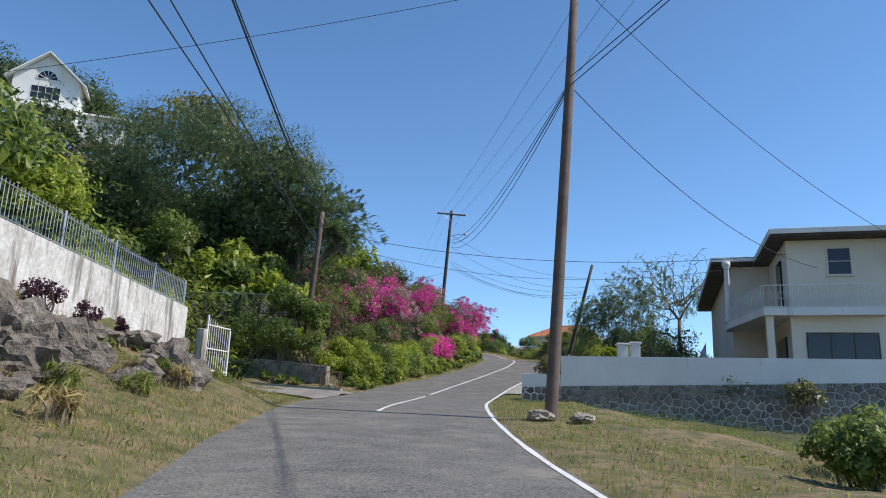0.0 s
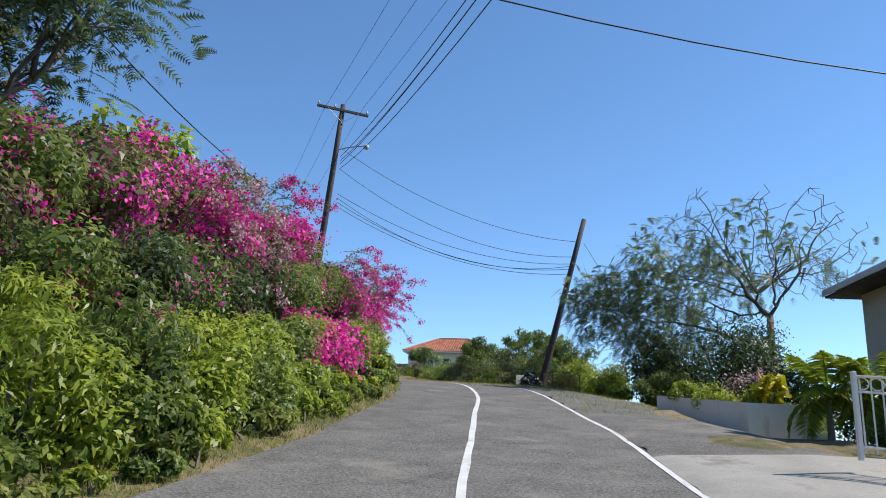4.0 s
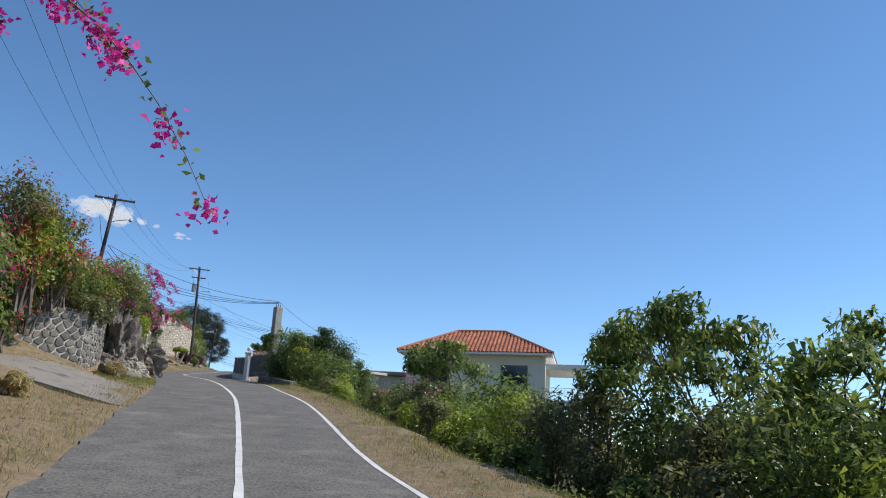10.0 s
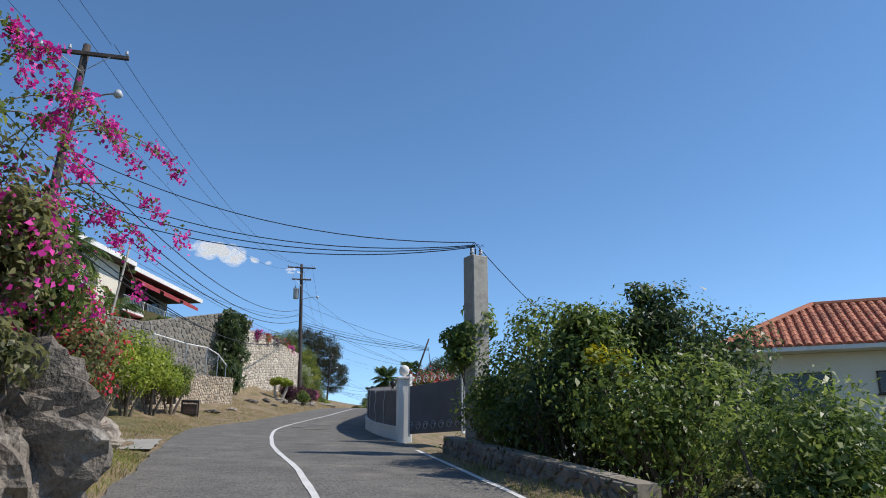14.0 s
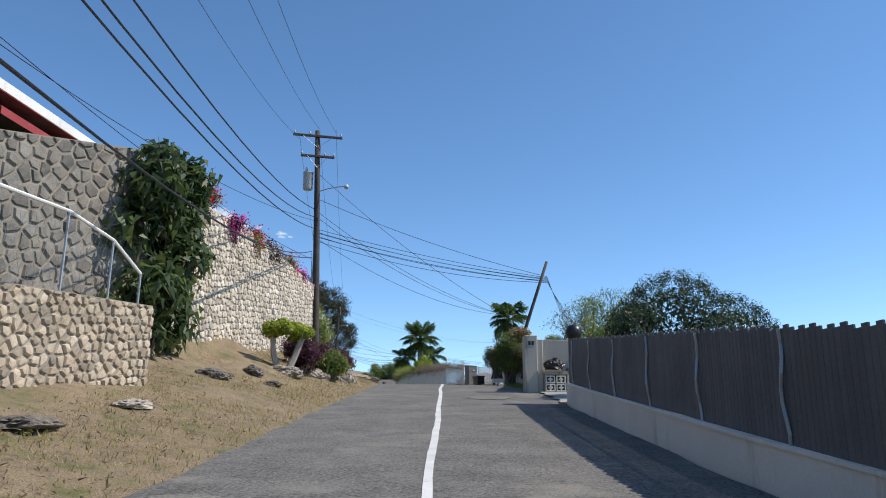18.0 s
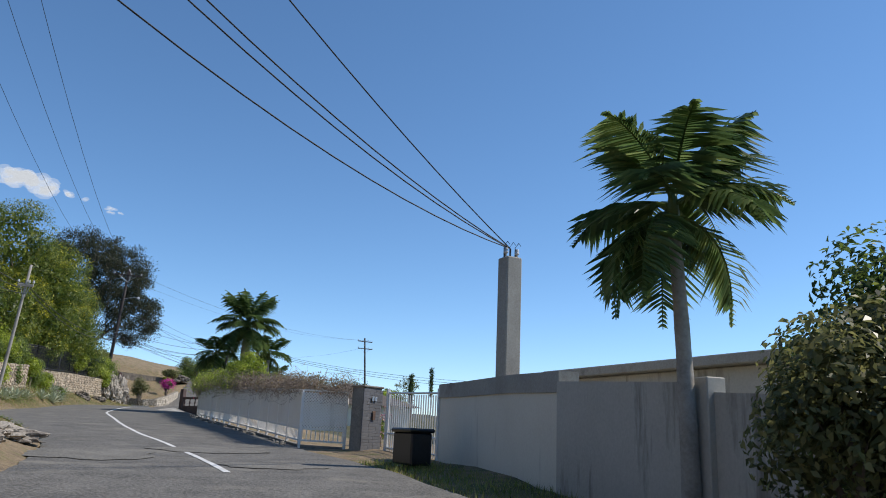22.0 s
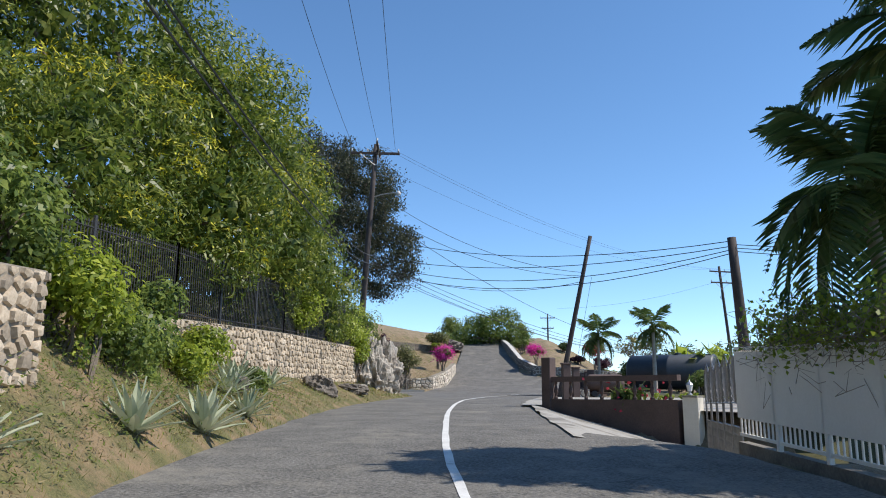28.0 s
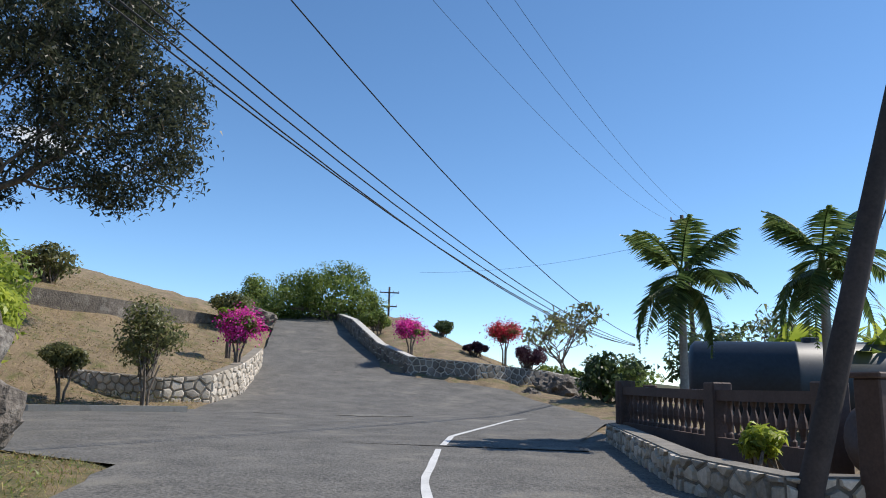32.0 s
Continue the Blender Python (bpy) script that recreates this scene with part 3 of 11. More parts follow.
def ferns(name, pos, out, size, mat, rng=RNG, pairs=7, droop=0.5):
    """Feathery leaves: a drooping rib with narrow leaflets in pairs. out: the way each one grows."""
    n = len(pos)
    d = out + rng.normal(0, 0.45, (n, 3))
    d[:, 2] -= droop * rng.random(n)
    d /= np.linalg.norm(d, axis=1)[:, None] + 1e-9
    w = np.cross(d, np.array((0, 0, 1.0)) + rng.normal(0, 0.3, (n, 3)))
    w /= np.linalg.norm(w, axis=1)[:, None] + 1e-9
    L = (size * rng.uniform(0.65, 1.3, n))[:, None]
    v = []
    for i in range(pairs):
        q = (i + 0.6) / pairs
        p = pos + d * L * q - np.array((0, 0, 1.0)) * L * 0.3 * q * q
        wide = 0.34 * math.sin(math.pi * (0.12 + 0.8 * q)) ** 0.7
        for sd in (-1, 1):
            tip = p + w * L * wide * sd + d * L * 0.12
            tip[:, 2] -= L[:, 0] * 0.06
            half = d * L * 0.42 / pairs
            v += [p - half, p + half, tip]
    v = np.stack(v, 1).reshape(-1, 3)
    return fast_mesh(name, v, np.arange(len(v)).reshape(-1, 3), mat)


def grown_tree(at, label, trunk, goals, bark, r_tip=0.012, step=0.42, reach=3.2, kill=0.6, seed=1, power=0.46):
    """A tree whose limbs grow towards the places in goals. Returns the tree and its nodes, their ways and their loads."""
    rng = np.random.default_rng(seed)
    pts = [np.array(p, float) for p in trunk]
    par = [-1] + list(range(len(pts) - 1))
    goals = goals.copy()
    for _ in range(90):
        if not len(goals):
            break
        arr = np.array(pts)
        dist = np.linalg.norm(goals[:, None] - arr[None], axis=2)
        near, far = dist.argmin(1), dist.min(1)
        pull = {}
        for g, k, r in zip(goals, near, far):
            if r < reach:
                pull.setdefault(int(k), []).append((g - arr[k]) / (r + 1e-6))
        if not pull:
            reach *= 1.4
            continue
        for k, ds in pull.items():
            d = np.mean(ds, 0) + rng.normal(0, 0.14, 3)
            d /= np.linalg.norm(d) + 1e-9
            pts.append(arr[k] + d * step)
            par.append(k)
        arr = np.array(pts)
        goals = goals[np.linalg.norm(goals[:, None] - arr[None], axis=2).min(1) > kill]
    pts = np.array(pts)
    load = np.zeros(len(pts))
    kids = np.zeros(len(pts), int)
    for k in par[1:]:
        kids[k] += 1
    load[kids == 0] = 1
    for i in range(len(pts) - 1, 0, -1):
        load[par[i]] += load[i]
    rad = r_tip * load ** power
    root = thing("tree", at, label, "tree")
    n0 = len(trunk)
    tr = np.array(trunk)
    part("trunk", Geo().tube(tr, np.maximum(rad[:n0], rad[n0 - 1]) * np.linspace(1.35, 1.0, n0), 9), bark, root, smooth=True)
    v, f = [], []
    for i in range(n0, len(pts)):
        a, b = pts[par[i]], pts[i]
        d = (b - a) / (np.linalg.norm(b - a) + 1e-9)
        x = np.cross(d, (0.3, 0.2, 1.0) if abs(d[2]) < 0.9 else (1.0, 0, 0))
        x /= np.linalg.norm(x)
        y = np.cross(d, x)
        ra, rb = min(rad[par[i]], rad[i] * 1.35), rad[i]
        k = len(v)
        v += [a + x * ra, a + y * ra, a - x * ra, a - y * ra, b + x * rb, b + y * rb, b - x * rb, b - y * rb]
        f += [[k + j, k + (j + 1) % 4, k + 4 + (j + 1) % 4, k + 4 + j] for j in range(4)]
    part("limb", fast_mesh("limb", np.array(v), np.array(f), bark), None, root)["kind"] = "stuff"
    way = np.zeros_like(pts)
    way[1:] = pts[1:] - pts[np.array(par[1:])]
    return root, pts, way, load


def domed_tree(s0, u0, domes, label, mat, clumps, n, size, trunk, clump=0.62, aspect=0.34, name="tree", head=None, seed=1, group=""):
    """A dense tree: one skin of leafy clumps over overlapping domes (s, u, h, half sizes along, across, up), with limbs inside."""
    rng = np.random.default_rng(seed)
    root = thing(name, along(s0, u0, 0.0), label, "tree", group)
    inv = root.matrix_basis.inverted()
    cen = np.array([tuple(inv @ P(d[0], d[1], d[2])) for d in domes])
    rad = np.array([(d[4], d[3], d[5]) for d in domes])
    area = (rad[:, 0] * rad[:, 1] + rad[:, 0] * rad[:, 2] + rad[:, 1] * rad[:, 2])

    def skin(m, f0, f1):
        k = rng.choice(len(domes), m, p=area / area.sum())
        d = rng.normal(0, 1, (m, 3))
        d /= np.linalg.norm(d, axis=1)[:, None]
        p = cen[k] + d * rad[k] * rng.uniform(f0, f1, (m, 1))
        inside = np.zeros(m, bool)
        for j in range(len(domes)):
            inside |= (k != j) & ((((p - cen[j]) / rad[j])**2).sum(1) < (f0 - 0.1)**2)
        return p[~inside], d[~inside]

    c, d = skin(clumps, 0.84, 0.98)
    r = rng.uniform(0.55, 1.25, len(c)) * clump
    p, q = on_lumps(c, r, n, rng, 0.12)
    part("crown", leaves("crown", p, q, size * FILL[0], mat, aspect, 0.35, rng, True), None, root)
    p, d = skin(n // 7, 0.55, 0.72)
    part("inner_leaves", leaves("inner_leaves", p, d, np.full(len(p), size * 2.0), mat, 0.5, 0.3, rng, True), None, root)["kind"] = "stuff"
    if head:
        pick = rng.choice(len(c), len(c) // 3, replace=False)
        m = rng.choice(pick, n // 9)
        d = rng.normal(0, 1, (len(m), 3))
        d /= np.linalg.norm(d, axis=1)[:, None]
        d[:, 2] = np.abs(d[:, 2])
        p = c[m] + d * (r[m] * rng.uniform(0.95, 1.15, len(m)))[:, None]
        part("flower_head", leaves("flower_head", p, d, np.full(len(p), size * 0.9), head, 0.3, -0.4, rng, True), None, root, "yellowing flower heads")["kind"] = "stuff"
    t = [np.array(tuple(inv @ P(*q)) ) for q in trunk]
    part("trunk", Geo().tube(t, np.linspace(0.45, 0.26, len(t)), 9), M_BARK, root, smooth=True)
    g = Geo()
    for q in cen:
        g.tube([t[-1] * 0.6 + t[-2] * 0.4, (t[-1] + q) / 2 + rng.normal(0, 0.3, 3), q], [0.2, 0.12, 0.05], 6)
    part("limb", g, M_BARK, root)
    return root


def lumps(rx, ry, rz, k, rng, fill=0.62, lo=0.3, hi=0.5):
    """Rounded clumps that make up a crown: centres and radii, the crown's base at z = 0."""
    c = rng.normal(0, 1, (k, 3))
    c /= np.linalg.norm(c, axis=1)[:, None]
    c *= rng.uniform(0.25, 1, (k, 1)) ** 0.5 * fill
    c = c * (rx, ry, rz) + (0, 0, rz)
    r = rng.uniform(lo, hi, k) * min(rx, ry, rz) * 1.15
    c[:, 2] = np.maximum(c[:, 2], r * 0.7)
    return c, r


FILL = [None]


def on_lumps(c, r, n, rng, inner=0.25, flat=0.85):
    w = r**2 / (r**2).sum()
    k = rng.choice(len(r), n, p=w)
    d = rng.normal(0, 1, (n, 3))
    d /= np.linalg.norm(d, axis=1)[:, None]
    f = np.where(rng.random(n) < inner, rng.uniform(0.4, 0.85, n), rng.uniform(0.85, 1.12, n))
    p = c[k] + d * (r[k] * f)[:, None] * (1, 1, flat)
    keep = p[:, 2] > 0.02
    FILL[0] = np.where(f < 0.85, 1.6, 1.0)[keep]
    return p[keep], (d + (0, 0, 0.6))[keep]


def stems(c, r, rng, base_r=0.04, spread=0.12, every=1):
    g = Geo()
    for i in range(0, len(c), every):
        b = rng.normal(0, spread, 3) * (1, 1, 0)
        mid = (b + c[i]) / 2 + rng.normal(0, 0.08, 3) * np.linalg.norm(c[i]) * (1, 1, 0.3)
        g.tube([b - (0, 0, 0.1), mid, c[i]], [base_r, base_r * 0.6, base_r * 0.25], 4)
    return g


COUNT = [0]


SIMPLE = [False]


def thin(root, n, size, rng, full=False):
    """Fewer and larger leaves on plants that stand well off the road."""
    q = root.matrix_basis.translation
    u = abs(float(station(np.array([[q.x, q.y]]))[1][0]))
    SIMPLE[0] = u > 6.2
    if full:
        return int(n * 0.64), size * 1.18
    if u < 5.4:
        return int(n * 0.66), size * 1.24
    if u < 9:
        return int(n * 0.47), size * 1.46
    if u < 14:
        return int(n * 0.28), size * 1.9
    return int(n * 0.18), size * 2.25




def bush(s, u, rx, ry, rz, mat=None, n=2500, size=0.09, label="", name="bush", category="bush", h=0.0, flower=None, spots=0, fsize=0.07, fper=40, fside=None, k=12, seed=None, turn=0.0, aspect=0.5, group="", stem=M_BARK, droop=0.3, inner=0.25, at=None, lo=0.3, hi=0.5, kind="", full=False, fern=0.0):
    """A shrub: stems, a crown of leaves in clumps, and blossom where it flowers."""
    COUNT[0] += 1
    rng = np.random.default_rng(seed if seed is not None else 100 + COUNT[0])
    root = thing(name, along(s, u, top(s, u) + h, turn) if at is None else at, label, category, group, kind)
    c, r = lumps(rx, ry, rz, k, rng, lo=lo, hi=hi)
    n, size = thin(root, n, size, rng, full)
    if fern:
        p, d = on_lumps(c, r, n // 9, rng, inner)
        part("crown", ferns("crown", p, d, np.full(len(p), fern), mat or L_FEATHER, rng), None, root)
    else:
        p, d = on_lumps(c, r, n, rng, inner)
        part("crown", leaves("crown", p, d, size * FILL[0], mat or L_GREEN, aspect, droop, rng, SIMPLE[0]), None, root)
    part("stem", stems(c, r, rng, 0.03 + 0.012 * rz), stem, root)["kind"] = "stuff"
    if flower and spots:
        q, e = on_lumps(c, r, spots * 3, rng, 0.0)
        if fside is not None:
            keep = (q[:, 0] * fside[0] + q[:, 1] * fside[1] + (q[:, 2] - rz) * fside[2]) > rng.normal(0.0, 0.3, len(q)) * rx
            q, e = q[keep], e[keep]
        q, e = q[:spots], e[:spots]
        e /= np.linalg.norm(e, axis=1)[:, None]
        fp = np.repeat(q + e * 0.05, fper, 0) + rng.normal(0, 1, (len(q) * fper, 3)) * np.repeat(rng.uniform(0.05, 0.16, len(q)), fper)[:, None] * (fsize / 0.06)
        part("blossom", leaves("blossom", fp, np.repeat(e, fper, 0), np.full(len(fp), fsize), flower, 0.85, 0.0, rng, SIMPLE[0]), None, root)
    return root


def limb_tree(rng, height, spread, levels=3, first=0.35, kids=4, r0=0.2, up=0.55):
    """Trunk and limbs as lists of (points, radii), and the twig ends."""
    bars, ends = [], []

    def grow(p, d, length, r, lev):
        pts = [p]
        dd = d.copy()
        for i in range(4):
            dd = dd + rng.normal(0, 0.16, 3) + (0, 0, 0.05 if lev else 0)
            dd /= np.linalg.norm(dd)
            pts.append(pts[-1] + dd * length / 4)
        bars.append((pts, np.linspace(r, r * 0.55, 5)))
        if lev == levels:
            ends.append((pts[-1], dd))
            return
        for i in range(kids):
            a = rng.uniform(0, 2 * math.pi)
            out = np.array((math.cos(a), math.sin(a), rng.uniform(0.1, up)))
            nd = dd * 0.55 + out * 0.8
            nd /= np.linalg.norm(nd)
            k = pts[-1] if i < kids - 1 else pts[3]
            grow(k, nd, length * rng.uniform(0.6, 0.8) * (spread if lev == 0 else 1), r * 0.55, lev + 1)

    grow(np.zeros(3), np.array((0, 0, 1.0)), height * first, r0, 0)
    return bars, ends


def tree(at, height, label, mat=None, spread=1.0, n=9000, size=0.14, clump=0.75, levels=3, kids=4, r0=0.2, first=0.35, seed=1, name="tree", bark=M_BARK, lean=(0, 0), aspect=0.45, group="", droop=0.4, bare=0.0, up=0.55, full=False, fern=0.0):
    rng = np.random.default_rng(seed)
    root = thing(name, at, label, "tree", group)
    bars, ends = limb_tree(rng, height, spread, levels, first, kids, r0, up)
    top_z = max(e[0][2] for e in ends)
    k = height / top_z
    g = Geo()
    for i, (pts, r) in enumerate(bars):
        pts = np.array(pts) * k
        pts[:, 0] += lean[0] * pts[:, 2]
        pts[:, 1] += lean[1] * pts[:, 2]
        if i == 0:
            pts[0, 2] -= 0.4
            part("trunk", Geo().tube(pts, r * (1 + 0.5 * np.array((1, .3, 0, 0, 0))), 9), bark, root, smooth=True)
        else:
            g.tube(pts, r, 5)
    part("limb", g, bark, root)
    c = np.array([e[0] for e in ends]) * k
    c[:, 0] += lean[0] * c[:, 2]
    c[:, 1] += lean[1] * c[:, 2]
    if bare:
        c = c[rng.random(len(c)) > bare]
    if n:
        r = rng.uniform(0.6, 1.2, len(c)) * clump
        n, size = thin(root, n, size, rng, full)
        if fern:
            p, d = on_lumps(c, r, n // 9, rng, 0.35, 0.65)
            part("crown", ferns("crown", p, d, np.full(len(p), fern), mat or L_FEATHER, rng), None, root)
            return root
        p, d = on_lumps(c, r, n, rng, 0.35, 0.65)
        part("crown", leaves("crown", p, d, size * 1.15 * FILL[0], mat or L_GREEN, max(aspect, 0.34), droop, rng, SIMPLE[0]), None, root)
    return root


def frond_mesh(length, width, rng, sag=0.9, mat=None, n=34):
    """A feather frond: a bent rib with leaflets on both sides; it grows out along y."""
    t = np.linspace(0, 1, 9)
    rib = np.stack([0 * t, length * (t - 0.12 * t**2), length * (0.55 * t - sag * t**2)], 1)
    g = Geo().tube(rib, np.linspace(0.022, 0.005, 9) * (0.6 + length * 0.25), 4)
    v, f = [], []
    for i in range(n):
        q = 0.14 + 0.86 * i / n
        p = np.array([np.interp(q, t, rib[:, k]) for k in range(3)])
        w = width * math.sin(min(1, q * 1.15) * math.pi) ** 0.5 * rng.uniform(0.75, 1.1) + 0.06
        for sd in (-1, 1):
            tip = p + np.array((sd * w, w * 0.55, -w * rng.uniform(0.35, 0.8)))
            b = np.array((0, 0.025 * (0.6 + length * 0.3), 0))
            m = (p + tip) / 2 + (0, 0, w * 0.12)
            k0 = len(v)
            v += [p - b, p + b, m + b * 1.1, tip, m - b * 1.1]
            f.append([k0, k0 + 1, k0 + 2, k0 + 3, k0 + 4])
    g.add(v, f)
    return g.mesh("frond", mat or L_PALM)


FRONDS = {}


def palm(at, height, label, r=0.11, fronds=14, length=1.7, width=0.45, seed=3, lean=0.0, boot=0.6, sag=0.9, name="palm_tree", group="", mat=None):
    rng = np.random.default_rng(seed)
    root = thing(name, at, label, "palm tree", group)
    z = np.linspace(-0.3, height, 14)
    x = lean * (z / height) ** 2
    rr = r * (1.25 - 0.45 * z / height) * (1 + 0.05 * (np.arange(14) % 2))
    part("trunk", Geo().tube(np.stack([x, 0 * z, z], 1), rr, 10), M_PALMTRUNK, root, smooth=True)
    part("crownshaft", Geo().tube([(lean, 0, height), (lean * 1.02, 0, height + boot * 0.6), (lean * 1.03, 0, height + boot)], [r * 0.95, r * 0.75, r * 0.3], 8), mat or L_PALM, root, smooth=True)
    key = (round(length, 2), round(width, 2), sag, (mat or L_PALM).name)
    if key not in FRONDS:
        FRONDS[key] = [frond_mesh(length, width, rng, sag * q, mat) for q in (0.45, 0.85, 1.2)]
    for i in range(fronds):
        up = (i % 3)
        m = Matrix.Translation((lean * 1.02, 0, height + boot * (0.75 - 0.2 * up))) @ Matrix.Rotation(i * 2.4 + rng.uniform(-0.2, 0.2), 4, "Z") @ Matrix.Rotation(radians((28, 0, -25)[up] + rng.uniform(-10, 10)), 4, "X")
        part("frond", FRONDS[key][up], None, root, m=m)
    return root


def cable(a, b, sag=0.6, r=0.012, label="black overhead cable between poles", n=16):
    a, b = Vector(a), Vector(b)
    pts = [a.lerp(b, i / n) - Vector((0, 0, sag * 4 * (i / n) * (1 - i / n))) for i in range(n + 1)]
    o = pts[0].copy()
    ob = part("overhead_cable", Geo().tube([p - o for p in pts], r, 5), M_CABLE)
    ob.location = o
    return tagged(ob, label, "cable", "overhead cables")


def insulator(parent, x, y, z):
    g = Geo().lathe([(0.02, 0), (0.02, 0.05), (0.05, 0.06), (0.05, 0.09), (0.03, 0.1), (0.045, 0.13), (0.03, 0.17), (0.0, 0.18)], 8)
    part("insulator", g, M_GREYPAINT, parent, m=pose(x, y, z), label="pale porcelain insulator", smooth=True)


def utility_pole(base, peak, label, r=0.13, arms=(), lamp=None, mat=M_POLE_DK, arm_turn=0.0, transformer=None, name="utility_pole", group="utility poles"):
    """A timber pole from base to peak; arms as (metres below the top, length, turn); lamp as (below the top, reach, turn)."""
    base, peak = Vector(base), Vector(peak)
    root = thing(name, Matrix.Translation(base), label, "utility pole", group)
    d = peak - base
    part("pole", Geo().tube([tuple(d * q) for q in (-0.03, 0, 0.25, 0.5, 0.75, 1)], [r * 1.1, r * 1.08, r, r * 0.92, r * 0.84, r * 0.76], 12), mat, root, smooth=True)
    for below, length, turn in arms:
        m = Matrix.Translation(d * (1 - below / d.length)) @ Matrix.Rotation(radians(turn), 4, "Z")
        arm = part("crossarm", Geo().box(-length / 2, length / 2, -0.05 - r, 0.05 - r, -0.06, 0.06), mat, root, m=m)
        for x in (-length * 0.47, -length * 0.16 if length > 2.3 else length * 0.2, length * 0.47):
            insulator(arm, x, -r, 0.06)
        g = Geo()
        for sd in (-1, 1):
            g.tube([(sd * length * 0.3, -r - 0.06, -0.05), (0, -r * 0.9, -0.6)], 0.014, 5)
        part("brace", g, M_METAL, root, m=m)
    if lamp:
        below, reach, turn = lamp
        m = Matrix.Translation(d * (1 - below / d.length)) @ Matrix.Rotation(radians(turn), 4, "Z")
        la = part("lamp_arm", Geo().tube([(0, 0, 0), (reach * 0.4, 0, 0.14), (reach * 0.75, 0, 0.2), (reach, 0, 0.2)], 0.025, 6), M_METAL, root, m=m, label="thin grey street lamp arm")
        head = Geo().lathe([(0.05, 0.0), (0.12, 0.05), (0.13, 0.12), (0.09, 0.2), (0.05, 0.24)], 10, Matrix.Translation((reach + 0.05, 0, 0.06)))
        hd = part("lamp_head", head, M_GREYPAINT, la, smooth=True)
    if transformer:
        below, turn = transformer
        m = Matrix.Translation(d * (1 - below / d.length)) @ Matrix.Rotation(radians(turn), 4, "Z") @ Matrix.Translation((r + 0.3, 0, 0))
        tk = part("transformer", Geo().lathe([(0.02, -0.5), (0.22, -0.48), (0.25, -0.42), (0.25, 0.38), (0.27, 0.4), (0.27, 0.44), (0.1, 0.5), (0, 0.5)], 14), M_GREYPAINT, root, m=m, label="grey cylindrical pole transformer", smooth=True)
        g = Geo()
        for a in (0.6, -0.6):
            g.lathe([(0.03, 0.45), (0.05, 0.5), (0.03, 0.56), (0.05, 0.6), (0.03, 0.66), (0.02, 0.72)], 8, Matrix.Translation((0.1, a * 0.16, 0)))
        part("bushing", g, M_GREYPAINT, root, m=m)
    return root


def stone_outline(px, pz, near, ln, ha, hb, gap):
    """The outline of the rubble stone round px, pz among its neighbours, inside a wall of length ln."""
    poly = [(px - 2, pz - 2), (px + 2, pz - 2), (px + 2, pz + 2), (px - 2, pz + 2)]
    cuts = []
    for qx, qz in near:
        dx, dz = qx - px, qz - pz
        L = math.hypot(dx, dz) + 1e-9
        cuts.append((dx / L, dz / L, dx / L * (px + qx) / 2 + dz / L * (pz + qz) / 2 - gap))
    slope = (hb - ha) / ln
    L = math.hypot(slope, 1)
    cuts += [(-1, 0, -0.01), (1, 0, ln - 0.01), (0, -1, 0.3), (-slope / L, 1 / L, (ha - 0.015) / L)]
    for nx, nz, k in cuts:
        out = []
        for i in range(len(poly)):
            (ax, az), (bx, bz) = poly[i - 1], poly[i]
            da, db = nx * ax + nz * az - k, nx * bx + nz * bz - k
            if (da <= 0) != (db <= 0):
                t = da / (da - db)
                out.append((ax + (bx - ax) * t, az + (bz - az) * t))
            if db <= 0:
                out.append((bx, bz))
        poly = out
        if len(poly) < 3:
            return []
    return poly


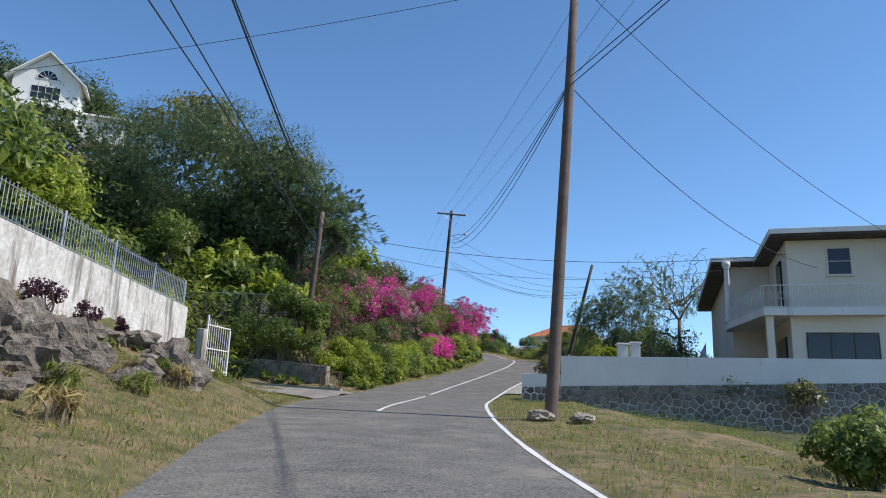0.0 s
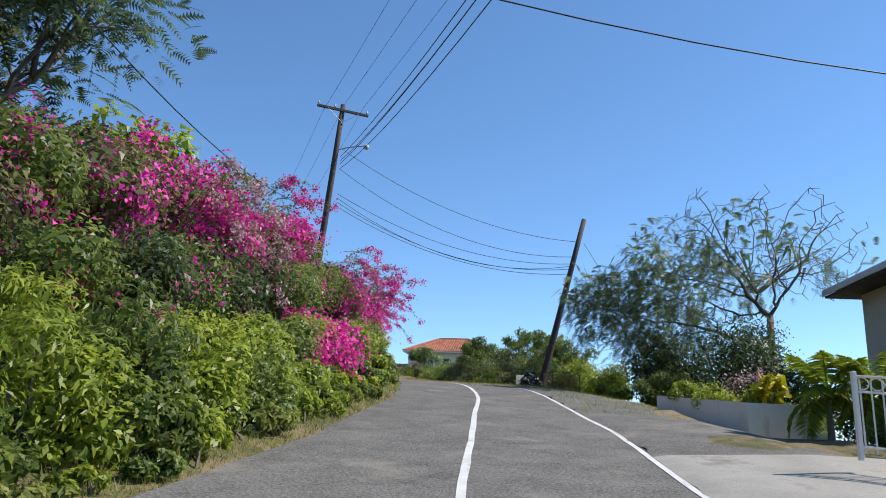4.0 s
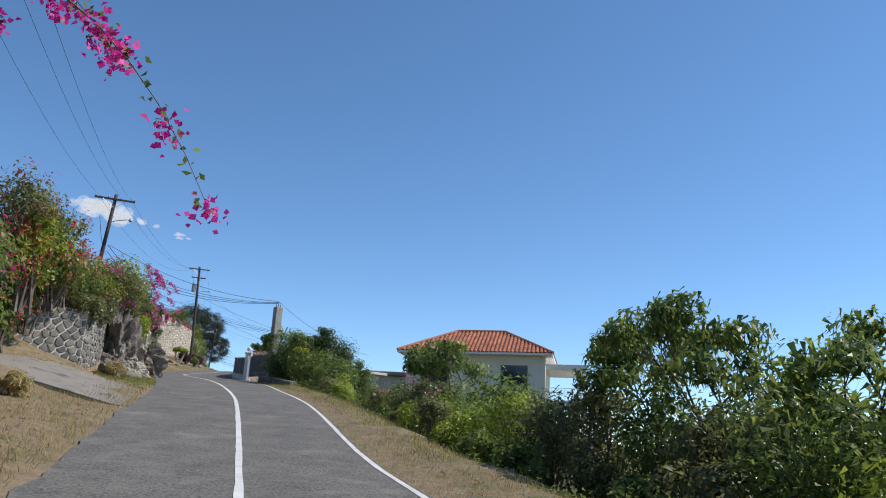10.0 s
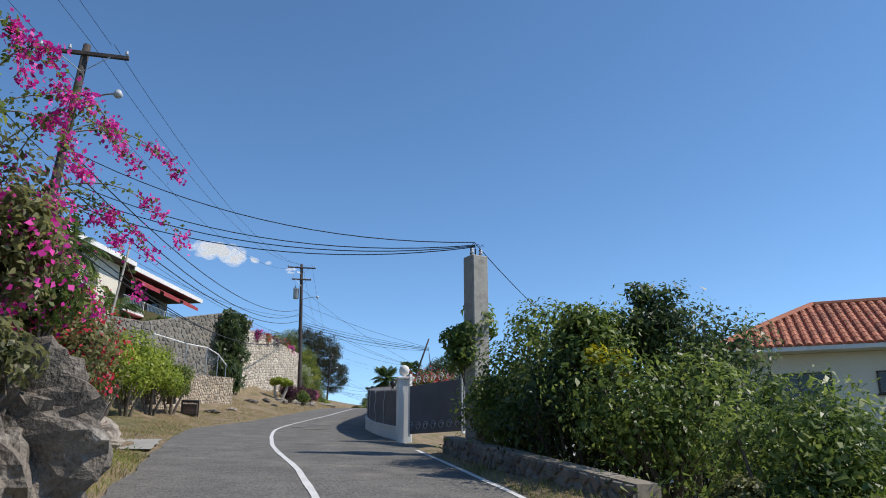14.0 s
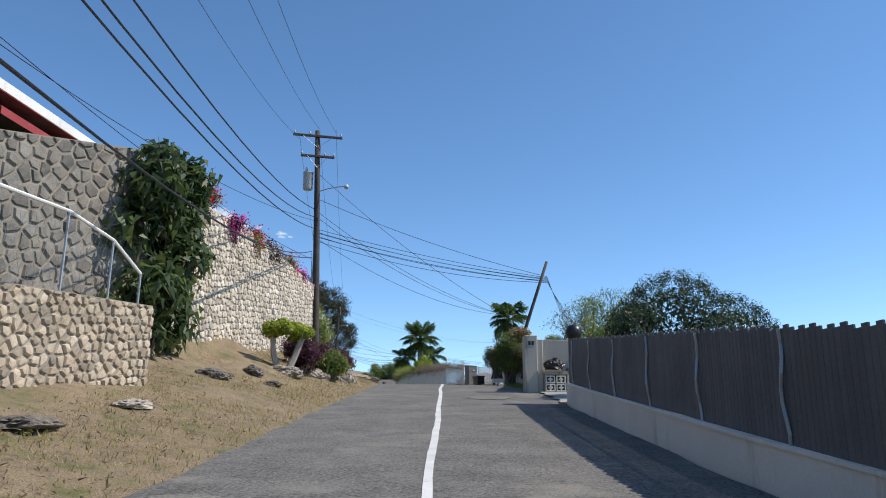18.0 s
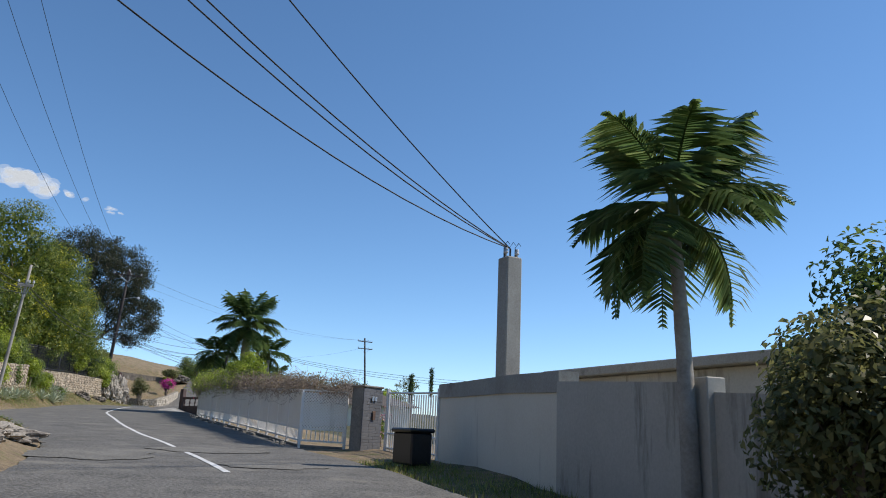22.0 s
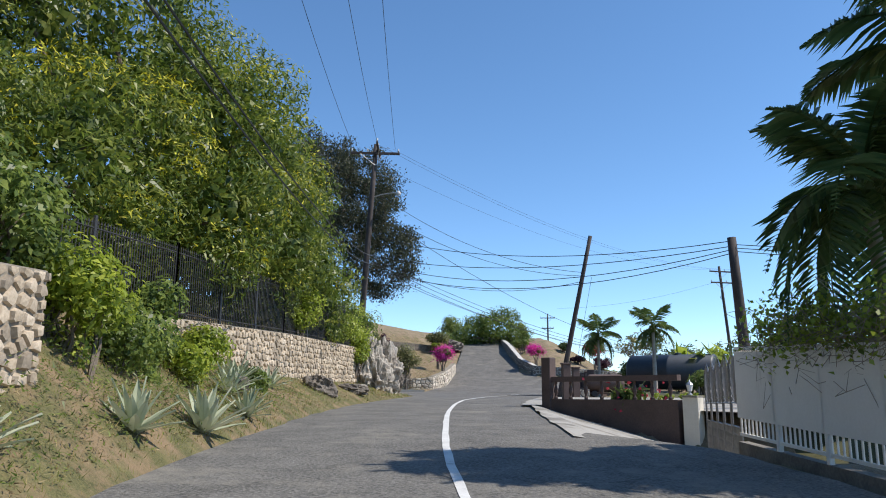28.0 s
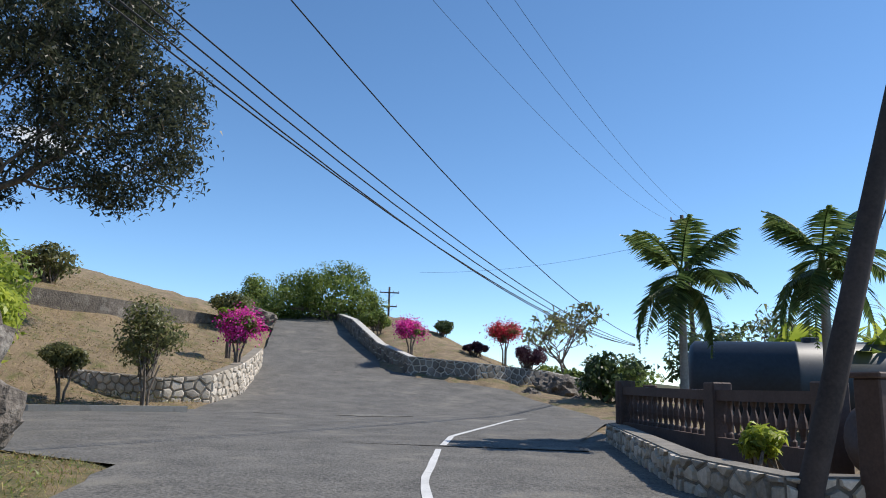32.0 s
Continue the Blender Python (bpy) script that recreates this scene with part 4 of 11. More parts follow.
def stone_wall(name, label, run, stone=0.3, thick=0.4, mat=None, mortar=None, single=(0, 0), proud=0.045, cap=False, seed=5, gap=1.06, kind="structure", category="wall"):
    """A rubble wall along run, rows of (place at the foot, height); its face is to the right of the run's direction.
    single: the metres of the run between which the stones are parts of their own."""
    mat, mortar = mat or M_STONE, mortar or M_MORTAR
    rng = np.random.default_rng(seed)
    run = [(Vector(p), h) for p, h in run]
    org = run[0][0].copy()
    root = thing(name, Matrix.Translation(org), label, category, "", kind)
    g, bulk = Geo(), Geo()
    run_len, singles = 0.0, 0
    for (a, ha), (b, hb) in zip(run[:-1], run[1:]):
        d = b - a
        flat = Vector((d.x, d.y, 0))
        ln = flat.length
        e = flat / ln
        nrm = Vector((e.y, -e.x, 0))
        a0, b0 = a - org, b - org
        back = -nrm * thick
        lo = Vector((0, 0, -0.5))
        v = [a0 + lo, b0 + lo, b0 + Vector((0, 0, hb)), a0 + Vector((0, 0, ha))]
        v = [tuple(q) for q in v] + [tuple(q + back) for q in v]
        g.add(v, [[0, 1, 2, 3], [7, 6, 5, 4], [3, 2, 6, 7], [0, 4, 5, 1], [1, 5, 6, 2], [0, 3, 7, 4]])
        cols, rows = max(1, int(ln / stone)), max(1, int(max(ha, hb) / (stone * 0.8)) + 2)
        sx, sz = ln / cols, stone * 0.8
        pts = {(c, r): ((c + 0.5 + 0.5 * (r % 2) * 0.9 + rng.uniform(-0.36, 0.36)) * sx, (r + 0.3 + rng.uniform(-0.34, 0.34)) * sz) for c in range(-2, cols + 2) for r in range(-2, rows + 2)}
        for (c, r), (px, pz) in pts.items():
            if c < -1 or c > cols or r < -1:
                continue
            near = [pts[c + i, r + j] for i in (-2, -1, 0, 1, 2) for j in (-2, -1, 0, 1, 2) if (i or j) and (c + i, r + j) in pts]
            poly = stone_outline(px, pz, near, ln, ha, hb, 0.011 * gap + 0.02 * stone)
            if len(poly) < 3:
                continue
            mx, mz = sum(q[0] for q in poly) / len(poly), sum(q[1] for q in poly) / len(poly)
            if max(abs(q[0] - mx) + abs(q[1] - mz) for q in poly) < stone * 0.2:
                continue
            out = proud * rng.uniform(0.6, 1.4)
            tilt = rng.uniform(-0.25, 0.25, 2) / stone
            n = len(poly)
            v = [tuple(a0 + d * (x / ln) + Vector((0, 0, z)) - nrm * 0.01) for x, z in poly]
            for x, z in poly:
                k = rng.uniform(0.7, 0.86)
                x, z = mx + (x - mx) * k, mz + (z - mz) * k
                v.append(tuple(a0 + d * (x / ln) + Vector((0, 0, z)) + nrm * out * (1 + tilt[0] * (x - mx) + tilt[1] * (z - mz)) * rng.uniform(0.82, 1.1)))
            v.append(tuple(a0 + d * (mx / ln) + Vector((0, 0, mz)) + nrm * out * 1.12))
            f = [[k, (k + 1) % n, n + (k + 1) % n, n + k] for k in range(n)] + [[n + k, n + (k + 1) % n, 2 * n] for k in range(n)]
            if single[0] <= run_len + mx <= single[1] and singles < 185:
                part("stone", Geo().add(v, f), mat, root)
                singles += 1
            else:
                bulk.add(v, f)
        run_len += ln
    part("core", g, mortar, root)
    if bulk.n:
        ob = part("stonework", bulk, mat, root)
        ob["kind"] = "stuff"
    return root


def plain_wall(name, label, run, thick=0.2, mat=None, kind="structure", cap=0.0, cap_mat=None, category="wall", piers=()):
    """A rendered wall along run, rows of (place at the foot, height), with a coping if cap is given."""
    run = [(Vector(p), h) for p, h in run]
    org = run[0][0].copy()
    root = thing(name, Matrix.Translation(org), label, category, "", kind)
    g, c = Geo(), Geo()
    off = []
    for i, (p, h) in enumerate(run):
        a, b = run[max(i - 1, 0)][0], run[min(i + 1, len(run) - 1)][0]
        e = Vector((b.x - a.x, b.y - a.y, 0)).normalized()
        off.append(Vector((-e.y, e.x, 0)) * thick)

    def strip(z0, z1, out, geo):
        v = []
        for (p, h), o in zip(run, off):
            q = p - org
            w = o.normalized() * out
            v += [tuple(q - w + Vector((0, 0, z0(h)))), tuple(q - w + Vector((0, 0, z1(h)))), tuple(q + o + w + Vector((0, 0, z1(h)))), tuple(q + o + w + Vector((0, 0, z0(h))))]
        f = []
        for i in range(len(run) - 1):
            k = 4 * i
            f += [[k + j, k + 4 + j, k + 4 + (j + 1) % 4, k + (j + 1) % 4] for j in range(4)]
        f += [[0, 1, 2, 3], [len(v) - 1, len(v) - 2, len(v) - 3, len(v) - 4]]
        geo.add(v, f)

    strip(lambda h: -0.6, lambda h: h, 0, g)
    part("wall_body", g, mat or M_CONC_WALL, root)
    if cap:
        strip(lambda h: h, lambda h: h + cap, 0.03, c)
        part("coping", c, cap_mat or mat or M_CONC_WALL, root)
    return root


def rock(at, sx, sy, sz, label, mat=None, seed=1, name="rock", category="rock", sub=4, rough=0.32, group=""):
    bm = bmesh.new()
    bmesh.ops.create_icosphere(bm, subdivisions=sub, radius=1)
    o = Vector((seed * 7.3, seed * 3.1, seed * 1.7))
    for v in bm.verts:
        p = v.co.copy()
        k = 1 + rough * noise.fractal(p * 1.1 + o, 0.9, 2.1, 4) + 0.3 * (noise.voronoi(p * 1.8 + o)[0][0] - 0.3) + 0.2 * (noise.voronoi(p * 4.2 + o)[0][0] - 0.25) + 0.1 * noise.noise(p * 9 + o) - 0.22 * abs(noise.noise(p * 2.6 + o * 2)) + 0.09 * noise.noise(p * 17 + o)
        v.co = Vector((p.x * sx * k, p.y * sy * k, max(p.z, -0.4) * sz * k))
    me = bpy.data.meshes.new(name)
    bm.to_mesh(me)
    bm.free()
    me.materials.append(mat or M_ROCK)
    ob = new(name, me)
    ob.matrix_basis = at
    return tagged(ob, label, category, group)


def blades(name, label, zones, height, mat, seed=1, lean=0.6, width=0.012):
    """Grass: one thin blade at each of many places. zones: (s0, s1, u0, u1, number, height factor)."""
    rng = np.random.default_rng(seed)
    S, U, H = [], [], []
    for s0, s1, u0, u1, n, f in zones:
        n = int(n * 1.5)
        S.append(rng.uniform(s0, s1, n))
        U.append(rng.uniform(u0, u1, n))
        H.append(np.full(n, height * f))
    S, U, H = np.concatenate(S), np.concatenate(U), np.concatenate(H) * rng.uniform(0.4, 1.3, sum(len(q) for q in S))
    x, y = np.interp(S, STA, LINE[:, 0]), np.interp(S, STA, LINE[:, 1])
    dx, dy = np.interp(S, STA, _g[:, 0]), np.interp(S, STA, _g[:, 1])
    keep = (U < np.interp(S, *EDGE_L.T) - 0.05 * rng.random(len(S))) | (U > np.interp(S, *EDGE_R.T) + 0.05 * rng.random(len(S)))
    b = np.stack([x + dy * U, y - dx * U, zr(S) + land(S, U) - 0.01], 1)[keep]
    H = H[keep][:, None]
    n = len(b)
    a = rng.uniform(0, 2 * math.pi, n)
    side = np.stack([np.cos(a), np.sin(a), 0 * a], 1) * width
    tip = b + np.stack([np.sin(a) * lean * rng.random(n), -np.cos(a) * lean * rng.random(n), np.ones(n)], 1) * H
    v = np.stack([b - side, b + side, tip], 1).reshape(-1, 3)
    ob = new(name, fast_mesh(name, v, np.arange(3 * n).reshape(-1, 3), mat))
    return tagged(ob, label, "grass", "", "stuff")


def carpet(name, label, zones, mat, seed=1, aspect=0.5, droop=0.3, category="undergrowth"):
    """Low tangled growth over the ground, heaped unevenly. zones: (s0, s1, u0, u1, number, height, leaf size)."""
    rng = np.random.default_rng(seed)
    pos, size = [], []
    for s0, s1, u0, u1, n, hgt, sz in zones:
        S, U = rng.uniform(s0, s1, n), rng.uniform(u0, u1, n)
        k = 7
        cs, cu = rng.uniform(s0, s1, k * 12), rng.uniform(u0, u1, k * 12)
        near = np.sqrt(((S[:, None] - cs) ** 2 + (U[:, None] - cu) ** 2).min(1))
        wide = math.sqrt((s1 - s0) * (u1 - u0) / (k * 12))
        heap = np.clip(1 - near / wide, 0, 1) ** 0.7
        keep = (U < np.interp(S, *EDGE_L.T) - 0.15) | (U > np.interp(S, *EDGE_R.T) + 0.15)
        z = hgt * (0.15 + heap) * rng.uniform(0.15, 1.0, n)
        x, y = np.interp(S, STA, LINE[:, 0]), np.interp(S, STA, LINE[:, 1])
        dx, dy = np.interp(S, STA, _g[:, 0]), np.interp(S, STA, _g[:, 1])
        rise = np.interp(S, (246, 250, 255, 264, 272, 300), (0, 0.35, 1.1, 3.2, 4.4, 6.0)) * np.clip((14 - U) / 8, 0, 1)
        pos.append(np.stack([x + dy * U, y - dx * U, zr(S) + land(S, U) + rise + z], 1)[keep])
        size.append(np.full(int(keep.sum()), sz))
    pos, size = np.vstack(pos), np.concatenate(size)
    up = np.zeros_like(pos)
    up[:, 2] = 1.0
    ob = new(name, leaves(name, pos, up, size, mat, aspect, droop, rng, True))
    return tagged(ob, label, category, "", "stuff")


def agave(s, u, size, label, group, seed, mat=None):
    """A rosette of stiff pointed leaves, grooved along the middle, rising from one base."""
    rng = np.random.default_rng(seed)
    root = thing("agave", along(s, u, top(s, u) - 0.02, rng.uniform(0, 360)), label, "plant", group)
    for i in range(26):
        a, e = i * 2.4, 0.25 + 1.15 * (i / 26) + rng.uniform(-0.1, 0.1)
        d = np.array((math.cos(a) * math.cos(e), math.sin(a) * math.cos(e), math.sin(e)))
        w = np.array((-math.sin(a), math.cos(a), 0.0))
        up = np.cross(w, d) * -1
        L = size * rng.uniform(0.8, 1.15)
        rows = [(0.0, 0.035), (0.35, 0.05), (0.7, 0.034), (1.0, 0.002)]
        v = []
        for q, hw in rows:
            c0 = d * L * q + np.array((0, 0, -0.1 * L * q * q))
            v += [tuple(c0 - w * hw * size * 2 + up * 0.012), tuple(c0 - up * 0.008), tuple(c0 + w * hw * size * 2 + up * 0.012)]
        f = [[3 * k + j, 3 * k + j + 1, 3 * k + j + 4, 3 * k + j + 3] for k in range(3) for j in (0, 1)]
        part("leaf", Geo().add(v, f), mat or L_AGAVE, root)
    return root


# ---- ground and road ----
def ground_sheet():
    us = np.concatenate([np.arange(-9, 9.01, 0.3), np.arange(10.5, 46, 1.5)])
    us = np.sort(np.concatenate([us, -np.arange(10.5, 46, 1.5)]))
    far = [70, 120, 250, 600, 1500, 3500]
    ss = np.arange(-40, 308, 1.0)
    ends = [8, 20, 50, 120, 300, 800, 2500]
    avg = np.array([LINE[-1, 0] - LINE[0, 0], LINE[-1, 1] - LINE[0, 1]])
    avg /= np.linalg.norm(avg)
    right = np.array([avg[1], -avg[0]])
    rows = [(-40, -e) for e in ends[::-1]] + [(s, 0) for s in ss] + [(ss[-1], e) for e in ends]
    cols = [(-45, -(f - 45)) for f in far[::-1]] + [(u, 0) for u in us] + [(45, f - 45) for f in far]
    nr, nc = len(rows), len(cols)
    SS = np.repeat([r[0] for r in rows], nc).astype(float)
    SE = np.repeat([r[1] for r in rows], nc).astype(float)
    UU = np.tile([c[0] for c in cols], nr).astype(float)
    UE = np.tile([c[1] for c in cols], nr).astype(float)
    x, y = np.interp(SS, STA, LINE[:, 0]), np.interp(SS, STA, LINE[:, 1])
    dx, dy = np.interp(SS, STA, _g[:, 0]), np.interp(SS, STA, _g[:, 1])
    h = land(SS, UU)
    rough = np.array([noise.fractal(Vector((a * 0.35, b * 0.35, 0)), 0.9, 2.0, 3) for a, b in zip(x + dy * UU, y - dx * UU)])
    out = np.clip(np.minimum(np.abs(UU - np.interp(SS, *EDGE_L.T)), np.abs(UU - np.interp(SS, *EDGE_R.T))), 0, 3) / 3
    on = (UU > np.interp(SS, *EDGE_L.T)) & (UU < np.interp(SS, *EDGE_R.T))
    paved = (SS > 206) & (SS < 232) & (UU > 2.5) & (UU < 12.5)
    h = h + np.where(on | paved, 0, rough * 0.28 * out)
    h = h + np.interp(SS, (246, 250, 255, 264, 272, 300), (0, 0.35, 1.1, 3.2, 4.4, 6.0)) * np.clip((14 - UU) / 8, 0, 1)
    z = zr(SS) + h
    z = z + np.where(UE < 0, np.minimum(-UE, 60) * 0.28 - np.maximum(-UE - 60, 0) * 0.12, 0) + np.where(UE > 0, -UE * 0.24, 0)
    z = z + np.where(SE < 0, SE * 0.05, 0) + np.where(SE > 0, np.minimum(SE, 30) * 0.06 - np.maximum(SE - 30, 0) * 0.08, 0)
    z = np.maximum(z, -60.0)
    X = x + dy * UU + avg[0] * SE + right[0] * UE
    Y = y - dx * UU + avg[1] * SE + right[1] * UE
    i = np.arange(nr - 1)[:, None] * nc + np.arange(nc - 1)[None]
    quads = np.stack([i, i + 1, i + nc + 1, i + nc], -1).reshape(-1, 4)
    me = fast_mesh("ground", np.stack([X, Y, z], 1), quads, M_EARTH)
    me.materials.append(M_GRASSY)
    me.materials.append(M_HILL)
    qs, qu = SS[quads[:, 0]], UU[quads[:, 0]]
    idx = np.zeros(len(quads), np.int32)
    green = ((qu < 0) & ((qs < 70) | ((qs > 120) & (qs < 128)) | ((qs > 196) & (qs < 236)))) | ((qu > 0) & ((qs < 46) | ((qs > 150) & (qs < 172))))
    idx[green] = 1
    hill = (qu < -8.5) | (qu > np.where((qs > 45) & (qs < 112), 6.5, 9.0)) | ((qu < -3) & (qs > 36) & (qs < 74))
    hill &= ~((qs > 234) & (np.abs(qu) < 26))
    idx[hill] = 2
    me.polygons.foreach_set("material_index", idx)
    me.polygons.foreach_set("use_smooth", np.ones(len(quads), bool))
    return tagged(new("ground", me), "dry grassy roadside ground rising to a scrubby hill", "ground", "", "structure")


ground_sheet()


def ribbon(name, rows, mat, label, category, h=0.0, crown=0.0, div=8, wander=0.0, lie=False):
    """A strip of paving. rows: (s, u left, u right, height)."""
    rows = np.array(rows, float)
    v = []
    for s, a, b, hh in rows:
        if wander:
            a += wander * noise.noise(Vector((s * 0.9, 3.3, 0))) + wander * 0.6 * noise.noise(Vector((s * 3.1, 7.7, 0)))
            b += wander * noise.noise(Vector((s * 0.9, 9.3, 0)))
        for j in range(div + 1):
            q = j / div
            u = a + (b - a) * q
            v.append(tuple(P(s, u, (top(s, u) if lie else hh) + h + crown * (1 - (2 * q - 1)**2))))
    k = div + 1
    i = np.arange(len(rows) - 1)[:, None] * k + np.arange(div)[None]
    quads = np.stack([i, i + 1, i + k + 1, i + k], -1).reshape(-1, 4)
    me = fast_mesh(name, np.array(v), quads, mat)
    me.polygons.foreach_set("use_smooth", np.ones(len(quads), bool))
    return tagged(new(name, me), label, category, "", "structure")


ribbon("road", [(s, np.interp(s, *EDGE_L.T), np.interp(s, *EDGE_R.T), float(np.interp(s, (246, 250, 255, 264, 272, 300), (0, 0.35, 1.15, 3.4, 4.8, 6.5)))) for s in np.arange(-40, 300, 0.5)], M_ASPHALT, "worn grey asphalt road winding uphill", "road", div=14, wander=0.1)
BEND = np.array([(236, 2.45), (238, 3.0), (243.5, 5.8), (248, 8.8), (254, 13.4), (259, 20.0), (261, 28.0), (262, 40.0)])


def bend_strip(name, half_l, half_r, h, mat, label, category):
    pts = []
    for q in np.linspace(0, len(BEND) - 1, 60):
        s, u = np.interp(q, range(len(BEND)), BEND[:, 0]), np.interp(q, range(len(BEND)), BEND[:, 1])
        pts.append(P(s, u, h - 0.1 * max(0, u - 6) * 0.4))
    v = []
    for i, p in enumerate(pts):
        d = pts[min(i + 1, 59)] - pts[max(i - 1, 0)]
        n = Vector((d.y, -d.x, 0)).normalized()
        v += [p - n * half_l, p + n * half_r]
    quads = np.array([[2 * i, 2 * i + 1, 2 * i + 3, 2 * i + 2] for i in range(59)])
    return tagged(new(name, fast_mesh(name, np.array([tuple(q) for q in v]), quads, mat)), label, category, "", "structure")


bend_strip("road_bend", 2.6, 2.6, 0.012, M_ASPHALT, "grey asphalt road bending away downhill", "road")
bend_strip("road_marking", 0.06, 0.06, 0.022, M_LINE, "white painted centre line on the bend", "road marking")


def stripe(pts, width=0.11, h=0.008, label="worn white painted centre line"):
    ss = np.arange(pts[0][0], pts[-1][0], 0.5)
    uu = np.interp(ss, [p[0] for p in pts], [p[1] for p in pts])
    for _ in range(3):
        uu[1:-1] = (uu[:-2] + 2 * uu[1:-1] + uu[2:]) / 4
    return ribbon("road_marking", [(s, u - width / 2, u + width / 2, 0) for s, u in zip(ss, uu)], M_LINE, label, "road marking", h=h, div=1, wander=0.015)


for s0, s1 in ((19.5, 31.0), (31.8, 72), (73, 164), (168.5, 236)):
    stripe([(s, np.interp(s, *MID.T)) for s in np.arange(s0, s1 + 0.1, 0.5)])
for s0, s1 in ((5, 63), (63.5, 115)):
    stripe([(s, np.interp(s, *EDGE_R.T) - 0.1) for s in np.arange(s0, s1 + 0.1, 0.5)], 0.1, label="white painted edge line along the road")


def blotch(s, u, rx, ry, mat, label, seed, h=0.012):
    """A patch on the road, ragged round its rim."""
    rng = np.random.default_rng(seed)
    n = 26
    v = [tuple(P(s, u, h))]
    for i in range(n):
        a = 2 * math.pi * i / n
        k = 1 + 0.3 * noise.noise(Vector((math.cos(a) * 1.5, math.sin(a) * 1.5, seed * 3.3))) + rng.uniform(-0.12, 0.12)
        v.append(tuple(P(s + ry * k * math.sin(a), u + rx * k * math.cos(a), h)))
    me = bpy.data.meshes.new("road_patch")
    me.from_pydata(v, [], [[0, i + 1, (i + 1) % n + 1] for i in range(n)])
    me.materials.append(mat)
    tagged(new("road_patch", me), label, "road patch", "", "structure")


for i, (s, u, rx, ry) in enumerate([(173.5, 1.6, 0.22, 0.16)]):
    blotch(s, u, rx, ry, M_TAR, "dark tar patch in the asphalt", i)
for i, (s, u, rx, ry) in enumerate([(126.6, 1.7, 0.5, 0.35), (130.5, 1.8, 0.55, 0.6), (128, 1.0, 0.3, 0.25), (132.8, -1.8, 0.35, 0.25), (147, 1.9, 0.6, 0.8), (172, -1.4, 1.2, 1.6), (174, 0.9, 1.3, 0.9), (170, 1.4, 0.9, 0.7), (244.5, 2.0, 1.0, 0.5), (245, -1.0, 0.4, 0.3)]):
    blotch(s, u, rx, ry, M_PATCH, "pale worn patch in the asphalt", 20 + i)


# ---- lower stretch: white wall, driveways, house with balconies ----
def pickets(root, run, height, step=0.13, r=0.009, mat=None, rails=(0.12, 0.9), tip=True, post=2.4, h0=0.0):
    """Upright bars with rails between places; each bar, rail and post is a part of root."""
    mat = mat or M_IRON
    g = Geo().tube([(0, 0, 0), (0, 0, height * 0.94)], r, 5)
    if tip:
        g.lathe([(r, height * 0.94), (r * 1.8, height * 0.955), (0.001, height)], 5)
    bar = g.mesh("bar", mat)
    inv = root.matrix_basis.inverted()
    for a, b in zip(run[:-1], run[1:]):
        a, b = inv @ Vector(a), inv @ Vector(b)
        n = max(1, int((b - a).length / step))
        for i in range(n):
            part("bar", bar, None, root, m=Matrix.Translation(a.lerp(b, (i + 0.5) / n) + Vector((0, 0, h0))))
        for q in rails:
            o = Vector((0, 0, height * q + h0))
            part("rail", Geo().tube([a + o, a.lerp(b, 0.5) + o, b + o], r * 1.5, 5), mat, root)
        k = max(1, int((b - a).length / post))
        for i in range(k + 1):
            p = a.lerp(b, i / k)
            part("post", Geo().box(p.x - r * 2.6, p.x + r * 2.6, p.y - r * 2.6, p.y + r * 2.6, p.z - 0.1, p.z + h0 + height * 1.04, 0.006), mat, root)


w0 = [(-8, -6.8, 1.4, 2.3), (4, -6.9, 1.5, 2.3), (14, -7.0, 1.6, 2.15), (24.4, -7.05, 1.55, 1.35)]
plain_wall("wall_white_terrace", "rough whitewashed retaining wall streaked with dirt", [(P(s, u, h), k) for s, u, h, k in w0], 0.35, M_WHITEWASH)
fence = thing("iron_fence", Matrix.Translation(P(14, -7.15, 3.7)), "grey iron picket fence on a whitewashed wall", "fence")
pickets(fence, [P(s, u - 0.17, h + k) for s, u, h, k in w0], 0.88, 0.14, 0.011, M_METAL)
for s, u, rx, rz, h in ((15.2, -6.5, 0.8, 0.45, 1.9), (17.0, -6.45, 0.6, 0.4, 1.7), (18.6, -6.4, 0.5, 0.4, 1.5), (12.5, -6.5, 0.5, 0.5, 2.2)):
    bush(s, u, rx * 0.5, rx, rz, L_PURPLE, 1100, 0.06, "dark purple bougainvillea hanging over the white wall", "bougainvillea", "shrub", at=along(s, u, h), k=8)
gate = thing("iron_gate", along(26.2, -7.2, 0.75, -12), "open white iron gate beside a driveway", "gate")
part("gate_post", Geo().box(-0.15, 0.15, -0.15, 0.15, -0.5, 1.55, 0.02), M_WHITEWASH, gate)
for q in (0.0, 1.0):
    part("gate_stile", Geo().box(-0.03, 0.03, 0.25 + q * 1.5, 0.31 + q * 1.5, 0.0, 2.1 - q * 0.4, 0.005), M_WHITE, gate)
for i in range(9):
    part("bar", Geo().tube([(0, 0.43 + i * 0.15, 0.05), (0, 0.43 + i * 0.15, 2.0 - 0.04 * i)], 0.012, 5), M_WHITE, gate)
for z in (0.12, 0.9, 1.75):
    part("rail", Geo().box(-0.018, 0.018, 0.25, 1.8, z - 0.02, z + 0.02, 0.005), M_WHITE, gate)
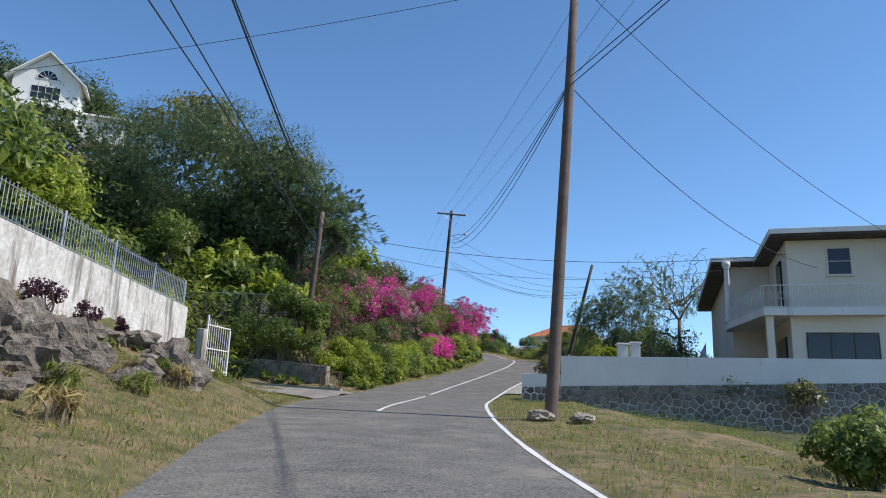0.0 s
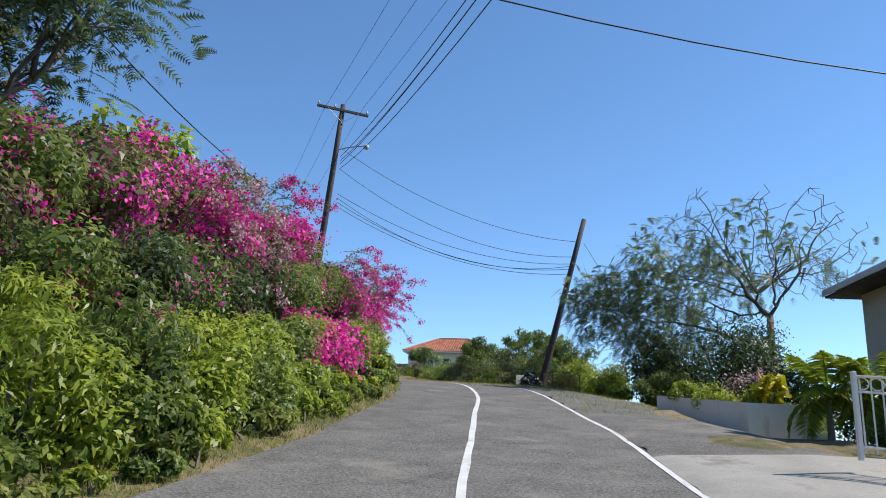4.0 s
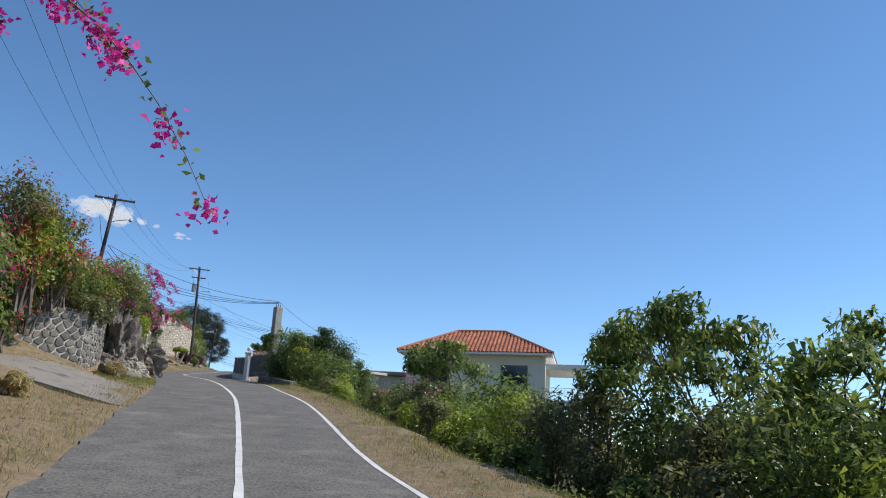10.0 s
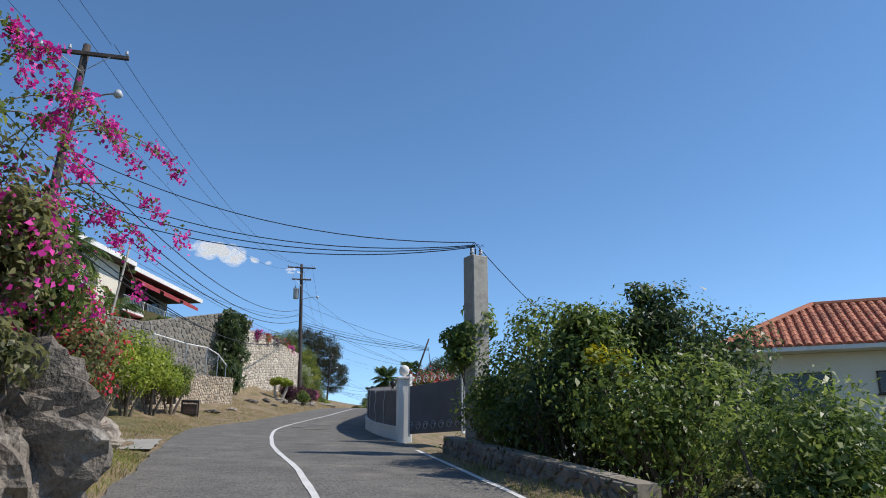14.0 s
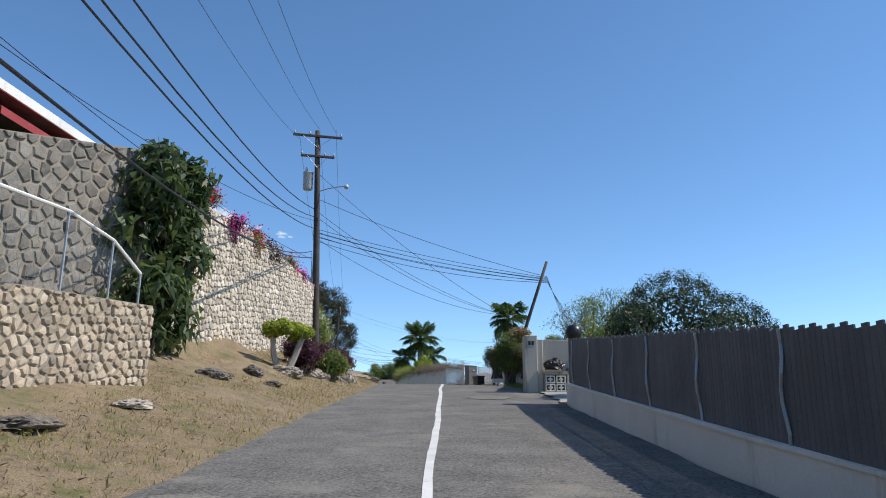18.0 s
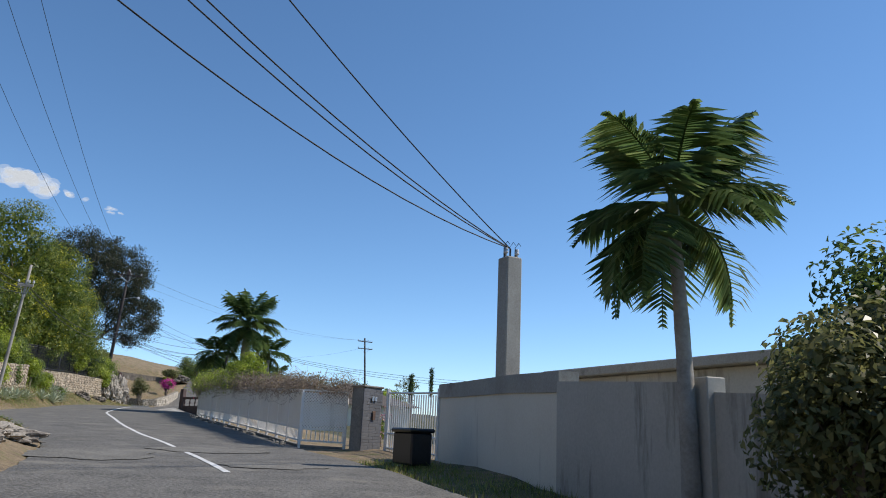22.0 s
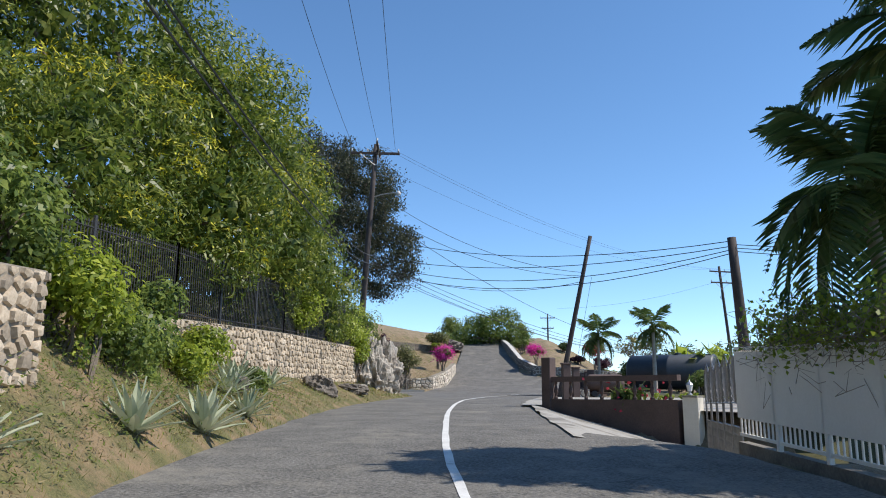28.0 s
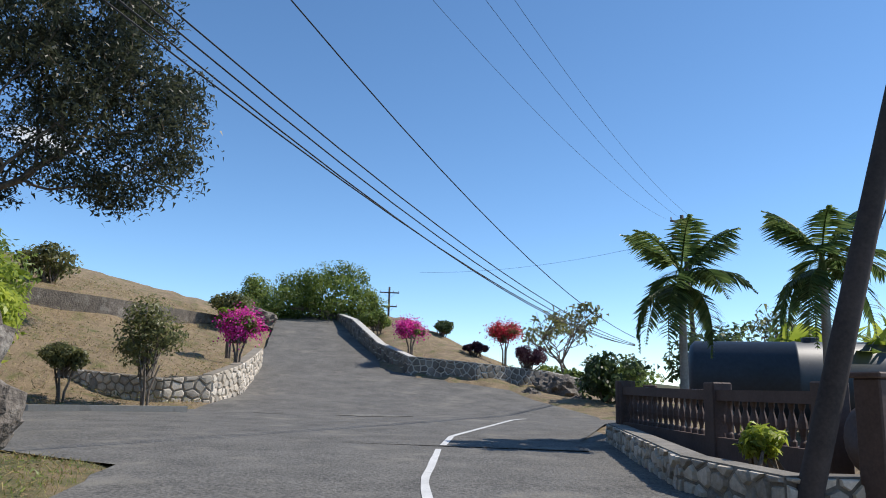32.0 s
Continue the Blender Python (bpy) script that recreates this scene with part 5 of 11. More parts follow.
for i, (s, u, a, b, c, m) in enumerate([(17.6, -4.5, 0.6, 0.7, 0.6, M_ROCK), (12.5, -5.2, 0.6, 0.8, 0.5, M_ROCK), (9.0, -5.8, 0.6, 0.9, 0.6, M_ROCK), (15.0, -5.8, 0.6, 0.9, 0.65, M_ROCK), (19.5, -5.6, 0.6, 0.7, 0.5, M_ROCK), (6.5, -4.6, 0.4, 0.5, 0.3, M_ROCK), (11.0, -6.3, 0.8, 1.0, 1.2, M_ROCK), (13.6, -6.3, 0.7, 0.9, 1.0, M_ROCK)]):
    rock(along(s, u, top(s, u) - 0.05, 40 * i), a, b, c, "weathered dark limestone boulder in the grass bank", m, i + 2, rough=0.6)
rng_r = np.random.default_rng(19)
for i in range(44):
    s, u = rng_r.uniform(7, 23), -rng_r.uniform(4.3, 6.6)
    a = rng_r.uniform(0.14, 0.42)
    rock(along(s, u, top(s, u) + 0.25 * max(0, -u - 5.2), rng_r.uniform(0, 360)), a, a * rng_r.uniform(0.8, 1.5), a * rng_r.uniform(0.5, 0.9), "broken dark limestone rubble in the grass bank", M_ROCK, 140 + i, "rubble_stone", "rock", 3, 0.6, "rubble of the bank")
# driveway, kerb and low stone wall
ribbon("driveway", [(s, -13.0, -2.7, 0) for s in np.arange(25.2, 31.5, 0.4)], M_RAMP, "sandy concrete driveway apron", "driveway", h=0.075, div=26, wander=0.25, lie=True)
k0 = [P(32.4, -7.8, 0.12), P(32.0, -5.4, 0.02), P(31.6, -3.3, -0.02)]
plain_wall("kerb", "chipped painted concrete kerb beside a driveway", [(p, 0.17) for p in k0[::-1]], 0.18, M_CONC, category="kerb")
stone_wall("wall_drive", "low mossy rubble wall behind the kerb", [(P(33.2, -12.0, 0.2), 1.2), (P(33.4, -7.0, 0.1), 1.15), (P(33.2, -4.6, 0.05), 1.0)], 0.3, 0.4, M_STONE_DK, M_MORTAR)
cage = thing("refuse_cage", along(32.6, -4.15, 0.05, 8), "rusty wire mesh refuse cage standing on the verge", "refuse cage")


def mesh_cage(root, w, d, h, mat, step=0.1):
    for x in (-w / 2, w / 2):
        for y in (-d / 2, d / 2):
            part("post", Geo().box(x - 0.02, x + 0.02, y - 0.02, y + 0.02, -0.1, h, 0.004), mat, root)
    for z in (0.03, h):
        for x in (-w / 2, w / 2):
            part("rail", Geo().tube([(x, -d / 2, z), (x, d / 2, z)], 0.013, 5), mat, root)
        for y in (-d / 2, d / 2):
            part("rail", Geo().tube([(-w / 2, y, z), (w / 2, y, z)], 0.013, 5), mat, root)
    for y in (-d / 2, d / 2):
        g = Geo()
        for x in np.arange(-w / 2, w / 2, step):
            g.tube([(x, y, 0), (x, y, h)], 0.004, 3)
        for z in np.arange(0.05, h, step):
            g.tube([(-w / 2, y, z), (w / 2, y, z)], 0.004, 3)
        part("wire_panel", g, mat, root)["kind"] = "stuff"
    for x in (-w / 2, w / 2):
        g = Geo()
        for y in np.arange(-d / 2, d / 2, step):
            g.tube([(x, y, 0), (x, y, h)], 0.004, 3)
        for z in np.arange(0.05, h, step):
            g.tube([(x, -d / 2, z), (x, d / 2, z)], 0.004, 3)
        part("wire_panel", g, mat, root)["kind"] = "stuff"


mesh_cage(cage, 0.8, 0.75, 0.75, M_RUST)
bush(32.6, -4.15, 0.2, 0.2, 0.12, L_WHITE, 120, 0.12, "crumpled plastic litter inside the refuse cage", "litter", "litter", h=0.02, k=4)


def chain_link(name, label, run, height, mat=None, step=0.16, post=2.4):
    """A wire fence: posts, a top pipe, and crossing wires."""
    mat = mat or M_METAL
    root = thing(name, Matrix.Translation(run[0]), label, "fence")
    o = run[0]
    for a, b in zip(run[:-1], run[1:]):
        a, b = Vector(a) - o, Vector(b) - o
        up = Vector((0, 0, height))
        n = max(1, int((b - a).length / post))
        for i in range(n + 1):
            p = a.lerp(b, i / n)
            part("post", Geo().tube([p - Vector((0, 0, 0.2)), p + up], 0.028, 7), mat, root)
        part("top_pipe", Geo().tube([a + up, a.lerp(b, 0.5) + up, b + up], 0.026, 7), mat, root)
        g = Geo()
        ln = (b - a).length
        for q in np.arange(-height, ln, step):
            x0, x1 = max(q, 0), min(q + height, ln)
            if x1 > x0:
                for flip in (0, 1):
                    z0, z1 = (x0 - q), (x1 - q)
                    if flip:
                        z0, z1 = height - z0, height - z1
                    g.tube([a.lerp(b, x0 / ln) + Vector((0, 0, z0)), a.lerp(b, x1 / ln) + Vector((0, 0, z1))], 0.0035, 3)
        part("wire_mesh", g, mat, root)["kind"] = "stuff"
    return root


chain_link("wire_fence", "sagging chain link fence above a stone wall", [P(34.3, -12.5, 2.3), P(34.3, -8.6, 2.2), P(34.2, -6.9, 2.1)], 2.2)
for s, u, rx, ry, rz, n, h in ((33.4, -8.4, 1.5, 1.1, 1.15, 11000, 1.2), (33.4, -6.9, 1.25, 1.0, 1.1, 9000, 1.2), (33.7, -5.7, 0.9, 0.9, 0.85, 5000, 1.1), (33.8, -10.4, 1.5, 1.0, 0.9, 6000, 1.2)):
    bush(s, u, rx, ry, rz, L_GREEN, n, 0.07, "clipped rounded hedge overhanging a stone wall", "hedge", "hedge", at=along(s, u, h), k=14)
for i in range(14):
    s, u = 8.0 + 0.95 * i, -5.0 - 0.5 * (i % 3)
    bush(s, u, 0.5, 0.6, 0.24, (L_DRY, L_OLIVE, L_STRAW)[i % 3], 900, 0.11, "dry brown brush over the roadside rocks", "dry_brush", "shrub", at=along(s, u, 0.55 + 0.12 * (i % 2)), k=12, aspect=0.2, droop=-0.3, lo=0.2, hi=0.5, group="dry brush on the rocks")
for i, (s, u) in enumerate(((33.0, -7.4), (33.0, -6.6), (32.9, -5.9))):
    agave(s, u, 0.5, "spiky agave growing at the foot of a wall", "agaves by the driveway", 330 + i, L_GREEN)

# poles and the big dark tree of the lower stretch
utility_pole(P(18.2, 4.35, 0.0), P(19.2, 5.2, 13.0), "tall bare brown timber pole beside the road", 0.15, mat=M_POLE)
rock(along(18.0, 4.1, 0.1), 0.3, 0.3, 0.16, "grey stone at the foot of a timber pole", M_ROCK_PALE, 3)
rock(along(17.6, 5.0, 0.1), 0.24, 0.3, 0.14, "grey stone at the foot of a timber pole", M_ROCK_PALE, 5)
utility_pole(P(35.2, -6.6, 2.0), P(34.55, -5.9, 8.6), "weathered leaning timber pole among bushes", 0.15, mat=M_POLE)
POLE_A_TOP = P(61.0, -4.55, 12.5)
utility_pole(P(61.0, -5.2, 2.0), POLE_A_TOP, "dark timber pole with a crossarm and a street lamp", 0.15, arms=((0.35, 2.45, 38),), lamp=(2.3, 1.35, 10))
LEAN1_TOP = P(61.14, 7.3, 8.1)
utility_pole(P(61.1, 5.2, -0.1), LEAN1_TOP, "dark leaning timber pole beside the road", 0.15)
domed_tree(40.0, -15.5, ((40.0, -15.4, 11.4, 4.0, 6.0, 5.6), (40.5, -20.0, 12.2, 4.0, 4.8, 5.0), (40.0, -9.8, 10.2, 2.4, 2.4, 2.5), (41.0, -12.6, 8.4, 3.0, 3.4, 2.8), (39.6, -11.6, 12.6, 2.6, 2.6, 2.4)), "large dark feathery tree on the hillside", L_FEATHER, 520, 56000, 0.17, [(40, -15.5, 2.6), (40.1, -15.3, 5.0), (40.2, -15.0, 8.0)], 0.95, 0.24, "hillside_tree", seed=14, group="dark hillside trees")
tree(along(41.5, -11.2, 2.6), 9.0, "dark feathery tree overhanging a fence", L_FEATHER, 1.2, 20000, 0.17, 1.25, r0=0.25, seed=12, first=0.4, full=True, fern=0.55)

for s, u, h, r_ in ((40.2, -12.6, 7.6, 2.3), (41.0, -14.2, 7.4, 2.6), (41.4, -10.4, 7.8, 2.1), (39.0, -15.6, 7.6, 2.2), (42.5, -12.5, 5.6, 2.2), (38.5, -15.5, 5.4, 2.4), (44.0, -15.5, 7.8, 2.4)):
    ht = bush(s, u, r_, r_, r_ * 0.8, L_FEATHER, 8500, 0.17, "dense dark feathery foliage of a hillside tree", "hillside_tree", "tree", at=along(s, u, h), k=16, aspect=0.28, droop=0.8, full=True, group="dark hillside trees", inner=0.4, fern=0.6)
    part("trunk", Geo().tube([(-0.3, 0.2, top(s, u) - h - 0.3), (0.1, 0, (top(s, u) - h) * 0.4), (0, 0, 0.4)], [0.17, 0.13, 0.08], 7), M_BARK, ht)

# hillside behind the white wall
HILL = [(8, -11, 2.2, 2.6, 2.6, 0), (13, -12, 2.6, 3, 3.0, 1), (19, -11, 2.4, 2.6, 2.6, 0), (24, -13, 3, 3, 3.2, 1), (29, -13, 2.6, 2.6, 2.2, 1), (17, -17, 3, 3.2, 3.2, 2), (25, -19, 3.2, 3.2, 3.5, 0), (10, -18, 3, 3, 3.4, 2), (33, -17, 3, 3, 3, 0), (3, -14, 2.6, 3, 3, 2), (40, -22, 3.4, 3.4, 3.4, 2), (30, -26, 4, 4, 4, 1), (20, -27, 4, 4, 4, 0), (48, -28, 4, 4, 4, 2), (12, -30, 4, 4, 4.4, 2), (38, -34, 4.5, 4.5, 4.5, 0), (52, -38, 5, 5, 5, 2), (26, -38, 5, 5, 5, 1)]
for s, u, rx, ry, rz, k in HILL:
    far = abs(u) > 20
    bush(s, u, rx * 1.1, ry * 1.1, rz * 0.75, (L_GREEN, L_BRIGHT, L_DARK)[k], 4200 if far else 7000, 0.22 if far else 0.15, ("tangled green scrub on the hillside", "yellow-green scrub on the hillside", "dark green scrub on the hillside")[k], "hillside_bush", group="hillside scrub", k=18)

rng_h = np.random.default_rng(8)
for i in range(26):
    s, u = rng_h.uniform(6, 58), -rng_h.uniform(10, 26)
    if 25 < s < 33 and u > -15:
        continue
    r_ = rng_h.uniform(1.6, 2.6)
    bush(s, u, r_, r_, r_ * 0.8, (L_GREEN, L_BRIGHT, L_DARK, L_GREEN)[i % 4], 4600, 0.16, ("tangled green scrub on the hillside", "yellow-green scrub on the hillside", "dark green scrub on the hillside", "tangled green scrub on the hillside")[i % 4], "hillside_bush", group="hillside scrub", k=16)
for s, u, h, r_ in ((85, -57, 26.6, 4.0), (86, -54, 25.2, 4.2), (85, -49, 24.6, 4.2), (84, -45.8, 22.4, 4.0), (83, -42.4, 19.0, 3.8)):
    bush(s, u, r_, r_, r_ * 1.05, L_DARK, 16000, 0.16, "dark trees on the hill behind a white house", "hillside_tree", "tree", at=along(s, u, h), k=26, group="hilltop trees")
for i, (s, u, hg) in enumerate(((52, -17, 8), (30, -24, 8), (60, -26, 9), (90, -52, 11), (96, -46, 10))):
    tree(along(s, u, top(s, u)), hg, "leafy dark tree on the steep hillside", (L_OLIVE, L_GREEN)[i % 2], 1.2, 15000, 0.2, 1.7, r0=0.3, seed=60 + i, first=0.25)
for i, (s, u, h) in enumerate(((36.5, -9.0, 1.8), (37.5, -11.0, 2.4), (36, -12.5, 2.4), (39.5, -10.0, 2.4), (39.5, -12.5, 3.0), (42, -10.5, 3.0), (41.5, -13, 3.4), (37.0, -7.6, 1.6), (44, -11.5, 3.4), (38, -14.5, 3.4))):
    bush(s, u, 1.5, 1.5, 1.25, (L_GREEN, L_BRIGHT, L_DARK)[i % 3], 3400, 0.26 if i % 3 == 1 else 0.17, "large-leaved green plants behind a wire fence", "garden_plant", "plant", at=along(s, u, h - 0.3), k=12, group="plants behind the fence", droop=0.6, full=True)
for i, (s, u, h) in enumerate(((36.0, -9.4, 3.6), (36.4, -11.2, 4.2), (36.2, -13.0, 4.6), (36.8, -14.8, 5.0), (37.4, -12.2, 5.4), (37.6, -9.9, 4.8), (36.6, -8.2, 2.8), (35.4, -10.6, 2.6), (35.4, -12.6, 3.0))):
    bush(s, u, 1.2, 1.2, 1.2, (L_BRIGHT, L_GREEN)[i % 2], 520, 0.52, "broad-leaved yellow-green plants on the slope", "garden_plant", "plant", at=along(s, u, h), k=10, aspect=0.3, droop=0.7, group="plants behind the fence", full=True)
for s, u, h in ((33.9, -6.5, 2.9), (34.1, -5.7, 2.6), (33.8, -7.2, 3.4)):
    bush(s, u, 0.8, 0.8, 0.9, L_GREEN, 3200, 0.12, "leafy shrub round a leaning pole", "garden_plant", "plant", at=along(s, u, h), k=14, group="plants behind the fence", full=True)
for i in range(16):
    s, u = rng_h.uniform(7, 23), -rng_h.uniform(3.6, 6.3)
    bush(s, u, 0.45, 0.6, 0.26, (L_GRASS, L_STRAW, L_GRASS)[i % 3], 500, 0.2, "tuft of long grass among the rocks", "grass_tuft", "grass", h=-0.05, aspect=0.08, droop=-0.6, k=6, group="grass tufts")

carpet("undergrowth", "dense tangled green undergrowth covering the hillside", [(6, 62, -30, -8.2, 16000, 1.9, 0.3), (24, 50, -17, -8.0, 9000, 1.7, 0.24), (36, 62, -12, -4, 6000, 1.2, 0.15)], L_GREEN, 41, 0.5)
carpet("undergrowth", "dark shrubby undergrowth covering the hillside", [(6, 62, -34, -8.2, 14000, 2.3, 0.34), (24, 50, -17, -8.0, 7000, 2.2, 0.26)], L_DARK, 42, 0.45)
carpet("undergrowth", "yellow-green weedy undergrowth on the hillside", [(6, 50, -26, -8.2, 7000, 1.9, 0.26), (24, 46, -14, -8.2, 3000, 1.6, 0.22)], L_BRIGHT, 43, 0.5)
carpet("verge_growth", "mixed green weeds scattered on the verge", [(4, 24, -7, -2.3, 3500, 0.25, 0.07), (5, 34, 3.2, 14, 9000, 0.22, 0.08), (16, 30, 5, 12, 2500, 0.4, 0.08)], L_GREEN, 44, 0.3, -0.3, "weeds")
carpet("dead_growth", "dry brown stalks and litter on the verge", [(5, 24, -7, -3.0, 5000, 0.3, 0.1), (6, 34, 3.2, 12, 6000, 0.1, 0.08)], L_DRY, 45, 0.16, -0.4, "dry weeds")

for i, (s, u, h) in enumerate(((23, -9.6, 0.0), (26, -10.2, 0.2), (29, -11.4, 0.3), (32, -12.6, 0.6), (30.5, -15, 1.0), (26.5, -14.5, 1.0), (20, -10, 0.0), (35, -14.5, 1.2), (22, -14, 0.6))):
    bush(s, u, 1.9, 1.9, 1.6, (L_BRIGHT, L_GREEN, L_MANGO)[i % 3], 5200, 0.17, "sunlit yellow-green bush on the hillside", "hillside_bush", "bush", h=h, k=18, group="hillside scrub", full=True)

# white gabled house up on the hill
hh = thing("hill_house", along(78, -48, 23.2, 14), "white gabled house with a fan window high on the hill", "house")


def gable_part(w, d, eave, ridge, mat, root, over=0.5):
    g = Geo()
    v = [(-w / 2, 0, 0), (w / 2, 0, 0), (w / 2, 0, eave), (0, 0, ridge), (-w / 2, 0, eave)]
    v += [(x, d, z) for x, _, z in v]
    g.add(v, [[0, 1, 2, 3, 4], [9, 8, 7, 6, 5], [0, 5, 6, 1], [1, 6, 7, 2], [0, 4, 9, 5], [2, 7, 8, 3], [3, 8, 9, 4]])
    part("wall", g, mat, root)
    for sd in (-1, 1):
        g = Geo()
        k = (ridge - eave) / (w / 2)
        x1, z1 = sd * (w / 2 + over), eave - over * k
        v = [(0, -over, ridge + 0.06), (x1, -over, z1 + 0.06), (x1, d + over, z1 + 0.06), (0, d + over, ridge + 0.06)]
        v += [(x, y, z + 0.16) for x, y, z in v]
        g.add(v, [[0, 1, 2, 3], [4, 5, 6, 7], [0, 1, 5, 4], [1, 2, 6, 5], [2, 3, 7, 6], [3, 0, 4, 7]])
        part("roof", g, M_WHITE, root)


def window_part(root, x0, x1, z0, z1, y, cols=2, rows=1, frame=M_WHITE, name="window", face=-1, label=""):
    """A window in a wall whose face is at y: frame, panes set back, sill."""
    d = face
    ys = sorted((y + d * 0.04, y - d * 0.05))
    w = part(name, Geo().box(x0 - 0.05, x1 + 0.05, ys[0], ys[1], z0 - 0.05, z0, 0.004).box(x0 - 0.05, x1 + 0.05, ys[0], ys[1], z1, z1 + 0.05, 0.004).box(x0 - 0.05, x0, ys[0], ys[1], z0, z1, 0.004).box(x1, x1 + 0.05, ys[0], ys[1], z0, z1, 0.004), frame, root, label)
    dx, dz = (x1 - x0) / cols, (z1 - z0) / rows
    yp = sorted((y + d * 0.012, y + d * 0.004))
    for i in range(cols):
        for j in range(rows):
            part("pane", Geo().box(x0 + i * dx + 0.012, x0 + (i + 1) * dx - 0.012, yp[0], yp[1], z0 + j * dz + 0.012, z0 + (j + 1) * dz - 0.012, 0.002), M_GLASS, w)
    g = Geo()
    ym = sorted((y + d * 0.03, y))
    for i in range(1, cols):
        g.box(x0 + i * dx - 0.02, x0 + i * dx + 0.02, ym[0], ym[1], z0, z1, 0.003)
    for j in range(1, rows):
        g.box(x0, x1, ym[0], ym[1], z0 + j * dz - 0.015, z0 + j * dz + 0.015, 0.003)
    if g.n:
        part("glazing_bar", g, frame, w)
    so = sorted((y + d * 0.1, y))
    part("sill", Geo().box(x0 - 0.1, x1 + 0.1, so[0], so[1], z0 - 0.11, z0 - 0.05, 0.008), frame, w)
    return w


gable_part(6.5, 6, 4.6, 7.4, M_WHITE, hh, 0.7)
window_part(hh, -1.4, 1.4, 2.3, 3.7, 0, 4, 2)
fan = Geo()
v = [(0, -0.03, 4.55)] + [(1.0 * math.cos(a), -0.03, 4.55 + 1.0 * math.sin(a)) for a in np.linspace(0, math.pi, 13)]
fan.add(v, [[0, i, i + 1] for i in range(1, 13)])
part("fan_window", fan, M_GLASS, hh, "half-round dark fan window")
fb = Geo()
for a in np.linspace(0, math.pi, 7):
    fb.tube([(0, -0.05, 4.55), (1.0 * math.cos(a), -0.05, 4.55 + 1.0 * math.sin(a))], 0.03, 4)
fb.tube([(1.02 * math.cos(a), -0.05, 4.55 + 1.02 * math.sin(a)) for a in np.linspace(0, math.pi, 13)], 0.05, 5)
part("fan_bars", fb, M_WHITE, hh)
part("balcony", Geo().box(-3.2, 3.4, -1.4, -0.02, 0.9, 1.1, 0.02), M_WHITE, hh)
wing = part("side_wing", Geo().box(3.3, 8.0, 2.0, 6.0, -1, 1.7, 0.02), M_WHITE, hh)
part("wing_roof", Geo().box(3.2, 8.6, 1.4, 6.6, 1.72, 1.95, 0.02), M_WHITE, hh)

# ---- the house with balconies behind the white parapet ----
PARAPET = ((30.66, 4.33), (30.32, 5.85), (29.5, 9.4), (28.3, 13.0), (27.6, 17.1), (26.6, 22.0), (25.4, 28.0))
stone_wall("wall_parapet_base", "grey rubble wall under a pale parapet", [(P(s, u, -0.9), 0.51 + 0.05 * (u - 4.3) + 0.9) for s, u in PARAPET], 0.3, 0.4, M_STONE_DK, M_MORTAR_PALE, single=(0, 14), seed=9)
plain_wall("wall_parapet", "pale smooth painted parapet wall", [(P(s, u, 0.53 + 0.05 * (u - 4.3)), 1.76 - 0.53 + 0.017 * (u - 5.8) - 0.05 * (u - 4.3)) for s, u in PARAPET[1:]], 0.2, M_WHITE)
house = thing("balcony_house", pose(18.73, -8.17, 0.0, 0, 0, 11.4), "pale two-storey house with white balconies and deep eaves, shade coloured in beneath", "house")
part("wall", Geo().box(0.7, 11.0, 0.9, 16.0, -2.8, 4.6, 0.02), M_CREAM, house)
part("wall", Geo().box(-1.1, 0.7, 6.2, 20.5, -2.8, 4.6, 0.02), M_CREAM, house)
for x0, x1, y0, y1 in ((0.0, 11.8, 0.0, 16.8), (-2.0, 0.0, 5.4, 21.4)):
    rf = part("roof", Geo().add([(x0, y0, 4.9), (x1, y0, 4.9), (x1, y1, 4.9), (x0, y1, 4.9), ((x0 + 3 if x0 > -1 else x1), y0 + 3, 5.6), (x1, y0 + 3, 5.6), (x1, y1, 5.6), ((x0 + 3 if x0 > -1 else x1), y1, 5.6)], [[3, 2, 1, 0], [4, 5, 6, 7], [0, 1, 5, 4], [1, 2, 6, 5], [2, 3, 7, 6], [3, 0, 4, 7]]), M_SHINGLE, house)
    # Shade under the eaves is put into the soffit's dark colour.
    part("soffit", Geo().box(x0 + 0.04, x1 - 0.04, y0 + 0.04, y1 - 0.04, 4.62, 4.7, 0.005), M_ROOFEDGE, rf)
    part("fascia", Geo().box(x0 - 0.03, x1, y0 - 0.03, y0 + 0.03, 4.7, 4.92, 0.006), M_WHITE, rf, "white fascia board")
    part("fascia", Geo().box(x0 - 0.03, x0 + 0.03, y0 + 0.03, y1, 4.7, 4.92, 0.006), M_WHITE, rf, "white fascia board")
window_part(house, 2.3, 3.15, 3.1, 4.2, 0.9, 1, 2, M_CREAM)
window_part(house, 1.3, 3.9, -1.9, 0.6, 0.9, 3, 1, M_ROOFEDGE, "sliding_door", label="dark glazed sliding door")
window_part(house, 5.0, 6.6, 2.9, 4.2, 0.9, 2, 1, M_CREAM)
part("doorway", Geo().box(0.62, 0.69, 2.2, 3.4, 1.8, 4.0, 0.01), M_GLASS, house)
part("doorway", Geo().box(0.62, 0.69, 2.0, 4.6, -2.2, 0.6, 0.01), M_GLASS, house)
bal = part("balcony", Geo().slab([(-0.4, 0.3), (4.2, 0.3), (4.2, 0.89), (0.69, 0.89), (0.69, 6.1), (-1.45, 6.1), (-1.45, 5.0)], 1.3, 1.62), M_WHITE, house, "white angled balcony slab")


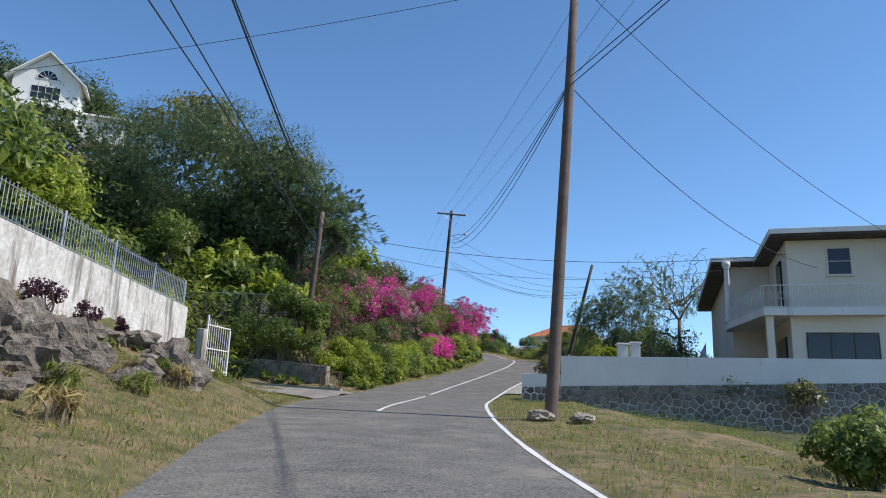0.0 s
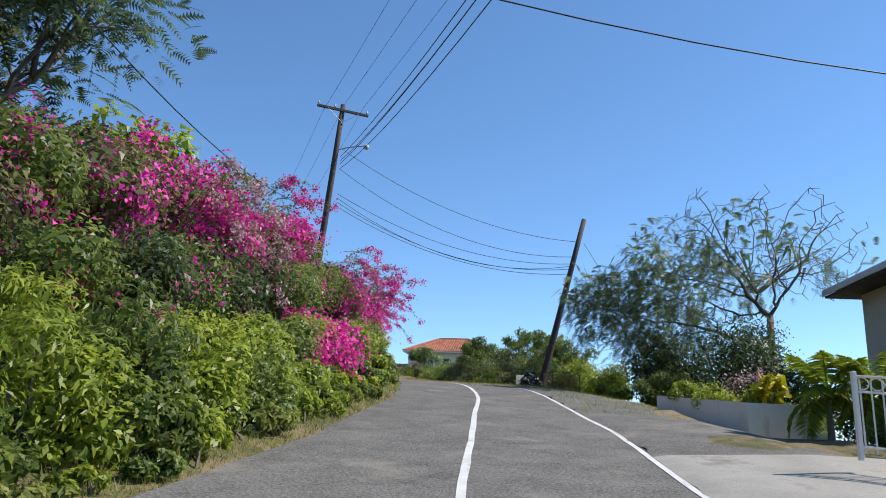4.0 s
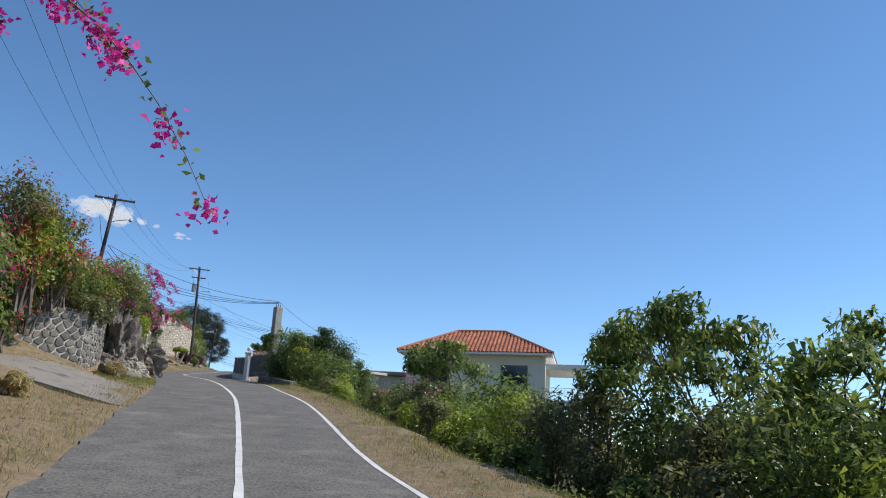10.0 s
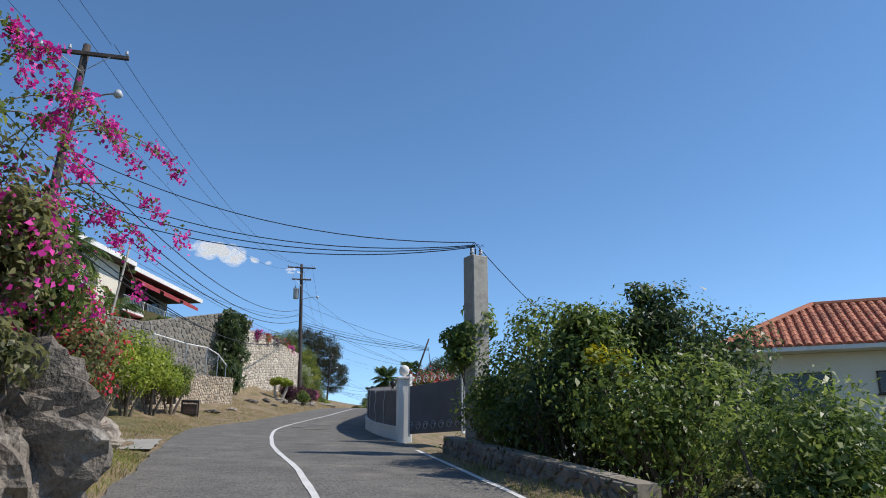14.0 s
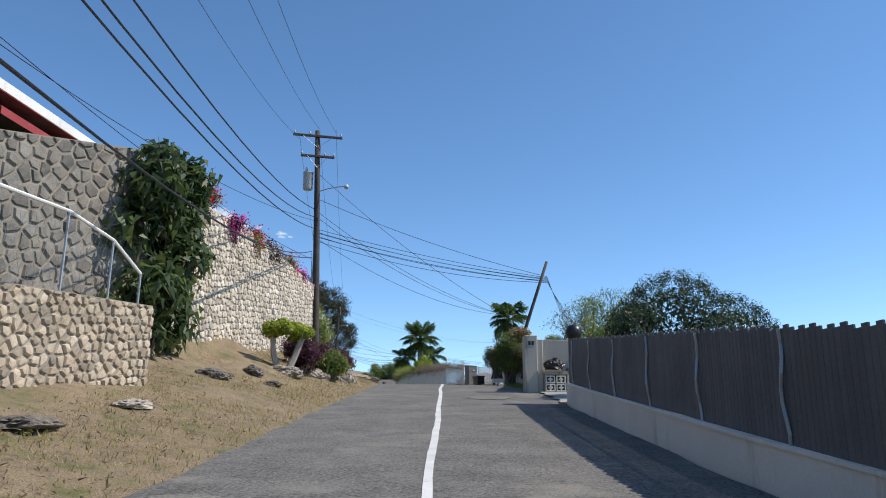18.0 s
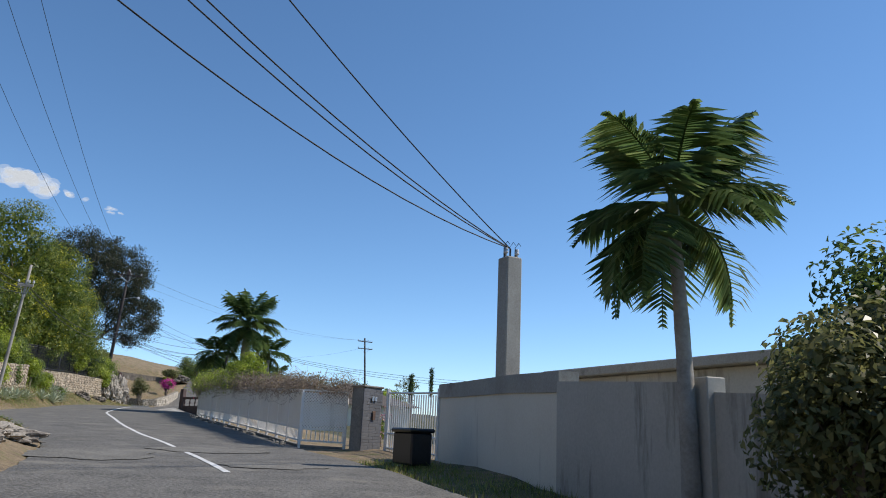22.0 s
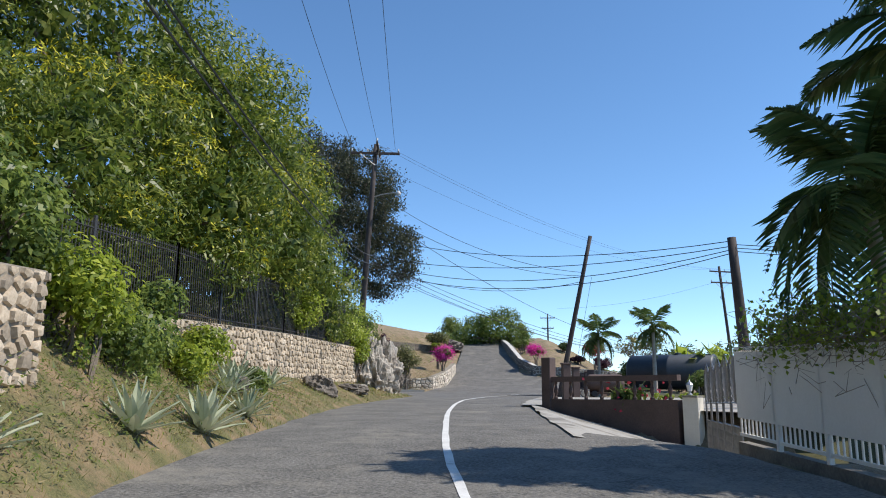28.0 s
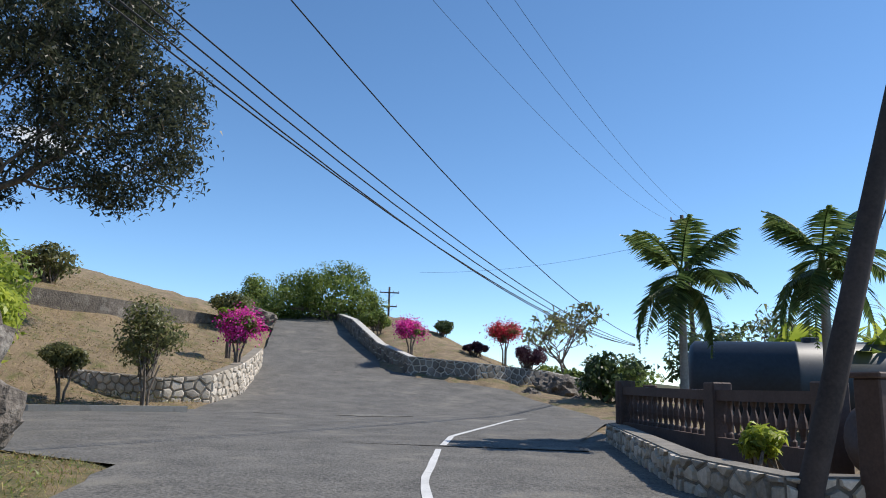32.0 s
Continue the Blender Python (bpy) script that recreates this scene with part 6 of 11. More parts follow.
def scroll_rail(root, x0, x1, y, z, h=0.85, n=None, mat=M_WHITE):
    for zz in (z + 0.05, z + h):
        part("rail", Geo().tube([(x0, y, zz), ((x0 + x1) / 2, y, zz), (x1, y, zz)], 0.02, 6), mat, root)
    n = n or int((x1 - x0) / 0.22)
    for i in range(n + 1):
        x = x0 + (x1 - x0) * i / n
        part("baluster", Geo().tube([(x, y, z + 0.05), (x, y, z + h)], 0.011, 5), mat, root)
    for i in range(n // 2):
        xc = x0 + (x1 - x0) * (2 * i + 1) / n
        part("scroll", Geo().tube([(xc + 0.13 * math.cos(a), y, z + h * 0.55 + 0.16 * math.sin(a)) for a in np.linspace(0, 2 * math.pi, 13)], 0.012, 4), mat, root)


scroll_rail(bal, -0.35, 4.1, 0.36, 1.62, 0.95)
for i in range(16):
    q = (i + 0.5) / 16
    x, y = -0.4 - 1.02 * q, 0.4 + 4.6 * q
    part("baluster", Geo().tube([(x, y, 1.62), (x, y, 2.57)], 0.012, 5), M_WHITE, bal)
    part("scroll", Geo().tube([(x + 0.03 * math.cos(a), y + 0.13 * math.cos(a), 2.15 + 0.2 * math.sin(a)) for a in np.linspace(0, 2 * math.pi, 11)], 0.012, 4), M_WHITE, bal)
for z in (1.68, 2.57):
    part("rail", Geo().tube([(-0.4, 0.4, z), (-0.9, 2.7, z), (-1.42, 5.0, z)], 0.022, 6), M_WHITE, bal)
part("column", Geo().lathe([(0.2, 1.62), (0.2, 1.8), (0.14, 1.9), (0.12, 4.3), (0.2, 4.45), (0.2, 4.62)], 14, pose(-1.35, 5.15, 0)), M_WHITE, house, smooth=True)
part("column", Geo().box(-0.3, 0.0, 0.5, 0.8, -2.8, 1.3, 0.02), M_CREAM, house)
lb = part("low_balcony", Geo().box(-2.3, -1.1, 8.5, 14.0, -0.2, 0.05, 0.02), M_WHITE, house)
for i in range(14):
    part("baluster", Geo().tube([(-2.25, 8.6 + i * 0.4, 0.05), (-2.25, 8.6 + i * 0.4, 1.0)], 0.014, 5), M_WHITE, lb)
part("rail", Geo().tube([(-2.25, 8.5, 1.0), (-2.25, 14.0, 1.0)], 0.022, 6), M_WHITE, lb)
ac = part("air_conditioner", Geo().box(4.6, 5.3, 0.45, 0.88, 3.5, 4.0, 0.03), M_WHITE, house, "white wall-mounted air conditioner")
part("grille", Geo().lathe([(0.2, 0), (0.2, 0.02), (0.05, 0.03)], 12, pose(4.9, 0.44, 3.75, 90)), M_IRON, ac)
for s, u, rx, rz, mt, fl in ((33.0, 9.0, 1.0, 0.6, L_GREEN, L_RED), (31.0, 10.6, 0.8, 0.5, L_OLIVE, None), (29.0, 12.0, 0.9, 0.55, L_GREEN, L_WHITE), (27.0, 14.0, 0.9, 0.6, L_OLIVE, None), (35.0, 11.5, 0.9, 0.8, L_GREEN, None), (37.5, 10.5, 0.8, 0.9, L_DARK, None), (41.5, 10.2, 1.2, 1.3, L_GREEN, None), (43.0, 11.5, 1.3, 1.4, L_DARK, None)):
    bush(s, u, rx, rx, rz, mt, 1600, 0.08, "straggly garden shrub behind the parapet", "garden_shrub", "shrub", h=0.85, flower=fl, spots=14 if fl else 0, fper=14)
for s, u, r_, z in ((13.5, 9.5, 1.3, 0.55), (10.5, 10.5, 1.5, 0.6), (16.5, 12.5, 1.2, 0.5), (8.0, 8.6, 1.2, 0.6), (9.6, 6.9, 0.9, 0.5), (11.6, 8.0, 1.1, 0.6), (14.6, 10.6, 1.4, 0.7)):
    bush(s, u, r_, r_, z, L_GREEN, 5200, 0.07, "low green weeds and bushes on the verge", "weed_clump", "bush")
# driveway with planter, gate and hedge
ribbon("driveway", [(s, np.interp(s, *EDGE_R.T) - 0.02, 7.2, 0.02) for s in np.arange(33.4, 40.6, 0.4)], M_CONC, "pale cracked concrete driveway", "driveway", h=0.07, div=16, wander=0.1, lie=True)
ribbon("road_shoulder", [(s, np.interp(s, *EDGE_R.T) - 0.05, np.interp(s, (42, 46, 50, 58), (6.6, 6.8, 5.6, 3.8)), 0.0) for s in np.arange(40.0, 58, 0.5)], M_ASPHALT, "grey asphalt shoulder beside the road", "road", h=0.055, div=12, wander=0.15, lie=True)
plain_wall("planter_wall", "white planter wall with a clipped hedge in it", [(P(33.6, 6.4, 0.3), 0.73), (P(30.66, 4.31, 0.53), 0.5), (P(30.33, 5.83, 0.58), 0.45)], 0.15, M_WHITE, kind="", category="planter")
for s, u in ((31.2, 5.3), (31.9, 5.9), (32.8, 6.6)):
    bush(s, u, 0.72, 0.62, 0.42, L_OLIVE, 2600, 0.06, "clipped olive hedge in a white planter", "planter_hedge", "hedge", at=along(s, u, 0.92))
for s, u in ((38.2, 9.2), (36.6, 8.6)):
    gp = thing("gate_pillar", along(s, u, 0.0, 10), "white square gate pillar with a flat cap", "gate pillar", "driveway gate pillars")
    part("shaft", Geo().box(-0.22, 0.22, -0.22, 0.22, -0.3, 2.1 if u > 8 else 1.3, 0.015), M_WHITE, gp)
    part("cap", Geo().box(-0.28, 0.28, -0.28, 0.28, 2.1 if u > 8 else 1.3, 2.2 if u > 8 else 1.38, 0.02), M_WHITE, gp)
dg = thing("driveway_gate", along(38.9, 6.0, 0.35, 0), "white iron driveway gate with rings along the top", "gate")
for a, b in ((P(39.0, 6.0, 0.42), P(37.2, 8.4, 0.42)),):
    pickets(dg, [a, b], 1.05, 0.13, 0.012, M_WHITE, rails=(0.08, 0.78, 0.98), tip=False)
    inv = dg.matrix_basis.inverted()
    for i in range(16):
        p = inv @ a.lerp(b, (i + 0.5) / 16)
        e = (inv.to_3x3() @ (b - a)).normalized()
        part("ring", Geo().tube([p + e * (0.085 * math.cos(q)) + Vector((0, 0, 0.93 + 0.085 * math.sin(q))) for q in np.linspace(0, 2 * math.pi, 11)], 0.01, 4), M_WHITE, dg)
plain_wall("wall_hedge_bed", "low white wall round a hedge bed", [(P(46.0, 9.0, -0.2), 0.75), (P(46.0, 7.2, -0.2), 0.75), (P(49.5, 6.0, -0.2), 0.55)][::-1], 0.15, M_WHITE, kind="", category="planter")
for s, u in ((48.8, 6.7), (47.8, 7.0), (46.9, 7.5), (46.6, 8.5)):
    bush(s, u, 0.75, 0.75, 0.42, L_BRIGHT, 2200, 0.06, "clipped yellow-green hedge in a low walled bed", "bed_hedge", "hedge", h=0.25)
bush(46.6, 8.0, 0.4, 0.4, 0.42, L_YELLOW, 260, 0.34, "bright yellow croton above the hedge", "croton", "shrub", h=0.75, aspect=0.25, droop=-0.5)
bush(48.5, 8.2, 0.9, 0.8, 0.5, L_DARK, 1500, 0.07, "bougainvillea shrub with pink flowers over the bed", "bougainvillea", "shrub", h=0.6, flower=L_PALEPINK, spots=40, fper=16)
for s, u, hgt in ((44.2, 8.2, 0.9), (43.4, 8.9, 1.0)):
    palm(along(s, u, -0.1), hgt, "bushy yellow-green areca palm by the driveway", 0.06, 16, 1.25, 0.32, int(s), mat=L_BRIGHT, name="areca_palm", boot=0.3)

# ---- the bare flame tree, dark bush under it, refuse place and sign ----
rng_f = np.random.default_rng(21)
g_ = rng_f.normal(0, 1, (1500, 3))
g_ /= np.linalg.norm(g_, axis=1)[:, None]
g_ *= (rng_f.random((1500, 1)) ** 0.45)
bare_ = g_ * (5.0, 5.2, 3.1) + (0.2, 0.4, 5.9)
bare_ = bare_[(bare_[:, 2] > 4.3)][:720]
low_ = g_[::2] * (3.9, 3.2, 2.3) + (-3.5, 1.6, 3.7)
low_ = low_[low_[:, 2] > 1.7][:420]
flame, f_pts, f_way, f_load = grown_tree(along(56.5, 12.5, 0), "spreading flame tree, half bare, with hanging seed pods", [(0.5, -0.6, -3.0), (0.45, -0.6, -1.2), (0.5, -0.5, 0.6), (0.35, -0.5, 2.0), (0.4, -0.45, 3.3)], np.vstack([bare_, low_]), M_BARK, seed=21)
f_w = f_pts[:, 0] * -0.14 + (6.4 - f_pts[:, 2]) * 0.22 + rng_f.normal(0, 0.3, len(f_pts))
f_on = np.where((f_load <= 4) & (f_w > 0.5))[0]
f_on = rng_f.choice(f_on, 3400)
part("crown", ferns("crown", f_pts[f_on] + rng_f.normal(0, 0.34, (3400, 3)), f_way[f_on] * 2, np.full(3400, 0.42), L_FLAME, rng_f, 9, 0.8), None, flame)
bush(55.0, 8.0, 1.5, 1.6, 0.7, L_GREEN, 5000, 0.09, "low green bush at the edge of the slope", "roadside_bush", group="roadside bushes", full=True)
bush(52.0, 8.6, 1.4, 1.6, 0.6, L_BRIGHT, 5000, 0.09, "low green bush at the edge of the slope", "roadside_bush", group="roadside bushes", full=True)
pods = bush(57.5, 13.0, 5.5, 5.5, 1.6, L_DARK, 160, 0.5, "long dark seed pods hanging in a bare tree", "seed_pods", "seed pods", at=along(57.5, 13.4, 4.6), k=16, aspect=0.12, droop=3.0, stem=M_TWIG, kind="stuff")
for s, u, r_, z, m in ((56.6, 8.6, 1.6, 1.7, L_DARK), (56.0, 9.4, 2.0, 1.7, L_DARK), (54.0, 12.0, 2.2, 1.8, L_DARK), (61.5, 8.6, 1.6, 1.35, L_BRIGHT), (64, 8.4, 1.6, 1.4, L_BRIGHT), (59.6, 8.0, 1.1, 0.6, L_BRIGHT), (58.6, 9.8, 1.4, 0.9, L_GREEN), (53.0, 10.2, 2.3, 2.2, L_DARK), (56.5, 12.2, 2.4, 2.4, L_DARK), (51.5, 13.2, 2.2, 1.8, L_DARK)):
    bush(s, u, r_, r_, z, m, 9500, 0.11, "dense dark leafy bush below the flame tree", "roadside_bush", group="roadside bushes", full=True, k=18)
sg = thing("sign_board", along(63.6, 5.2, -0.1, 5), "weathered cream board with hand-painted lettering", "sign")
part("board", Geo().box(-0.36, 0.36, -0.02, 0.02, 0.12, 0.68, 0.006), M_SIGN, sg)
for x in (-0.3, 0.3):
    part("post", Geo().box(x - 0.025, x + 0.025, 0.022, 0.06, -0.2, 0.6, 0.004), M_BARK, sg)


def lettering(text, size, m, mat, parent, name="lettering"):
    c = bpy.data.curves.new(name, "FONT")
    c.body, c.size, c.extrude, c.align_x = text, size, 0.002, "CENTER"
    tmp = bpy.data.objects.new(name, c)
    scene.collection.objects.link(tmp)
    me = bpy.data.meshes.new_from_object(tmp.evaluated_get(bpy.context.evaluated_depsgraph_get()))
    bpy.data.objects.remove(tmp)
    me.materials.clear()
    me.materials.append(mat)
    ob = part(name, me, None, parent, m=m)
    return ob


lettering("VIEWPOINT", 0.11, pose(0, -0.025, 0.36, 90), M_IRON, sg)
lettering("APARTMENTS", 0.1, pose(0, -0.025, 0.2, 90), M_IRON, sg)
part("number_bar", Geo().box(-0.06, 0.06, -0.026, -0.021, 0.52, 0.6, 0.001), M_IRON, sg)
rc = thing("refuse_cage", along(60.4, 5.95, -0.1, 8), "dark wire refuse cage under a tree", "refuse cage")
mesh_cage(rc, 1.3, 0.9, 0.8, M_RUST)
for i, (s, u, h, r_) in enumerate(((61.0, 4.6, 0.2, 0.3), (61.5, 4.85, 0.22, 0.33), (61.2, 5.1, 0.2, 0.28), (61.25, 4.8, 0.5, 0.26))):
    rock(along(s, u, h, 50 * i), r_, r_ * 1.1, r_ * 0.85, "tied black refuse bag by a leaning pole", M_PLASTIC, 210 + i, "refuse_bag", "refuse bag", 4, 0.24, "refuse bags")


# ---- the flowering bank ----
def bank_plants():
    rng = np.random.default_rng(31)
    rows = []
    # (s, u, h over ground, rx, ry, rz, leaf, blossom, spots, label)
    for s in np.arange(37.5, 62, 1.55):
        f = (s - 37.5) / 24
        rows.append((s, -3.6 + 0.9 * f, 0.1, 0.95, 1.2, 0.85, L_BRIGHT if rng.random() < 0.6 else L_GREEN, None, 0, "leafy green creeper covering the road bank"))
        rows.append((s + 0.5, -4.7 + 0.7 * f, 0.2, 1.2, 1.3, 1.05, L_GREEN if rng.random() < 0.6 else L_DARK, L_MAGENTA, int(rng.integers(4, 16)), "bougainvillea with magenta blossom covering the bank"))
        rows.append((s + 0.2, -6.6 + 0.6 * f, 0.2, 1.5, 1.5, 1.25, L_OLIVE if rng.random() < 0.5 else L_GREEN, L_PALEPINK if rng.random() < 0.55 else L_MAGENTA, int(rng.integers(6, 26)), "tall bougainvillea with pink blossom on the bank"))
        rows.append((s, -9.3, 0.2, 2.0, 1.8, 1.3, L_DARK if rng.random() < 0.5 else L_OLIVE, L_MAGENTA if rng.random() < 0.4 else None, 14, "tangled scrub on top of the bank"))
    for s, u, h, rx, ry, rz, mat, fl, sp, lab in rows:
        bush(s, u, rx, ry, rz, mat, 4200 if u > -5.2 else 3600, 0.085 if u > -5.2 else 0.1, lab, "bougainvillea" if fl else "bank_creeper", "shrub", h=h - 0.3, flower=fl, spots=sp, fper=22, fsize=0.075, group="plants of the bank", k=14, lo=0.22, hi=0.55)


bank_plants()
for s, u, r_, rz, h, sp in ((46.8, -3.4, 1.2, 1.05, 0.15, 130), (47.9, -3.2, 1.15, 1.0, 0.4, 130), (44.5, -5.2, 1.3, 1.2, 2.4, 80), (49.5, -5.6, 1.4, 1.1, 3.0, 70), (54.0, -3.6, 1.2, 1.1, 1.6, 40), (58.0, -3.2, 1.2, 1.4, 1.0, 44), (60.0, -3.0, 1.2, 1.3, 2.0, 30), (56.0, -3.0, 1.0, 1.2, 0.8, 30), (62.0, -3.0, 1.1, 1.2, 1.3, 26), (43.0, -5.8, 1.4, 1.2, 3.2, 24), (46.5, -5.8, 1.4, 1.3, 3.4, 40), (41.0, -6.0, 1.4, 1.2, 3.0, 14), (51.5, -5.2, 1.2, 1.2, 3.2, 40)):
    bush(s, u, r_, r_, rz, L_OLIVE, 2400, 0.08, "mass of bright magenta bougainvillea blossom", "bougainvillea", "shrub", at=along(s, u, h), flower=L_MAGENTA, spots=sp, fper=26, fsize=0.11, fside=(1, -0.6, 0.3), k=10, group="plants of the bank")


def sprays(s, u, h, out, n, seed, lab="arching bougainvillea sprays tipped with magenta blossom", fl=L_MAGENTA, drop=1.2):
    """Long arching shoots over the road, with leaves along them and blossom at the ends."""
    rng = np.random.default_rng(seed)
    root = thing("bougainvillea_spray", along(s, u, h), lab, "shrub", "plants of the bank")
    g, lp, fp = Geo(), [], []
    for i in range(n):
        a = rng.uniform(-1.3, 0.9)
        d = np.array((math.cos(a), -math.sin(a) * 0.8, 0))
        L = out * rng.uniform(0.5, 1.0)
        rise, dr = rng.uniform(0.2, 0.9), drop * rng.uniform(0.5, 1.2)
        t = np.linspace(0, 1, 9)
        o = rng.normal(0, 0.5, 3) * (0.3, 1.5, 0.8)
        pts = o + d * (L * t)[:, None] + np.array((0, 0, 1)) * ((rise * t * 1.6 - dr * t**2.4))[:, None]
        g.tube(pts, np.linspace(0.012, 0.003, 9), 4)
        for q in np.linspace(0.15, 1, 26):
            lp.append([np.interp(q, t, pts[:, k]) for k in range(3)])
        for q in rng.uniform(0.5, 1.0, int(rng.integers(1, 4))):
            fp.append([np.interp(q, t, pts[:, k]) for k in range(3)])
        fp.append(pts[-1])
    part("shoot", g, M_TWIG, root)["kind"] = "stuff"
    lp = np.repeat(np.array(lp), 3, 0)
    lp = lp + rng.normal(0, 0.05, lp.shape)
    part("leaves", leaves("leaves", lp, rng.normal(0, 1, lp.shape), np.full(len(lp), 0.075), L_GREEN, 0.6, 0.4, rng), None, root)
    fp = np.repeat(np.array(fp), 45, 0)
    fp = fp + rng.normal(0, 0.075, fp.shape)
    part("blossom", leaves("blossom", fp, rng.normal(0, 1, fp.shape), np.full(len(fp), 0.065), fl, 0.85, 0, rng), None, root)


sprays(58.5, -3.0, 3.6, 2.4, 12, 1)
sprays(60.5, -2.9, 2.6, 1.9, 10, 2)
sprays(54.5, -3.6, 4.2, 2.2, 9, 3)
sprays(48.0, -5.0, 5.2, 2.0, 8, 4)
sprays(43.0, -5.0, 4.6, 1.6, 9, 14, "arching bougainvillea sprays with faded pink blossom", L_PALEPINK)
sprays(45.5, -4.6, 3.6, 1.2, 9, 15, "arching bougainvillea sprays with faded pink blossom", L_PALEPINK, 2.0)
sprays(65.5, -2.8, 3.4, 2.0, 9, 5)
sprays(72.0, -3.8, 4.8, 2.6, 8, 6)
sprays(70.2, -2.6, 4.3, 3.2, 6, 17, drop=1.4)
rock(along(61.6, -2.7, 0.3), 0.35, 0.4, 0.7, "pale rock face at the foot of the bank", M_ROCK_PALE, 8)
for s, u, rx, ry, rz, mt in ((38.5, -2.9, 0.7, 1.2, 0.6, L_BRIGHT), (40.5, -2.6, 0.6, 1.2, 0.5, L_GREEN), (42.7, -2.5, 0.6, 1.2, 0.45, L_BRIGHT), (45, -2.3, 0.5, 1.2, 0.4, L_GREEN), (48, -2.1, 0.5, 1.4, 0.35, L_BRIGHT), (51, -2.0, 0.5, 1.4, 0.35, L_GREEN), (54, -2.1, 0.5, 1.3, 0.45, L_GREEN), (57, -2.3, 0.6, 1.2, 0.6, L_BRIGHT), (36.8, -3.6, 0.8, 1.0, 0.8, L_BRIGHT), (35.6, -4.4, 0.8, 0.8, 0.7, L_GREEN), (36.5, -5.2, 0.9, 0.9, 0.9, L_BRIGHT), (59.6, -2.4, 0.5, 0.9, 0.5, L_GREEN), (62.3, -2.6, 0.6, 1.0, 0.55, L_GREEN), (39.5, -3.0, 0.8, 1.2, 0.8, L_BRIGHT), (41.6, -2.9, 0.8, 1.2, 0.75, L_GREEN), (43.8, -2.6, 0.7, 1.2, 0.6, L_BRIGHT), (46.4, -2.4, 0.6, 1.2, 0.5, L_BRIGHT), (37.6, -3.2, 0.8, 1.0, 0.8, L_GREEN), (49.6, -2.2, 0.5, 1.2, 0.45, L_GREEN), (52.4, -2.2, 0.6, 1.2, 0.5, L_BRIGHT), (55.6, -2.3, 0.6, 1.2, 0.6, L_GREEN), (34.8, -5.2, 0.9, 0.9, 0.7, L_BRIGHT), (34.6, -3.9, 0.5, 0.7, 0.4, L_GREEN)):
    bush(s, u, rx, ry, rz, mt, 2600, 0.1, "fresh green leafy weeds along the road edge", "verge_weeds", "weeds", h=-0.3, group="verge weeds")
for i, (s, u, h, r_, rz) in enumerate(((36.4, -3.9, 0.3, 0.9, 0.8), (37.6, -3.6, 0.4, 0.9, 0.9), (35.4, -4.3, 0.2, 0.8, 0.7), (38.8, -3.6, 0.5, 0.9, 0.8), (40.2, -3.1, 0.3, 0.8, 0.6), (37.2, -4.6, 1.1, 0.9, 0.7), (41.8, -2.8, 0.2, 0.7, 0.5), (43.6, -2.6, 0.2, 0.7, 0.45))):
    bush(s, u, r_, r_ * 1.1, rz, (L_BRIGHT, L_GREEN, L_BRIGHT)[i % 3], 2600, 0.13, "long-leaved bright green plants massed on the bank", "ginger_plant", "plant", at=along(s, u, h), aspect=0.24, droop=0.35, k=12, group="long-leaved plants of the bank", full=True)
oh = bush(38.2, -5.6, 1.5, 1.5, 0.9, L_FEATHER, 8000, 0.13, "feathery dark branches overhanging the bank", "overhanging_tree", "tree", at=along(38.6, -6.6, 7.0), k=14, full=True, fern=0.5)
part("trunk", Geo().tube([(-3.2, 0.3, -4.6), (-2.2, 0.2, -2.4), (-1.0, 0, -0.4), (0, 0, 0.5)], [0.13, 0.11, 0.08, 0.05], 7), M_BARK, oh)
rng_v = np.random.default_rng(12)
for i, s in enumerate(np.arange(33.6, 65, 0.85)):
    u = float(np.interp(s, *EDGE_L.T)) - rng_v.uniform(0.35, 0.6)
    bush(s, u, 0.5, 0.7, rng_v.uniform(0.16, 0.34), (L_BRIGHT, L_GREEN, L_GRASS)[i % 3], 850, 0.085, "low leafy weeds spilling onto the road edge", "verge_weeds", "weeds", h=-0.1, group="verge weeds", k=8)
    bush(s + 0.4, u - 0.75, 0.6, 0.8, rng_v.uniform(0.3, 0.5), (L_GREEN, L_BRIGHT)[i % 2], 1000, 0.095, "fresh green leafy weeds along the road edge", "verge_weeds", "weeds", h=-0.15, group="verge weeds", k=9)

